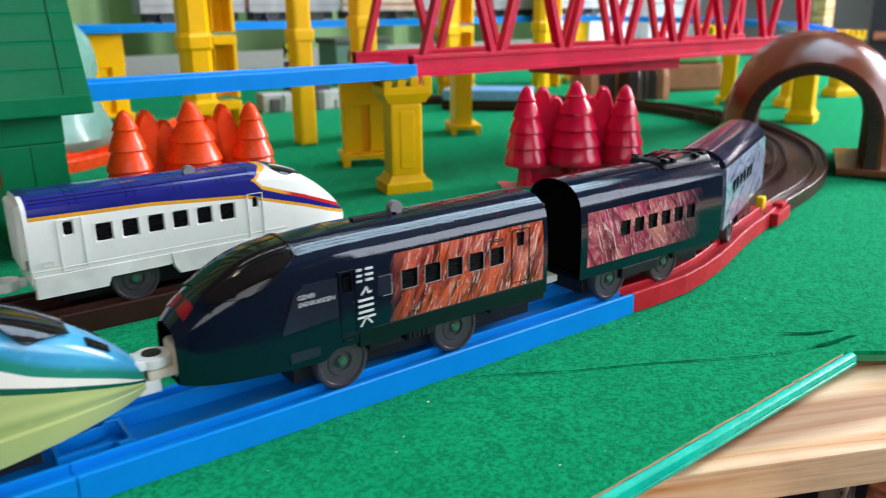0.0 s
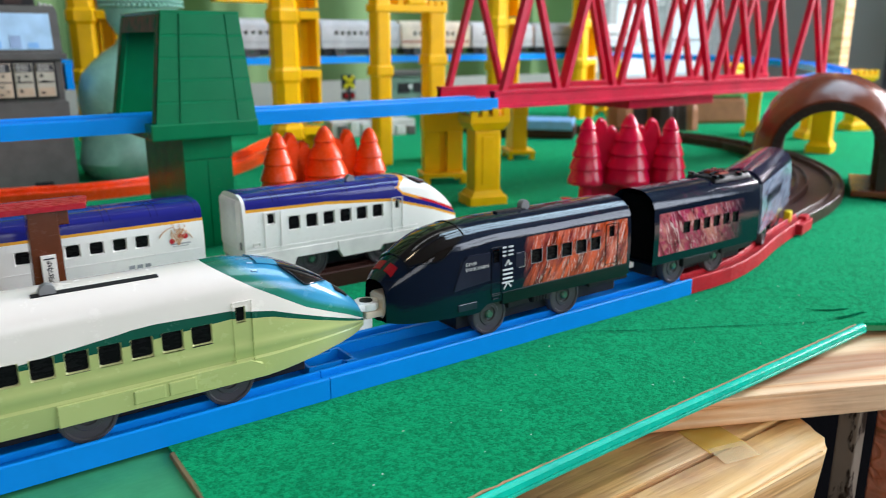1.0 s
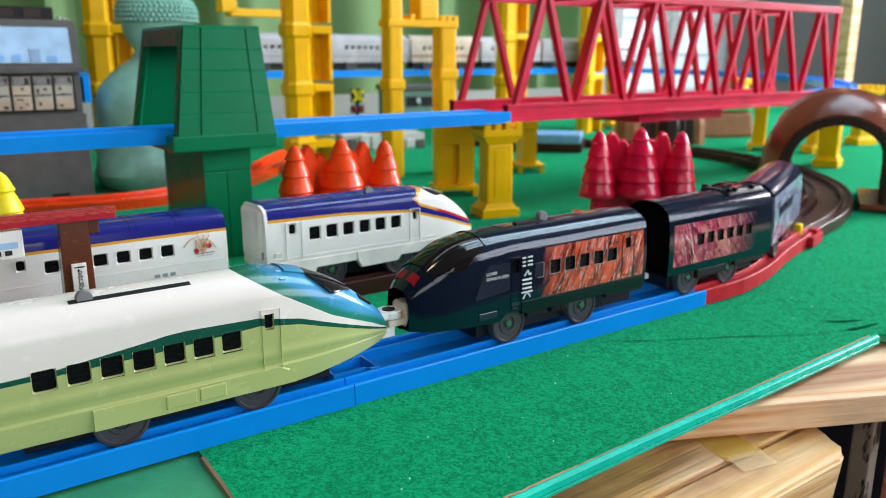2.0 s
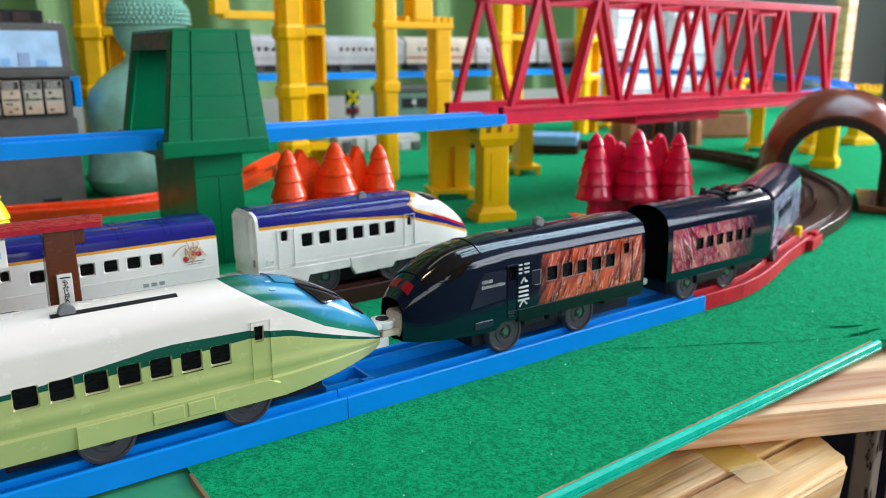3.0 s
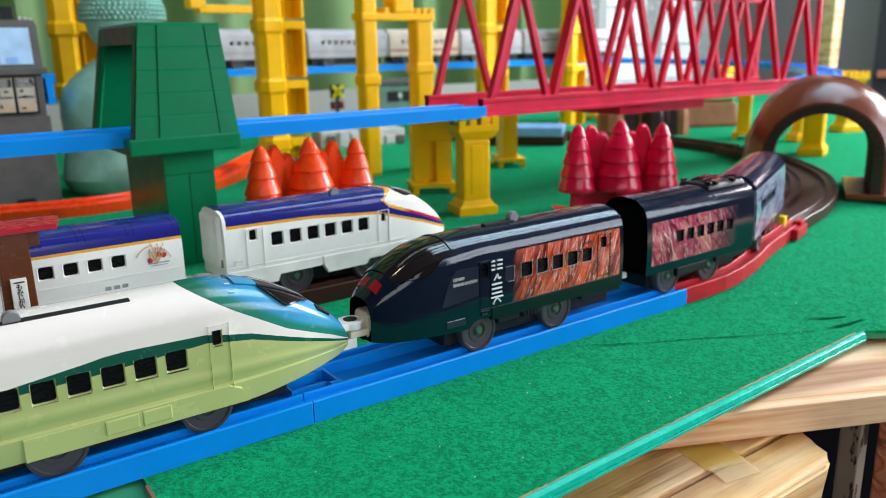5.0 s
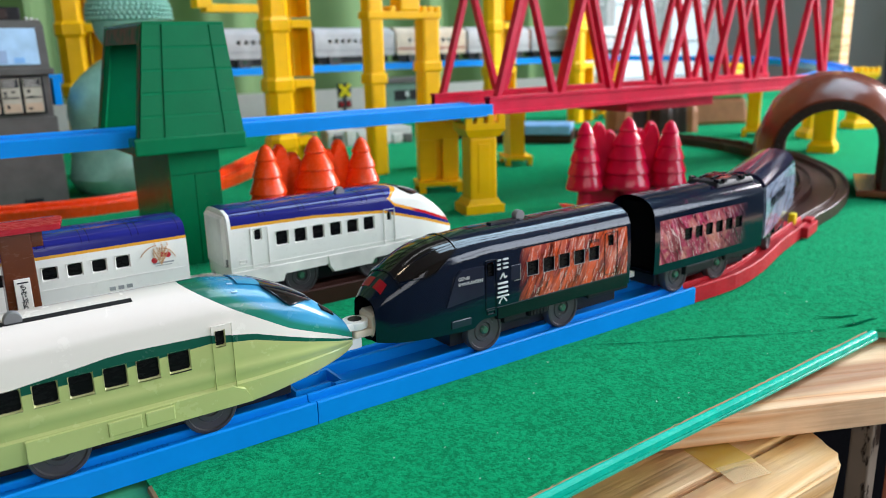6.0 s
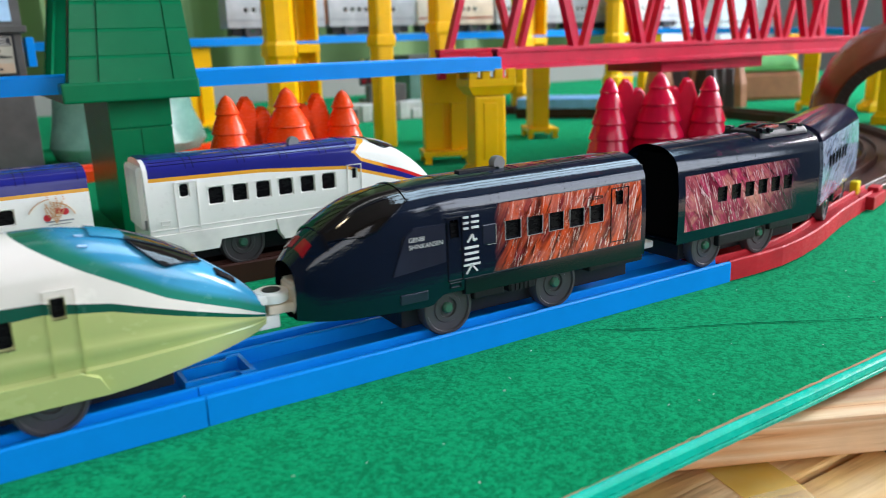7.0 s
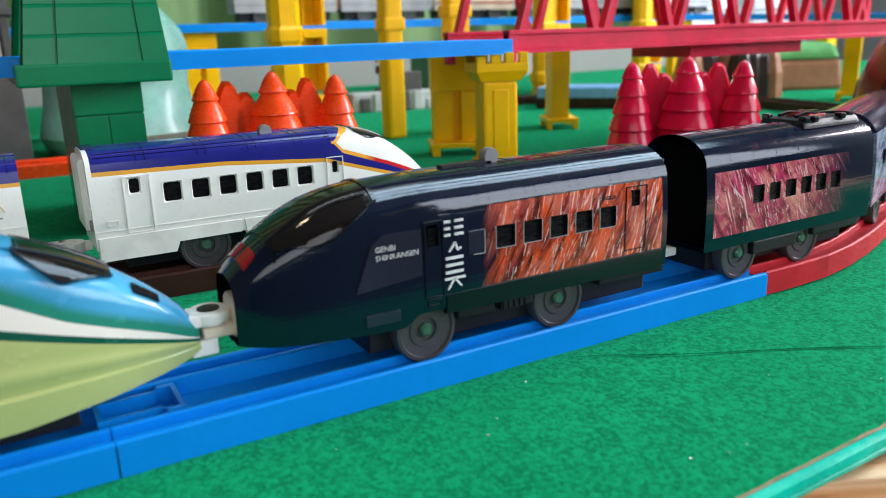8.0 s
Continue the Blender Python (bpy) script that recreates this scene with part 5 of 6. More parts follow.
def flaked_material():
    n = Net("flaking_white_paint")
    flake = n.ramp(n.noise(55, 6, 0.7, stretch=(1, 1, 0.4), distort=0.3), 0.50, 0.54)
    tone = n.mix(n.noise(25, 4), (0.24, 0.19, 0.14), (0.40, 0.33, 0.26))
    n.bump(flake, 0.0008)
    return n.done(n.mix(flake, tone, (0.05, 0.032, 0.022)), 0.85, spec=0.2)


def tear_shade_material():
    # dark green that paints the shade in the felt's crease and tear
    n = Net("felt_tear_shade_green")
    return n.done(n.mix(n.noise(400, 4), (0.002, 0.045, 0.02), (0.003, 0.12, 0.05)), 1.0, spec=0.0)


def tape_material(name, a, b, alpha):
    n = Net(name)
    n.p.inputs["Alpha"].default_value = alpha
    n.bump(n.noise(500, 3, stretch=(1, 4, 1)), 0.0002)
    return n.done(n.mix(n.noise(110, 4), a, b), 0.45)


CARD = wall_material("brown_card_edge", (0.22, 0.13, 0.06), (0.36, 0.25, 0.13))
FLAKED, TEAR_SHADE = flaked_material(), tear_shade_material()
TAPE = tape_material("yellowed_tape", (0.95, 0.58, 0.03), (0.92, 0.66, 0.20), 0.52)
TAPE_PALE = tape_material("pale_tape", (0.90, 0.72, 0.40), (0.88, 0.66, 0.32), 0.24)
table_edge()


def lint():
    bm = mesh()
    rnd = random.Random(4)
    for _ in range(26):
        x, y = rnd.uniform(-0.03, 0.30), rnd.uniform(-0.068, -0.006)
        s = rnd.uniform(0.0002, 0.0004)
        m = Matrix.Translation((x, y, ground_z(y) + 0.0004)) @ pose(0, 0, 0, rnd.uniform(0, 40), rnd.uniform(0, 40), rnd.uniform(0, 180))
        box(bm, -s, s, -s * 0.5, s * 0.5, 0, s * 0.6, 0, m)
    tagged(part("lint", bm, WHITE), "pale specks of lint on the green felt", "lint", kind="stuff")


lint()


# ---------------------------------------------------------------- station
def station():
    root = thing("toy_station", pose(-0.0645, 0.0515, 0.002), "glossy brown plastic station platform with red roof", "toy station")
    bm = mesh()
    box(bm, -0.24, 0.0, 0.0, 0.052, 0.0, 0.0125, 0.0008)
    plinth = part("plinth", bm, STATION, root)
    bm = mesh()
    box(bm, -0.24, -0.0025, 0.0025, 0.050, 0.0125, 0.0145, 0.0004)
    box(bm, -0.24, -0.0045, 0.0045, 0.049, 0.0145, 0.0190, 0.0005)
    box(bm, -0.24, -0.0025, 0.0020, 0.050, 0.0190, 0.0222, 0.0008)
    part("platform", bm, STATION, root)
    bm = mesh()
    for k in range(40):
        box(bm, -0.0095 - k * 0.0026, -0.0072 - k * 0.0026, 0.0075, 0.0110, 0.0221, 0.0227)
    box(bm, -0.24, -0.0070, 0.0072, 0.0113, 0.0219, 0.0224)
    part("tactile_strip", bm, TREE_YELLOW, root, "yellow ribbed platform strip")
    for x in (-0.0475,):
        bm = mesh()
        lathe(bm, [(0.0032, 0), (0.0032, 0.0003), (0.0026, 0.0004), (0.0026, -0.003), (0, -0.003)], 20, pose(x, 0.0, 0.006, 90))
        part("socket", bm, BLACK, plinth, "round hole in the plinth")
    for x in (-0.0135, -0.125):
        bm = mesh()
        box(bm, x - 0.0085, x + 0.0070, 0.0330, 0.0450, 0.0222, 0.0245, 0.0008)
        box(bm, x - 0.0068, x + 0.0052, 0.0352, 0.0432, 0.0245, 0.0680, 0.0006, taper=(0.92, 0.92))
        box(bm, x + 0.0045, x + 0.0090, 0.037, 0.0410, 0.0600, 0.0675, 0.0006)
        post = part("post", bm, STATION, root)
        bm = mesh()
        box(bm, x - 0.0036, x + 0.0020, 0.0338, 0.0354, 0.0320, 0.0490, 0.0002)
        sign = part("name_sign", bm, WHITE, post, "white upright sign with dark writing")
        for k, letter in enumerate("もみじがり駅"):
            cu = bpy.data.curves.new("writing", "FONT")
            cu.body, cu.size, cu.extrude, cu.offset, cu.align_x = letter, 0.0024, 0.00003, 0.00007, "CENTER"
            ob = new("writing", cu)
            cu.materials.append(DARK_INK)
            ob.matrix_world = pose(x - 0.0008, 0.03375, 0.0450 - k * 0.0021, 90)
            ob.parent = sign
        bm = mesh()
        box(bm, x - 0.0026, x + 0.0012, 0.0335, 0.0339, 0.0474, 0.0479)
        part("sign_line", bm, DARK_INK, sign)
        bm = mesh()
        box(bm, x - 0.0034, x + 0.0018, 0.0335, 0.0339, 0.0326, 0.0332)
        part("sign_stripe", bm, MAROON, sign)
    bm = mesh()
    v = [(-0.24, 0.0335, 0.0665), (0.0015, 0.0335, 0.0665), (0.0040, 0.043, 0.0676), (0.0015, 0.0520, 0.0665), (-0.24, 0.0520, 0.0665), (-0.24, 0.043, 0.0676)]
    a = [bm.verts.new(p) for p in v]
    b = [bm.verts.new((p[0], p[1], p[2] + 0.0022)) for p in v]
    for i in range(6):
        bm.faces.new((a[i], a[(i + 1) % 6], b[(i + 1) % 6], b[i]))
    bm.faces.new((b[0], b[1], b[2], b[5]))
    bm.faces.new((b[5], b[2], b[3], b[4]))
    bm.faces.new((a[5], a[2], a[1], a[0]))
    bm.faces.new((a[4], a[3], a[2], a[5]))
    part("roof", bm, MAROON, root, "shiny dark red roof")
    bm = mesh()
    box(bm, -0.060, -0.033, 0.0345, 0.0375, 0.0545, 0.0655, 0.0004)
    board = part("hanging_sign", bm, WHITE, root, "pale station name board")
    bm = mesh()
    box(bm, -0.058, -0.035, 0.0341, 0.0346, 0.0585, 0.0610)
    part("board_stripe", bm, SKY_PRINT, board)
    bm = mesh()
    for k in range(5):
        box(bm, -0.055 + k * 0.0038, -0.0525 + k * 0.0038, 0.0341, 0.0346, 0.0560, 0.0578)
    part("writing", bm, DARK_INK, board)
    bm = mesh()
    box(bm, -0.075, -0.031, 0.0275, 0.041, 0.0222, 0.0275, 0.0015)
    box(bm, -0.075, -0.031, 0.036, 0.041, 0.0262, 0.0360, 0.0018)
    for k in range(5):
        box(bm, -0.0745 + k * 0.0088, -0.0668 + k * 0.0088, 0.0345, 0.0375, 0.0280, 0.0345, 0.0014)
    part("bench", bm, STATION, root, "moulded brown platform bench")


station()


# ---------------------------------------------------------------- piers
def castle_pier(m, top=0.0785, label="yellow plastic castle pier holding the track"):
    root = thing("bridge_pier", m, label, "toy pier", "yellow piers")
    bm = mesh()
    box(bm, -0.0175, 0.0175, -0.014, 0.014, 0, 0.009, 0.001)
    box(bm, -0.0155, 0.0155, -0.0125, 0.0125, 0.009, 0.0135, 0.0, taper=(0.8, 0.86))
    part("foot", bm, YELLOW, root)
    bm = mesh()
    box(bm, -0.0120, 0.0120, -0.0105, 0.0105, 0.012, top - 0.017, 0.0022)
    box(bm, -0.0055, 0.0055, -0.0112, -0.0100, 0.018, top - 0.022, 0.0008)
    part("column", bm, YELLOW, root)
    bm = mesh()
    box(bm, -0.0135, 0.0135, -0.0115, 0.0115, top - 0.017, top - 0.0115, 0.0, taper=(1.28, 1.3))
    box(bm, -0.0178, 0.0178, -0.0152, 0.0152, top - 0.0115, top - 0.006, 0.0007)
    part("cap", bm, YELLOW, root)
    for x in (-0.0145, -0.0048, 0.0048, 0.0145):
        for y in (-0.0130, 0.0130):
            bm = mesh()
            box(bm, x - 0.0030, x + 0.0030, y - 0.0022, y + 0.0022, top - 0.0062, top, 0.0007)
            part("merlon", bm, YELLOW, root)
    return root


def slotted_pier(m, top=0.076, label="yellow plastic slotted pier under the elevated track"):
    root = thing("bridge_pier", m, label, "toy pier", "yellow piers")
    pieces = [("leg", (s * 0.0105 - 0.0075, s * 0.0105 + 0.0075, -0.008, 0.008, 0.010, top * 0.62), 0.0008) for s in (-1, 1)]
    pieces += [("head", (-0.0185, 0.0185, -0.0085, 0.0085, top * 0.62, top), 0.0008), ("web", (-0.0032, 0.0032, -0.002, 0.008, 0.010, top * 0.62), 0.0),
               ("foot_plate", (-0.021, 0.021, -0.017, 0.013, 0.006, 0.010), 0.0008)]
    pieces += [("foot", (x - 0.003, x + 0.003, y - 0.0025, y + 0.0025, 0.0, 0.0065), 0.0004) for x in (-0.017, 0.017) for y in (-0.014, 0.010)]
    for name, size, bevel in pieces:
        bm = mesh()
        box(bm, *size, bevel)
        part(name, bm, YELLOW, root)
    return root


def tower_pier(m, height, label, w=0.054, d=0.024):
    """Stacked block tower: an eight-sided shaft with flared collars and an open half with sills."""
    root = thing("block_tower", m, label, "toy tower", "yellow towers")
    pitch, first, tall = 0.0615, 0.0245, 0.0135
    x0, x1, cut = -w / 2 + 0.003, w * 0.075, 0.0062
    joints = [0.0] + [first + pitch * k + tall for k in range(9) if first + pitch * k + tall < height]
    for low, high in zip(joints, joints[1:]):
        rings = [(low, 0.0), (high - tall - 0.0030, 0.0), (high - tall, 0.0022), (high - 0.0035, 0.0022), (high - 0.0006, 0.0004), (high, 0.0)]
        bm = mesh()
        loops = []
        for z, g in rings:
            a, b, h = x0 - g, x1 + g, d / 2 + g
            pts = ((a + cut, -h), (b - cut, -h), (b, cut - h), (b, h - cut), (b - cut, h), (a + cut, h), (a, h - cut), (a, cut - h))
            loops.append([bm.verts.new((x, y, z)) for x, y in pts])
        for p, q in zip(loops, loops[1:]):
            for i in range(8):
                bm.faces.new((p[i], p[(i + 1) % 8], q[(i + 1) % 8], q[i]))
        bm.faces.new(loops[0][::-1])
        bm.faces.new(loops[-1])
        part("shaft", bm, YELLOW, root)
        for kind, size, bevel in (("lintel", (x1 - 0.001, w / 2 + 0.0006, -d / 2 - 0.0004, d / 2, high - tall + 0.002, high - 0.003), 0.0008),
                                  ("side_wall", (w / 2 - 0.0038, w / 2, -d / 2, d / 2, low, high - tall + 0.002), 0.0006),
                                  ("back_wall", (x1 - 0.001, w / 2 - 0.0038, d / 2 - 0.004, d / 2, low, high - tall + 0.002), 0.0),
                                  ("rib", (x1 + 0.003, x1 + 0.0065, -d / 2 + 0.009, d / 2 - 0.004, low, high - tall + 0.002), 0.0004)):
            bm = mesh()
            box(bm, *size, bevel)
            part(kind, bm, YELLOW, root)
    return root


castle_pier(pose(0.2645, 0.2390, 0.004, 0, 0, -16) @ Matrix.Diagonal((0.93, 0.93, 1, 1)), top=0.0785)
slotted_pier(pose(0.2945, 0.338, 0.006, 0, 0, -24))
slotted_pier(pose(0.452, 0.415, 0.006, 0, 0, 62))
slotted_pier(pose(-0.25, EY, 0.006, 0, 0, 0), label="yellow plastic pier under the elevated track")
castle_pier(pose(0.770, 0.238, 0.006, 0, 0, 20), label="yellow castle pier at the far bridge end")
castle_pier(pose(0.885, 0.315, 0.006, 0, 0, -30), label="yellow castle pier standing beyond the tunnel")
slotted_pier(pose(0.855, 0.385, 0.006, 0, 0, 30), top=0.082, label="yellow slotted pier beside the tunnel")
castle_pier(pose(1.035, 0.335, 0.006, 0, 0, -20), top=0.086, label="yellow castle pier behind the tunnel")
castle_pier(pose(1.20, 0.655, 0.006), top=0.09, label="small yellow pier at the back of the layout")
tower = tower_pier(pose(0.250, 0.553, 0.006, 0, 0, 2), 0.34, "tall yellow block tower in two halves", w=0.054)
for name, size in (("arm", (-0.085, -0.029, -0.008, 0.008, 0.165, 0.173)), ("arm_post", (-0.094, -0.078, -0.008, 0.008, 0.169, 0.23))):
    bm = mesh()
    box(bm, *size, 0.001)
    part(name, bm, YELLOW, tower)
tower_pier(pose(0.072, 0.66, 0.006, 0, 0, -6), 0.34, "tall yellow block tower behind the statue", w=0.05)
tower_pier(pose(0.632, 0.66, 0.006, 0, 0, 0), 0.34, "tall yellow block tower behind the bridge", w=0.05)
tower_pier(pose(0.84, 0.70, 0.006, 0, 0, 10), 0.30, "tall yellow block tower far behind the bridge", w=0.05)


def arch_pier():
    root = thing("arched_pier", pose(0.3345, 0.455, 0.006), "yellow pier pair joined by an arch", "toy pier", "yellow piers")
    for x, wide, low, top, rings in ((-0.0335, 0.0086, 0.0, 0.230, (0.092, 0.205)), (0.0325, 0.0108, 0.0, 0.163, (0.052, 0.102))):
        bm = mesh()
        box(bm, x - wide, x + wide, -0.0085, 0.0085, low, top, 0.0030)
        col = part("column", bm, YELLOW, root)
        for z in rings:
            bm = mesh()
            box(bm, x - wide - 0.0016, x + wide + 0.0016, -0.0100, 0.0100, z, z + 0.011, 0.0020)
            part("collar", bm, YELLOW, col)
    bm = mesh()
    box(bm, -0.0436, 0.0444, -0.0100, 0.0100, 0.155, 0.1625, 0.0012)
    part("lintel", bm, YELLOW, root)
    for x in (0.0240, 0.0325, 0.0410, -0.014):
        bm = mesh()
        box(bm, x - 0.003, x + 0.003, -0.010, 0.010, 0.1620, 0.1675, 0.0008)
        part("merlon", bm, YELLOW, root)
    bm = mesh()
    box(bm, -0.006, 0.018, -0.0105, 0.0105, 0.1620, 0.230, 0.0025)
    part("upper_block", bm, YELLOW, root)


arch_pier()


# ---------------------------------------------------------------- red truss bridge
def bridge():
    x0, bay, n, zt = 0.276, 0.0675, 7, 0.1865
    ya, yb = 0.2295, 0.3020
    root = thing("truss_bridge", pose(-0.0015, 0.0040, -0.0022), "long glossy red plastic truss bridge", "toy bridge")
    bm = mesh()
    box(bm, x0 - 0.004, x0 + bay * n + 0.004, ya + 0.003, yb - 0.003, 0.0840, 0.0880, 0.0005)
    part("deck", bm, BRIDGE_RED, root)
    for y in (ya, yb):
        bm = mesh()
        sweep(bm, [(x0 - 0.006, y, 0), (x0 + bay * n + 0.006, y, 0)], [(-0.0036, 0.0835), (-0.0036, 0.0860), (-0.0022, 0.0866), (-0.0022, 0.0944), (-0.0036, 0.0950), (-0.0036, 0.0972), (-0.0033, 0.0975),
              (0.0033, 0.0975), (0.0036, 0.0972), (0.0036, 0.0950), (0.0022, 0.0944), (0.0022, 0.0866), (0.0036, 0.0860), (0.0036, 0.0835)])
        part("lower_beam", bm, BRIDGE_RED, root)
        bm = mesh()
        box(bm, x0 + bay * 0.38, x0 + bay * (n - 0.0) + 0.003, y - 0.0032, y + 0.0032, zt - 0.006, zt + 0.001, 0.0005)
        part("upper_beam", bm, BRIDGE_RED, root)
        for k in range(n):
            a, b = x0 + bay * k + 0.004, x0 + bay * (k + 1) - 0.004
            mid = (x0 + bay * k + x0 + bay * (k + 1)) / 2
            for p, q in ((a, mid - 0.002), (b, mid + 0.002)):
                bm = mesh()
                bar(bm, (p, y, 0.096), (q, y, zt - 0.002), 0.0058, 0.0045)
                part("diagonal", bm, BRIDGE_RED, root)
        bm = mesh()
        box(bm, x0 + bay * n - 0.003, x0 + bay * n + 0.003, y - 0.0022, y + 0.0022, 0.096, zt, 0.0004)
        part("end_post", bm, BRIDGE_RED, root)
        bm = mesh()
        for xe in (x0 - 0.003,):
            box(bm, xe - 0.0030, xe + 0.0030, y - 0.0028, y + 0.0028, 0.0755, 0.0960, 0.0006)
        part("bearing", bm, BRIDGE_RED, root)
    for k in range(n + 1):
        xm = x0 + bay * (k + 0.5)
        if k < n:
            bm = mesh()
            box(bm, xm - 0.003, xm + 0.003, ya, yb, zt - 0.004, zt, 0.0004)
            part("cross_beam", bm, BRIDGE_RED, root)
    for xa, xb in ((x0 + 0.16, x0 + 0.285),):
        bm = mesh()
        box(bm, xa, xb, ya + 0.006, yb - 0.006, 0.0745, 0.0842, 0.001)
        part("joint_plate", bm, BRIDGE_RED, root)


bridge()


# ---------------------------------------------------------------- green tower over the elevated track
def green_tower():
    root = thing("tower_gate", pose(0.0332, 0.2637, 0.006), "dark green tile-clad toy tower astride the track", "toy tower")
    z0, z1 = 0.0805, 0.1437
    half = lambda u: (0.0306 - 0.0073 * u, 0.0495 - 0.0075 * u)
    mid = lambda u: 0.0012 + 0.0026 * u
    bm = mesh()
    box(bm, -0.0104, 0.0198, -0.0340, 0.0495, 0.0, 0.0735, 0.0010)
    base = part("base", bm, GREEN, root)
    for x0, x1, low, high in ((-0.0106, 0.0036, 0.0, 0.0560), (0.0040, 0.0200, 0.0, 0.0560), (-0.0108, 0.0202, 0.0566, 0.0712)):
        bm = mesh()
        box(bm, x0, x1, -0.0354 if low else -0.0348, -0.0335, low, high, 0.0005)
        part("tile", bm, GREEN, base)
    bm = mesh()
    box(bm, -0.0328, 0.0324, -0.0512, 0.0512, 0.0712, z0 + 0.0004, 0.0012)
    part("ledge", bm, GREEN, root)
    # front and back walls lean inwards, with the tiles laid on them
    for s in (-1, 1):
        bm = mesh()
        v = []
        for u, z in ((0, z0), (1, z1)):
            w, d = half(u)
            v += [bm.verts.new((mid(u) + x, s * y, z)) for x, y in ((-w, d), (w, d), (w, d - 0.003), (-w, d - 0.003))]
        for q in ((0, 1, 5, 4), (2, 3, 7, 6), (0, 4, 7, 3), (1, 2, 6, 5), (0, 3, 2, 1), (4, 5, 6, 7)):
            bm.faces.new([v[i] for i in q])
        wall = part("wall", bm, GREEN, root)
        cuts = (-1.0, -0.56, 0.60, 1.0)
        for k in range(5):
            for c, (a, b) in enumerate(zip(cuts, cuts[1:])):
                bm = mesh()
                ua, ub = k / 5, (k + 1) / 5
                lay = []
                out = 0.0003 if c == 1 else 0.0
                for u, lift in ((ua, 0.0006), (ua + 0.004, 0.0008), (ub - 0.022, 0.0010), (ub, 0.0006)):
                    w, d = half(u)
                    ga, gb = mid(u) + a * w + (0.00018 if a > -1 else 0.0), mid(u) + b * w - (0.00018 if b < 1 else 0.0)
                    z = z0 + (z1 - z0) * u
                    lay.append([bm.verts.new((x, s * y, z)) for x, y in ((ga, d - 0.0002), (gb, d - 0.0002), (gb - 0.0003, d + lift + out), (ga + 0.0003, d + lift + out))])
                for p, q in zip(lay, lay[1:]):
                    for i in range(1, 4):
                        bm.faces.new((p[i], p[(i + 1) % 4], q[(i + 1) % 4], q[i]))
                bm.faces.new(lay[0])
                bm.faces.new(lay[-1])
                part("tile", bm, GREEN, wall)
    w, d = half(1)
    bm = mesh()
    box(bm, mid(1) - w - 0.0003, mid(1) + w + 0.0003, -d - 0.0010, d + 0.0010, z1 - 0.0014, z1 + 0.0008, 0.0007)
    part("roof", bm, GREEN, root)
    # portals: thin posts and a head, with printed edging on the open side
    sill = 0.1325
    uh = (sill - z0) / (z1 - z0)
    for s in (-1, 1):
        side = lambda u, k=0.0: mid(u) + s * (half(u)[0] - k)
        for y in (-1, 1):
            bm = mesh()
            bar(bm, (side(0, 0.0019), y * (half(0)[1] - 0.0049), z0), (side(1, 0.0019), y * (half(1)[1] - 0.0049), z1 - 0.001), 0.0030, 0.0042)
            part("portal_post", bm, GREEN, root)
        bm = mesh()
        lay = [bm.verts.new((side(u, k), y * (half(u)[1] - 0.0030), z)) for k in (0.0004, 0.0034) for u, y, z in ((uh, -1, sill), (uh, 1, sill), (1, 1, z1 - 0.0012), (1, -1, z1 - 0.0012))]
        for q in ((0, 1, 2, 3), (4, 5, 6, 7), (0, 1, 5, 4), (2, 3, 7, 6), (0, 3, 7, 4), (1, 2, 6, 5)):
            bm.faces.new([lay[i] for i in q])
        part("portal_head", bm, GREEN, root)
    edge = lambda u: mid(u) - half(u)[0] - 0.0003
    bm = mesh()
    bm.faces.new([bm.verts.new((edge(u), y * (half(u)[1] - 0.0006), z)) for u, y, z in ((uh, -1, sill), (uh, 1, sill), (0.975, 1, z1 - 0.0018), (0.975, -1, z1 - 0.0018))])
    for y in (-1, 1):
        f = [bm.verts.new((edge(0.02), y * (half(0.02)[1] - q), z0 + 0.001)) for q in (0.0006, 0.0070)]
        f += [bm.verts.new((edge(uh), y * (half(uh)[1] - q), sill - 0.0001)) for q in (0.0070, 0.0006)]
        bm.faces.new(f)
    part("portal_edging", bm, BRICKISH, root, "faded brick print round the portal")


def brick_print_material():
    n = Net("faded_brick_print")
    worn = n.mix(n.ramp(n.noise(160, 4, 0.6), 0.42, 0.62), (0.19, 0.085, 0.055), (0.020, 0.10, 0.050))
    n.bump(n.noise(600, 3), 0.00004)
    return n.done(worn, 0.6, spec=0.3)


BRICKISH = brick_print_material()
green_tower()


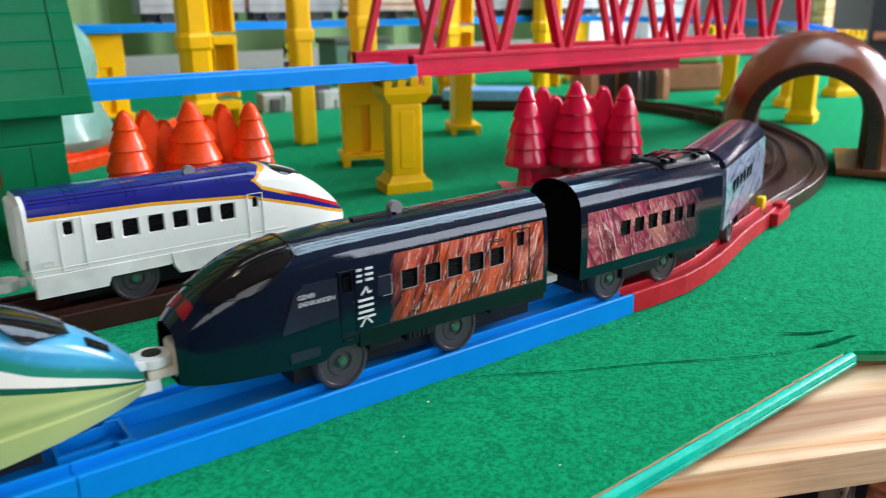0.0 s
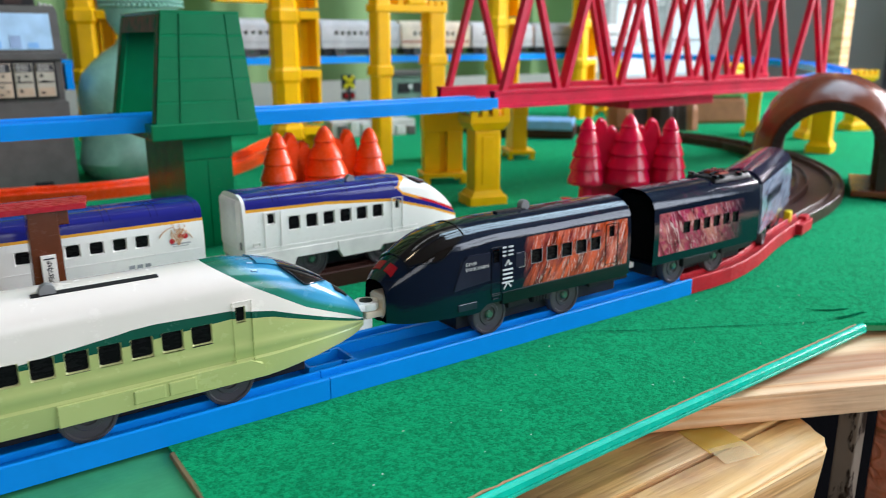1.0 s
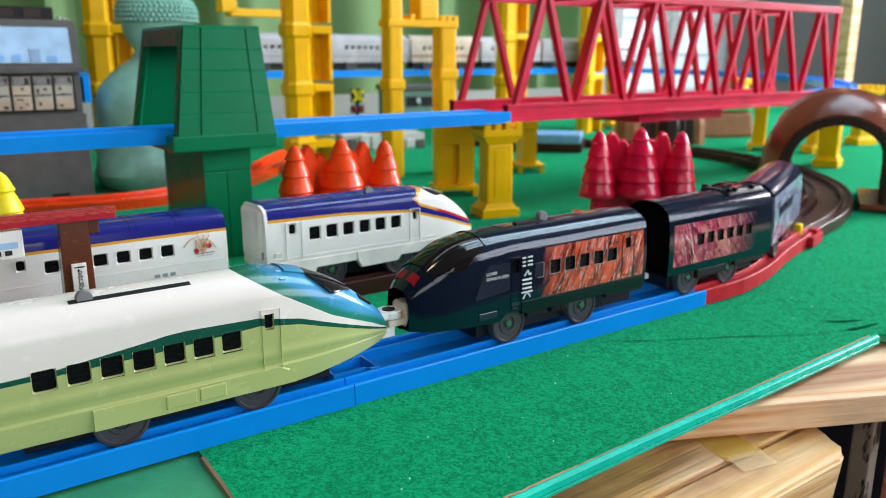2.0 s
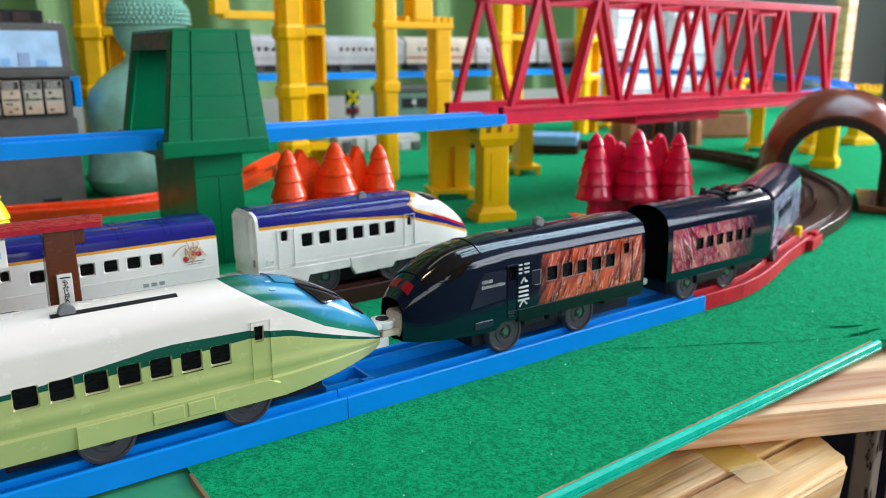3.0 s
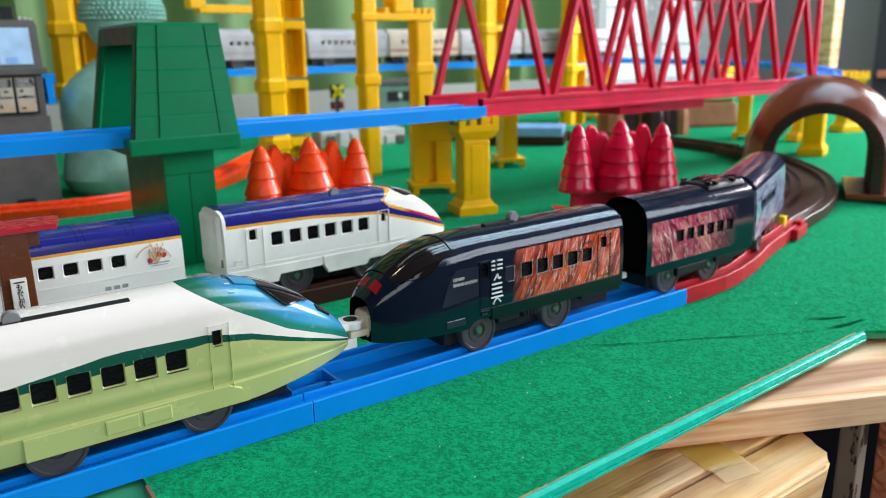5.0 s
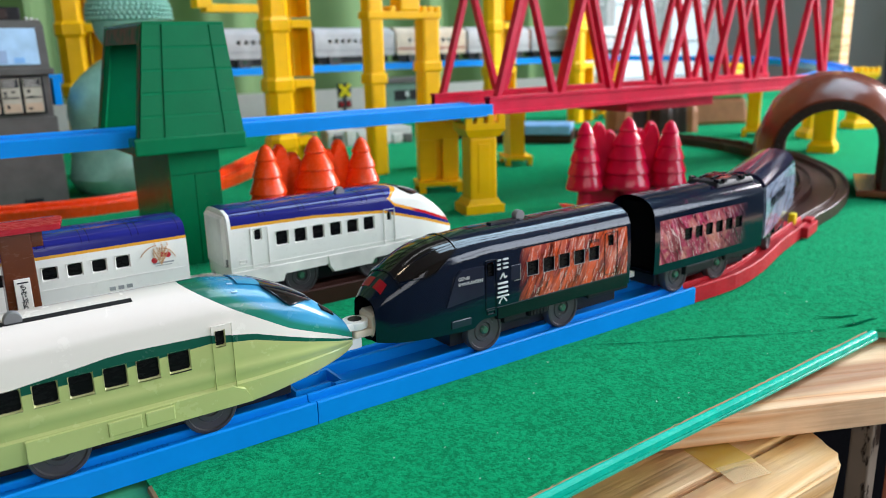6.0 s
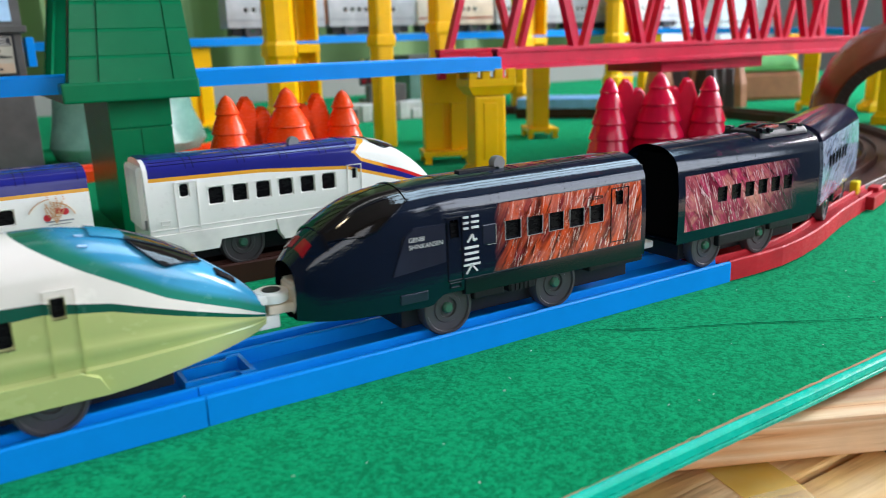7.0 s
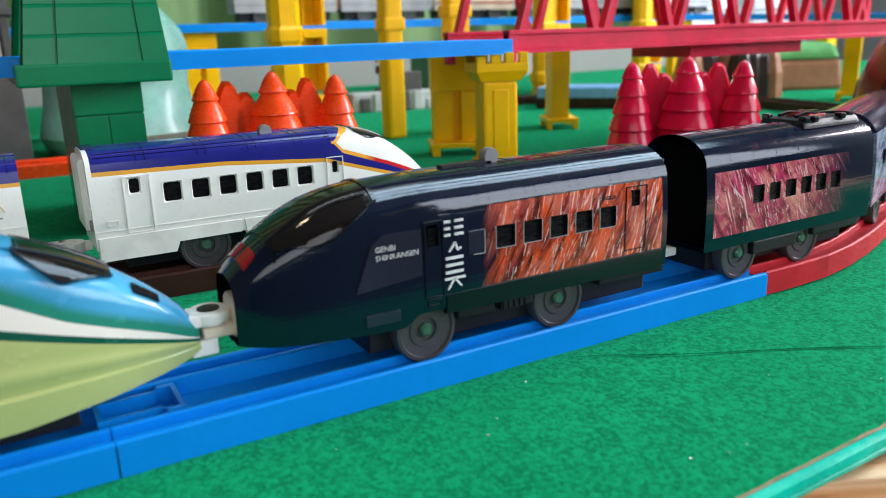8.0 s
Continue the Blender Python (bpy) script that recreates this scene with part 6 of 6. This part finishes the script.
# ---------------------------------------------------------------- tunnel
def tunnel():
    root = thing("toy_tunnel", pose(0.5265, 0.0975, 0.0075, 0, 0, 29), "glossy brown rock tunnel with a toothed arch", "toy tunnel")
    ri, spring = 0.0385, 0.0300
    def arch(r, top, n=20, flare=1.0):
        pts = [(-r * flare, 0.0), (-r * (1 + (flare - 1) * 0.4), spring * 0.5)]
        pts += [(-r * math.cos(math.pi * k / n), spring + top * math.sin(math.pi * k / n)) for k in range(n + 1)]
        return pts + [(r * (1 + (flare - 1) * 0.4), spring * 0.5), (r * flare, 0.0)]
    # shell: rings along the track
    bm = mesh()
    rings = []
    stations = [(0.0, 0.0480, 0.0475, 1.03), (0.006, 0.0530, 0.0530, 1.06), (0.016, 0.0590, 0.0600, 1.10), (0.030, 0.0635, 0.0655, 1.13), (0.046, 0.0650, 0.0675, 1.14), (0.062, 0.0635, 0.0655, 1.13), (0.075, 0.0580, 0.0600, 1.10), (0.084, 0.0480, 0.0480, 1.03)]
    for i, (x, r, t, f) in enumerate(stations):
        ring = []
        for k, (y, z) in enumerate(arch(r, t, 14, f)):
            jog = 0.0055 * noise.noise((x * 46, y * 30, z * 30)) if 0 < i < len(stations) - 1 else 0.0
            ring.append(bm.verts.new((x, y * (1 + jog * 10), max(0.0, z * (1 + jog * 8)))))
        rings.append(ring)
    for a, b in zip(rings, rings[1:]):
        for i in range(len(a) - 1):
            bm.faces.new((a[i], a[i + 1], b[i + 1], b[i]))
    inner = [[bm.verts.new((x, y, z)) for y, z in arch(ri, ri, 14)] for x in (0.0, 0.084)]
    for a, b in ((rings[0], inner[0]), (rings[-1], inner[1])):
        for i in range(len(a) - 1):
            bm.faces.new((a[i], a[i + 1], b[i + 1], b[i]))
    part("rock_shell", bm, ROCK, root, smooth=True)
    # inner faces apart from the shell, with the shade put into their colour
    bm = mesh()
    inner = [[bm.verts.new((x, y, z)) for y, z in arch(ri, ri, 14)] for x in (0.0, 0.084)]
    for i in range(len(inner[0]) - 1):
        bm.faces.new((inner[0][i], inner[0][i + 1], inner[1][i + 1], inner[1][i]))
    part("lining", bm, TUNNEL_SHADE, root, "dull inside of the tunnel, its shade put into the brown", smooth=True)
    for x in (-0.0016, 0.0840):
        bm = mesh()
        a = [bm.verts.new((x, y, z)) for y, z in arch(ri + 0.0075, ri + 0.0075)]
        b = [bm.verts.new((x, y, z)) for y, z in arch(ri, ri)]
        c = [bm.verts.new((x + 0.0016, y, z)) for y, z in arch(ri + 0.0075, ri + 0.0075)]
        d = [bm.verts.new((x + 0.0016, y, z)) for y, z in arch(ri, ri)]
        for p, q in ((a, b), (c, d), (a, c), (b, d)):
            for i in range(len(p) - 1):
                bm.faces.new((p[i], p[i + 1], q[i + 1], q[i]))
        part("arch_ring", bm, DARK_BROWN, root, "dark brown arch ring")
    for k in range(27):
        a = math.pi * (k + 0.5) / 27
        bm = mesh()
        box(bm, -0.0026, -0.0012, -0.0016, 0.0016, -0.0028, 0.0028, 0.0, Matrix.Translation((0, -(ri + 0.0045) * math.cos(a), spring + (ri + 0.0045) * math.sin(a))) @ pose(0, 0, 0, 90 - math.degrees(a)))
        part("arch_stone", bm, DARK_BROWN, root)
    for s, a, b in ((-1, 0.0205, 0.0740), (1, 0.0205, 0.0740)):
        bm = mesh()
        box(bm, -0.006, 0.090, min(s * a, s * b), max(s * a, s * b), -0.0015, 0.0035, 0.0010)
        part("base_rim", bm, ROCK, root)


tunnel()



# ---------------------------------------------------------------- things at the back
def kiosk():
    root = thing("toy_building", pose(-0.1060, 0.516, 0.006), "grey toy building with blue screen and poster windows", "toy building")
    bm = mesh()
    box(bm, -0.10, 0.121, 0.0, 0.07, 0.0, 0.076, 0.001)
    part("wall", bm, GREY, root)
    bm = mesh()
    box(bm, -0.10, 0.119, 0.002, 0.07, 0.0755, 0.1115, 0.0008)
    part("middle_wall", bm, GREY, root)
    bm = mesh()
    box(bm, -0.10, 0.123, -0.003, 0.07, 0.1115, 0.117, 0.0008)
    part("cornice", bm, GREY, root)
    bm = mesh()
    v = []
    for x, k in ((-0.10, 0), (0.1205, 0)):
        for y, z in ((0.0, 0.117), (0.006, 0.152), (0.016, 0.157), (0.06, 0.157), (0.06, 0.117)):
            v.append(bm.verts.new((x, y, z)))
    for i in range(5):
        bm.faces.new((v[i], v[(i + 1) % 5], v[5 + (i + 1) % 5], v[5 + i]))
    bm.faces.new(v[:5])
    bm.faces.new(v[5:][::-1])
    part("upper_wall", bm, GREY, root)
    tilt = pose(0, 0, 0, -9.7)
    bm = mesh()
    box(bm, -0.045, 0.1135, -0.001, 0.0006, 0.003, 0.0335, 0.0003, Matrix.Translation((0, 0, 0.117)) @ tilt)
    scr = part("screen", bm, SKY_PRINT, root, "pale blue printed screen")
    rnd = random.Random(8)
    for q in range(11):
        bm = mesh()
        x = -0.038 + q * 0.0132
        box(bm, x, x + rnd.uniform(0.006, 0.0115), -0.0016, -0.0008, 0.0042, rnd.uniform(0.008, 0.0155), 0, Matrix.Translation((0, 0, 0.117)) @ tilt)
        part("skyline_block", bm, WATER_PRINT if q % 3 else SKYLINE, scr)
    bm = mesh()
    box(bm, -0.05, 0.1135, -0.0012, 0.0008, 0.0788, 0.1105, 0.0004)
    part("window_band", bm, BLACK, root)
    for k in range(9):
        x = 0.0968 - k * 0.0166
        bm = mesh()
        box(bm, x, x + 0.0143, -0.0024, -0.0010, 0.0805, 0.1088, 0.0005)
        poster = part("poster", bm, POSTER if k % 3 != 2 else POSTER_WARM, root, "cream poster with dark print")
        bm = mesh()
        box(bm, x + 0.0006, x + 0.0137, -0.0028, -0.0023, 0.1015, 0.1082)
        box(bm, x + 0.0010, x + 0.0133, -0.0028, -0.0023, 0.0924, 0.0936)
        for q in range(5):
            a, b = x + 0.001 + rnd.uniform(0, 0.009), 0.082 + rnd.uniform(0, 0.016)
            box(bm, a, a + rnd.uniform(0.0015, 0.0035), -0.0028, -0.0023, b, b + rnd.uniform(0.001, 0.0022))
        part("dark_print", bm, DARK_INK, poster)
        bm = mesh()
        for q in range(3):
            box(bm, x + 0.0016, x + 0.0016 + rnd.uniform(0.008, 0.0112), -0.0032, -0.0027, 0.1024 + q * 0.0019, 0.1033 + q * 0.0019)
        part("headline", bm, SILVER, poster)
        bm = mesh()
        box(bm, x + 0.0008, x + 0.0135, -0.00265, -0.0022, 0.0812, 0.0866 + rnd.uniform(0, 0.002))
        part("beige_panel", bm, BEIGE, poster)
    bm = mesh()
    box(bm, 0.085, 0.100, -0.0008, 0.002, 0.0015, 0.006, 0.0003)
    part("vent", bm, BLACK, root)
    bm = mesh()
    box(bm, -0.10, 0.1085, 0.032, 0.058, 0.1565, 0.1685, 0.0015)
    unit = part("roof_unit", bm, BLACK, root, "dark roof unit")
    for q in range(9):
        bm = mesh()
        box(bm, -0.092 + q * 0.022, -0.078 + q * 0.022, 0.0312, 0.0325, 0.1585, 0.1665, 0.0003)
        part("louvre", bm, DARK_BROWN, unit)
    for q in range(3):
        bm = mesh()
        box(bm, 0.1095 + q * 0.0040, 0.1115 + q * 0.0040, 0.018, 0.026, 0.1560, 0.1600 - 0.0008 * q, 0.0004)
        part("roof_fitting", bm, LIGHT_GREY, root)
    bm = mesh()
    box(bm, 0.1215, 0.1275, 0.004, 0.03, 0.085, 0.108, 0.0005)
    part("side_panel", bm, BLUE, root, "blue side panel")


def statue():
    """Seated figure, one plain mesh with soft robe folds and a cap of curls."""
    bm = mesh()
    outline = [(0.0, 0.050), (0.006, 0.060), (0.018, 0.0665), (0.032, 0.0630), (0.046, 0.0575), (0.060, 0.0560), (0.075, 0.0575), (0.088, 0.0575), (0.100, 0.0535), (0.110, 0.0465),
               (0.119, 0.0370), (0.126, 0.0270), (0.133, 0.0235), (0.139, 0.0270), (0.146, 0.0315), (0.155, 0.0335), (0.1585, 0.0340), (0.160, 0.0362), (0.168, 0.0372), (0.176, 0.0350),
               (0.184, 0.0290), (0.190, 0.0200), (0.1905, 0.0150), (0.197, 0.0155), (0.203, 0.0120), (0.207, 0.0050)]
    n, rings = 56, []
    lean = lambda z: 0.005 * max(0.0, min(1.0, (z - 0.10) / 0.03))
    for z, r in outline:
        ring = []
        robe = max(0.0, min(1.0, (0.122 - z) / 0.02))
        for k in range(n):
            a = 2 * math.pi * k / n
            fold = 0.022 * math.sin(5 * a + z * 95) + 0.014 * math.sin(9 * a - z * 150)
            arm = 0.06 * max(0.0, math.cos(2 * a)) * max(0.0, 1 - abs(z - 0.075) / 0.035)
            lap = 0.16 * max(0.0, -math.sin(a)) ** 2 * max(0.0, 1 - abs(z - 0.026) / 0.03)
            q = r * (1 + robe * (fold + arm * 0.6 + lap))
            ring.append(bm.verts.new((q * math.cos(a) + lean(z), q * 0.74 * math.sin(a) + 0.002, z)))
        rings.append(ring)
    for a, b in zip(rings, rings[1:]):
        for k in range(n):
            bm.faces.new((a[k], a[(k + 1) % n], b[(k + 1) % n], b[k]))
    bm.faces.new(rings[0][::-1])
    bm.faces.new(rings[-1])
    for row in range(8):
        z = 0.1610 + row * 0.0040
        r = 0.0372 * math.sqrt(max(0.08, 1 - (max(0.0, z - 0.166) / 0.027) ** 2))
        count = max(6, int(r * 2 * math.pi / 0.0048))
        for k in range(count):
            a = 2 * math.pi * (k + 0.5 * (row % 2)) / count
            lathe(bm, [(0, -0.0024), (0.0020, -0.0012), (0.0023, 0.0), (0.0019, 0.0014), (0, 0.0024)], 6, Matrix.Translation((r * math.cos(a) + lean(z), r * 0.76 * math.sin(a) + 0.002, z)))
    ob = part("statue", bm, TEAL, smooth=True)
    ob.matrix_world = pose(0.0885, 0.545, 0.004, 0, 0, 0)
    tagged(ob, "pale verdigris seated statue behind the elevated track", "statue")


def shed():
    root = thing("toy_shed", pose(0.664, 0.98, 0.006), "small grey-green toy shed at the back", "toy building")
    bm = mesh()
    box(bm, -0.05, 0.05, -0.03, 0.03, 0, 0.066, 0.001)
    part("wall", bm, SHED_GREEN, root)
    bm = mesh()
    box(bm, -0.054, 0.054, -0.034, 0.034, 0.066, 0.075, 0.002)
    part("roof", bm, GREY, root)
    for x in (-0.028, 0.004):
        bm = mesh()
        box(bm, x, x + 0.026, -0.0312, -0.029, 0.036, 0.054, 0.0005)
        part("window", bm, BLACK, root)
    bm = mesh()
    lathe(bm, [(0, 0), (0.004, 0), (0.004, 0.001), (0, 0.001)], 14, pose(-0.003, -0.0325, 0.047, 90))
    part("round_sign", bm, INK, root)


def crossing_signal():
    root = thing("crossing_signal", pose(0.519, 0.92, 0.006), "yellow and black toy crossing signal", "toy signal")
    bm = mesh()
    lathe(bm, [(0.003, 0), (0.003, 0.060), (0, 0.060)], 10)
    part("mast", bm, BLACK, root)
    bm = mesh()
    box(bm, -0.0115, 0.0115, -0.003, 0.003, 0.049, 0.072, 0.002)
    part("sign_board", bm, BLACK, root)
    for a in (45, -45):
        bm = mesh()
        box(bm, -0.0135, 0.0135, -0.0044, -0.0028, -0.0028, 0.0028, 0.0004, Matrix.Translation((0, 0, 0.0605)) @ pose(0, 0, 0, 0, a, 0))
        part("cross_arm", bm, TREE_YELLOW, root, "yellow crossing arm")
    bm = mesh()
    box(bm, -0.012, 0.012, -0.003, 0.003, 0.032, 0.045, 0.002)
    part("lamp_panel", bm, BLACK, root)
    for x in (-0.0065, 0.0065):
        bm = mesh()
        lathe(bm, [(0.0038, 0), (0.0038, 0.0014), (0, 0.0018)], 12, pose(x, -0.0028, 0.0385, 90))
        part("lamp", bm, LAMP_RED, root, "dark red lamp")
    bm = mesh()
    box(bm, -0.012, 0.012, -0.01, 0.01, 0, 0.012, 0.002)
    part("foot", bm, GREY, root)


def platform_blocks():
    root = thing("stone_platform", pose(0.430, 0.70, 0.006, 0, 0, -12), "pale grey toy stone platform beside the piers", "toy platform")
    rnd = random.Random(3)
    bm = mesh()
    box(bm, -0.06, 0.06, -0.02, 0.02, 0, 0.022, 0.002)
    part("slab", bm, LIGHT_GREY, root)
    for k in range(7):
        bm = mesh()
        x = -0.052 + k * 0.0165
        h = rnd.uniform(0.012, 0.03)
        box(bm, x, x + 0.013, -0.023, -0.010, 0, h, 0.002)
        part("stone", bm, LIGHT_GREY if k % 3 else GREY, root)
    bm = mesh()
    box(bm, -0.02, 0.03, -0.006, 0.012, 0.022, 0.045, 0.002)
    part("upper_block", bm, GREY, root)


def lake():
    root = thing("pond_base", pose(0.605, 0.553, 0.006, 0, 0, -49), "printed blue pond panel with a brown rim", "toy scenery")
    bm = mesh()
    box(bm, -0.055, 0.055, -0.03, 0.03, 0, 0.018, 0.004)
    part("rim", bm, BROWN, root, "brown rim")
    bm = mesh()
    box(bm, -0.053, 0.053, -0.032, 0.028, 0.012, 0.0245, 0.002)
    part("water", bm, WATER_PRINT, root, "pale blue water")


def hill_house():
    root = thing("toy_hill", pose(0.96, 0.545, 0.006, 0, 0, -28), "terracotta toy hill with a green grass top", "toy scenery")
    bm = mesh()
    box(bm, -0.060, 0.060, -0.04, 0.04, 0, 0.040, 0.006, taper=(0.92, 0.9))
    part("hillside", bm, TERRACOTTA, root)
    bm = mesh()
    box(bm, -0.057, 0.057, -0.038, 0.038, 0.040, 0.062, 0.009, taper=(0.82, 0.8))
    part("grass_top", bm, LEAF_PRINT, root, "bright green grass top")
    root = thing("dark_scenery", pose(0.80, 0.515, 0.006, 0, 0, -30), "dark brown rocky toy scenery under the bridge", "toy scenery")
    rnd = random.Random(12)
    for k in range(9):
        bm = mesh()
        x, r = -0.05 + k * 0.0125, rnd.uniform(0.014, 0.021)
        lathe(bm, [(r * 1.2, 0), (r * 1.1, 0.03), (r * rnd.uniform(0.7, 0.95), 0.05), (r * 0.4, 0.06 + rnd.uniform(0, 0.008)), (0, 0.062)], 9, Matrix.Translation((x, rnd.uniform(-0.012, 0.012), 0)))
        part("rock", bm, DARK_BROWN if k % 4 else TERRACOTTA, root)


def far_train():
    """The long pale train on the back track."""
    mats = [FAR_WHITE, FAR_WHITE, CREAM, FAR_WHITE, FAR_WHITE, LIGHT_GREY]
    for k in range(6):
        root = thing("toy_train_car", pose(0.245 + k * 0.128, FY, FZ), "pale toy train coach on the back track" if k % 3 else "pale white toy train car with brown end", "toy train", "long pale toy train")
        holes = [(0.020 + 0.0098 * i, 0.020 + 0.0098 * i + 0.0055, 0.0365, 0.0425) for i in range(8)]
        bm = mesh()
        shell(bm, 0.122, lambda x: 0.0155, lambda x: 0.0575, lambda x: 0.0195, [], holes, [], z_top=0.0575, step=0.012)
        part("body", bm, mats[k], root, smooth=True)
        openings(root, holes)
        underframe(root, 0.006, 0.116, ())
        bm = mesh()
        box(bm, 0.0, 0.122, -0.0158, -0.0153, 0.0270, 0.0290)
        part("waist_line", bm, LAMP_RED if k == 2 else GREY_INK, root)
        wheels(root, (0.03, 0.092))
        bm = mesh()
        box(bm, 0.121, 0.129, -0.012, 0.012, 0.022, 0.053, 0.002)
        part("gangway", bm, TERRACOTTA if k % 3 == 0 else LIGHT_GREY, root)


def far_supports():
    for x in (-0.1, 0.205, 0.70, 0.93):
        y = FY if x < 0.9 else 0.72
        slotted_pier(pose(x, y, 0.006), top=FZ - 0.0065, label="yellow pier under the back track")


def backdrop():
    # folded curtain across the back, window beside it
    bm = mesh()
    cols = 260
    x0, x1 = -1.1, 1.38
    lo, hi = [], []
    for i in range(cols + 1):
        x = x0 + (x1 - x0) * i / cols
        y = 1.22 + 0.032 * math.sin(x * 36 + 2.2 * math.sin(x * 5.5)) + 0.012 * math.sin(x * 90 + 1.0) * (0.5 + 0.5 * math.sin(x * 7))
        lo.append(bm.verts.new((x, y * 1.0 + 0.004, 0.02)))
        hi.append(bm.verts.new((x + 0.004, y, 1.2)))
    for i in range(cols):
        bm.faces.new((lo[i], lo[i + 1], hi[i + 1], hi[i]))
    out = bmesh.ops.extrude_face_region(bm, geom=bm.faces[:])
    bmesh.ops.translate(bm, vec=(0, 0.002, 0), verts=[g for g in out["geom"] if isinstance(g, bmesh.types.BMVert)])
    tagged(part("curtain", bm, CURTAIN, smooth=True), "pale green folded curtain behind the layout", "curtain")
    bm = mesh()
    box(bm, -1.1, 1.38, 1.17, 1.19, 0.0, 0.055)
    tagged(part("back_panel", bm, PLASTER), "low pale panel at the back of the table", "panel", kind="structure")
    root = thing("window_1", pose(1.42, 1.42, 0.0), "bright window with pale frame behind the bridge", "window", kind="structure")
    bm = mesh()
    box(bm, 0.0, 0.80, 0.055, 0.06, -0.1, 0.9)
    part("bright_outdoors", bm, OUTDOORS, root)
    for x in (0.0, 0.26, 0.52, 0.77):
        bm = mesh()
        box(bm, x, x + 0.035, 0.0, 0.04, -0.1, 0.9, 0.002)
        part("window_frame", bm, LIGHT_GREY, root)
    for k in range(8):
        bm = mesh()
        box(bm, 0.0, 0.8, 0.012, 0.022, 0.02 + k * 0.11, 0.028 + k * 0.11)
        part("glazing_bar", bm, LIGHT_GREY, root)
    bm = mesh()
    box(bm, 1.62, 1.655, 0.68, 0.71, -0.75, 1.2, 0.002)
    tagged(part("wooden_post", bm, PINE), "pale upright wooden post beside the layout", "post", kind="structure")
    root = thing("shelf_unit", pose(2.28, 0.74, -0.75), "dark shelf unit against the wall", "shelf")
    bm = mesh()
    box(bm, 0, 0.2, -0.56, 0.16, 0, 1.9, 0.004)
    part("carcass", bm, DARK_WALL, root)
    for k in range(5):
        bm = mesh()
        box(bm, -0.012, 0.0, -0.55, 0.14, 0.5 + k * 0.28, 0.52 + k * 0.28)
        part("shelf_edge", bm, BROWN_WOOD, root)


def outdoors_material():
    n = Net("outdoor_brightness")
    n.p.inputs["Emission Color"].default_value = (0.74, 0.93, 0.97, 1)
    n.p.inputs["Emission Strength"].default_value = 0.55
    return n.done((0.7, 0.75, 0.8), 0.9)


OUTDOORS = outdoors_material()
kiosk()
statue()
shed()
crossing_signal()
platform_blocks()
lake()
hill_house()
far_train()
far_supports()
backdrop()
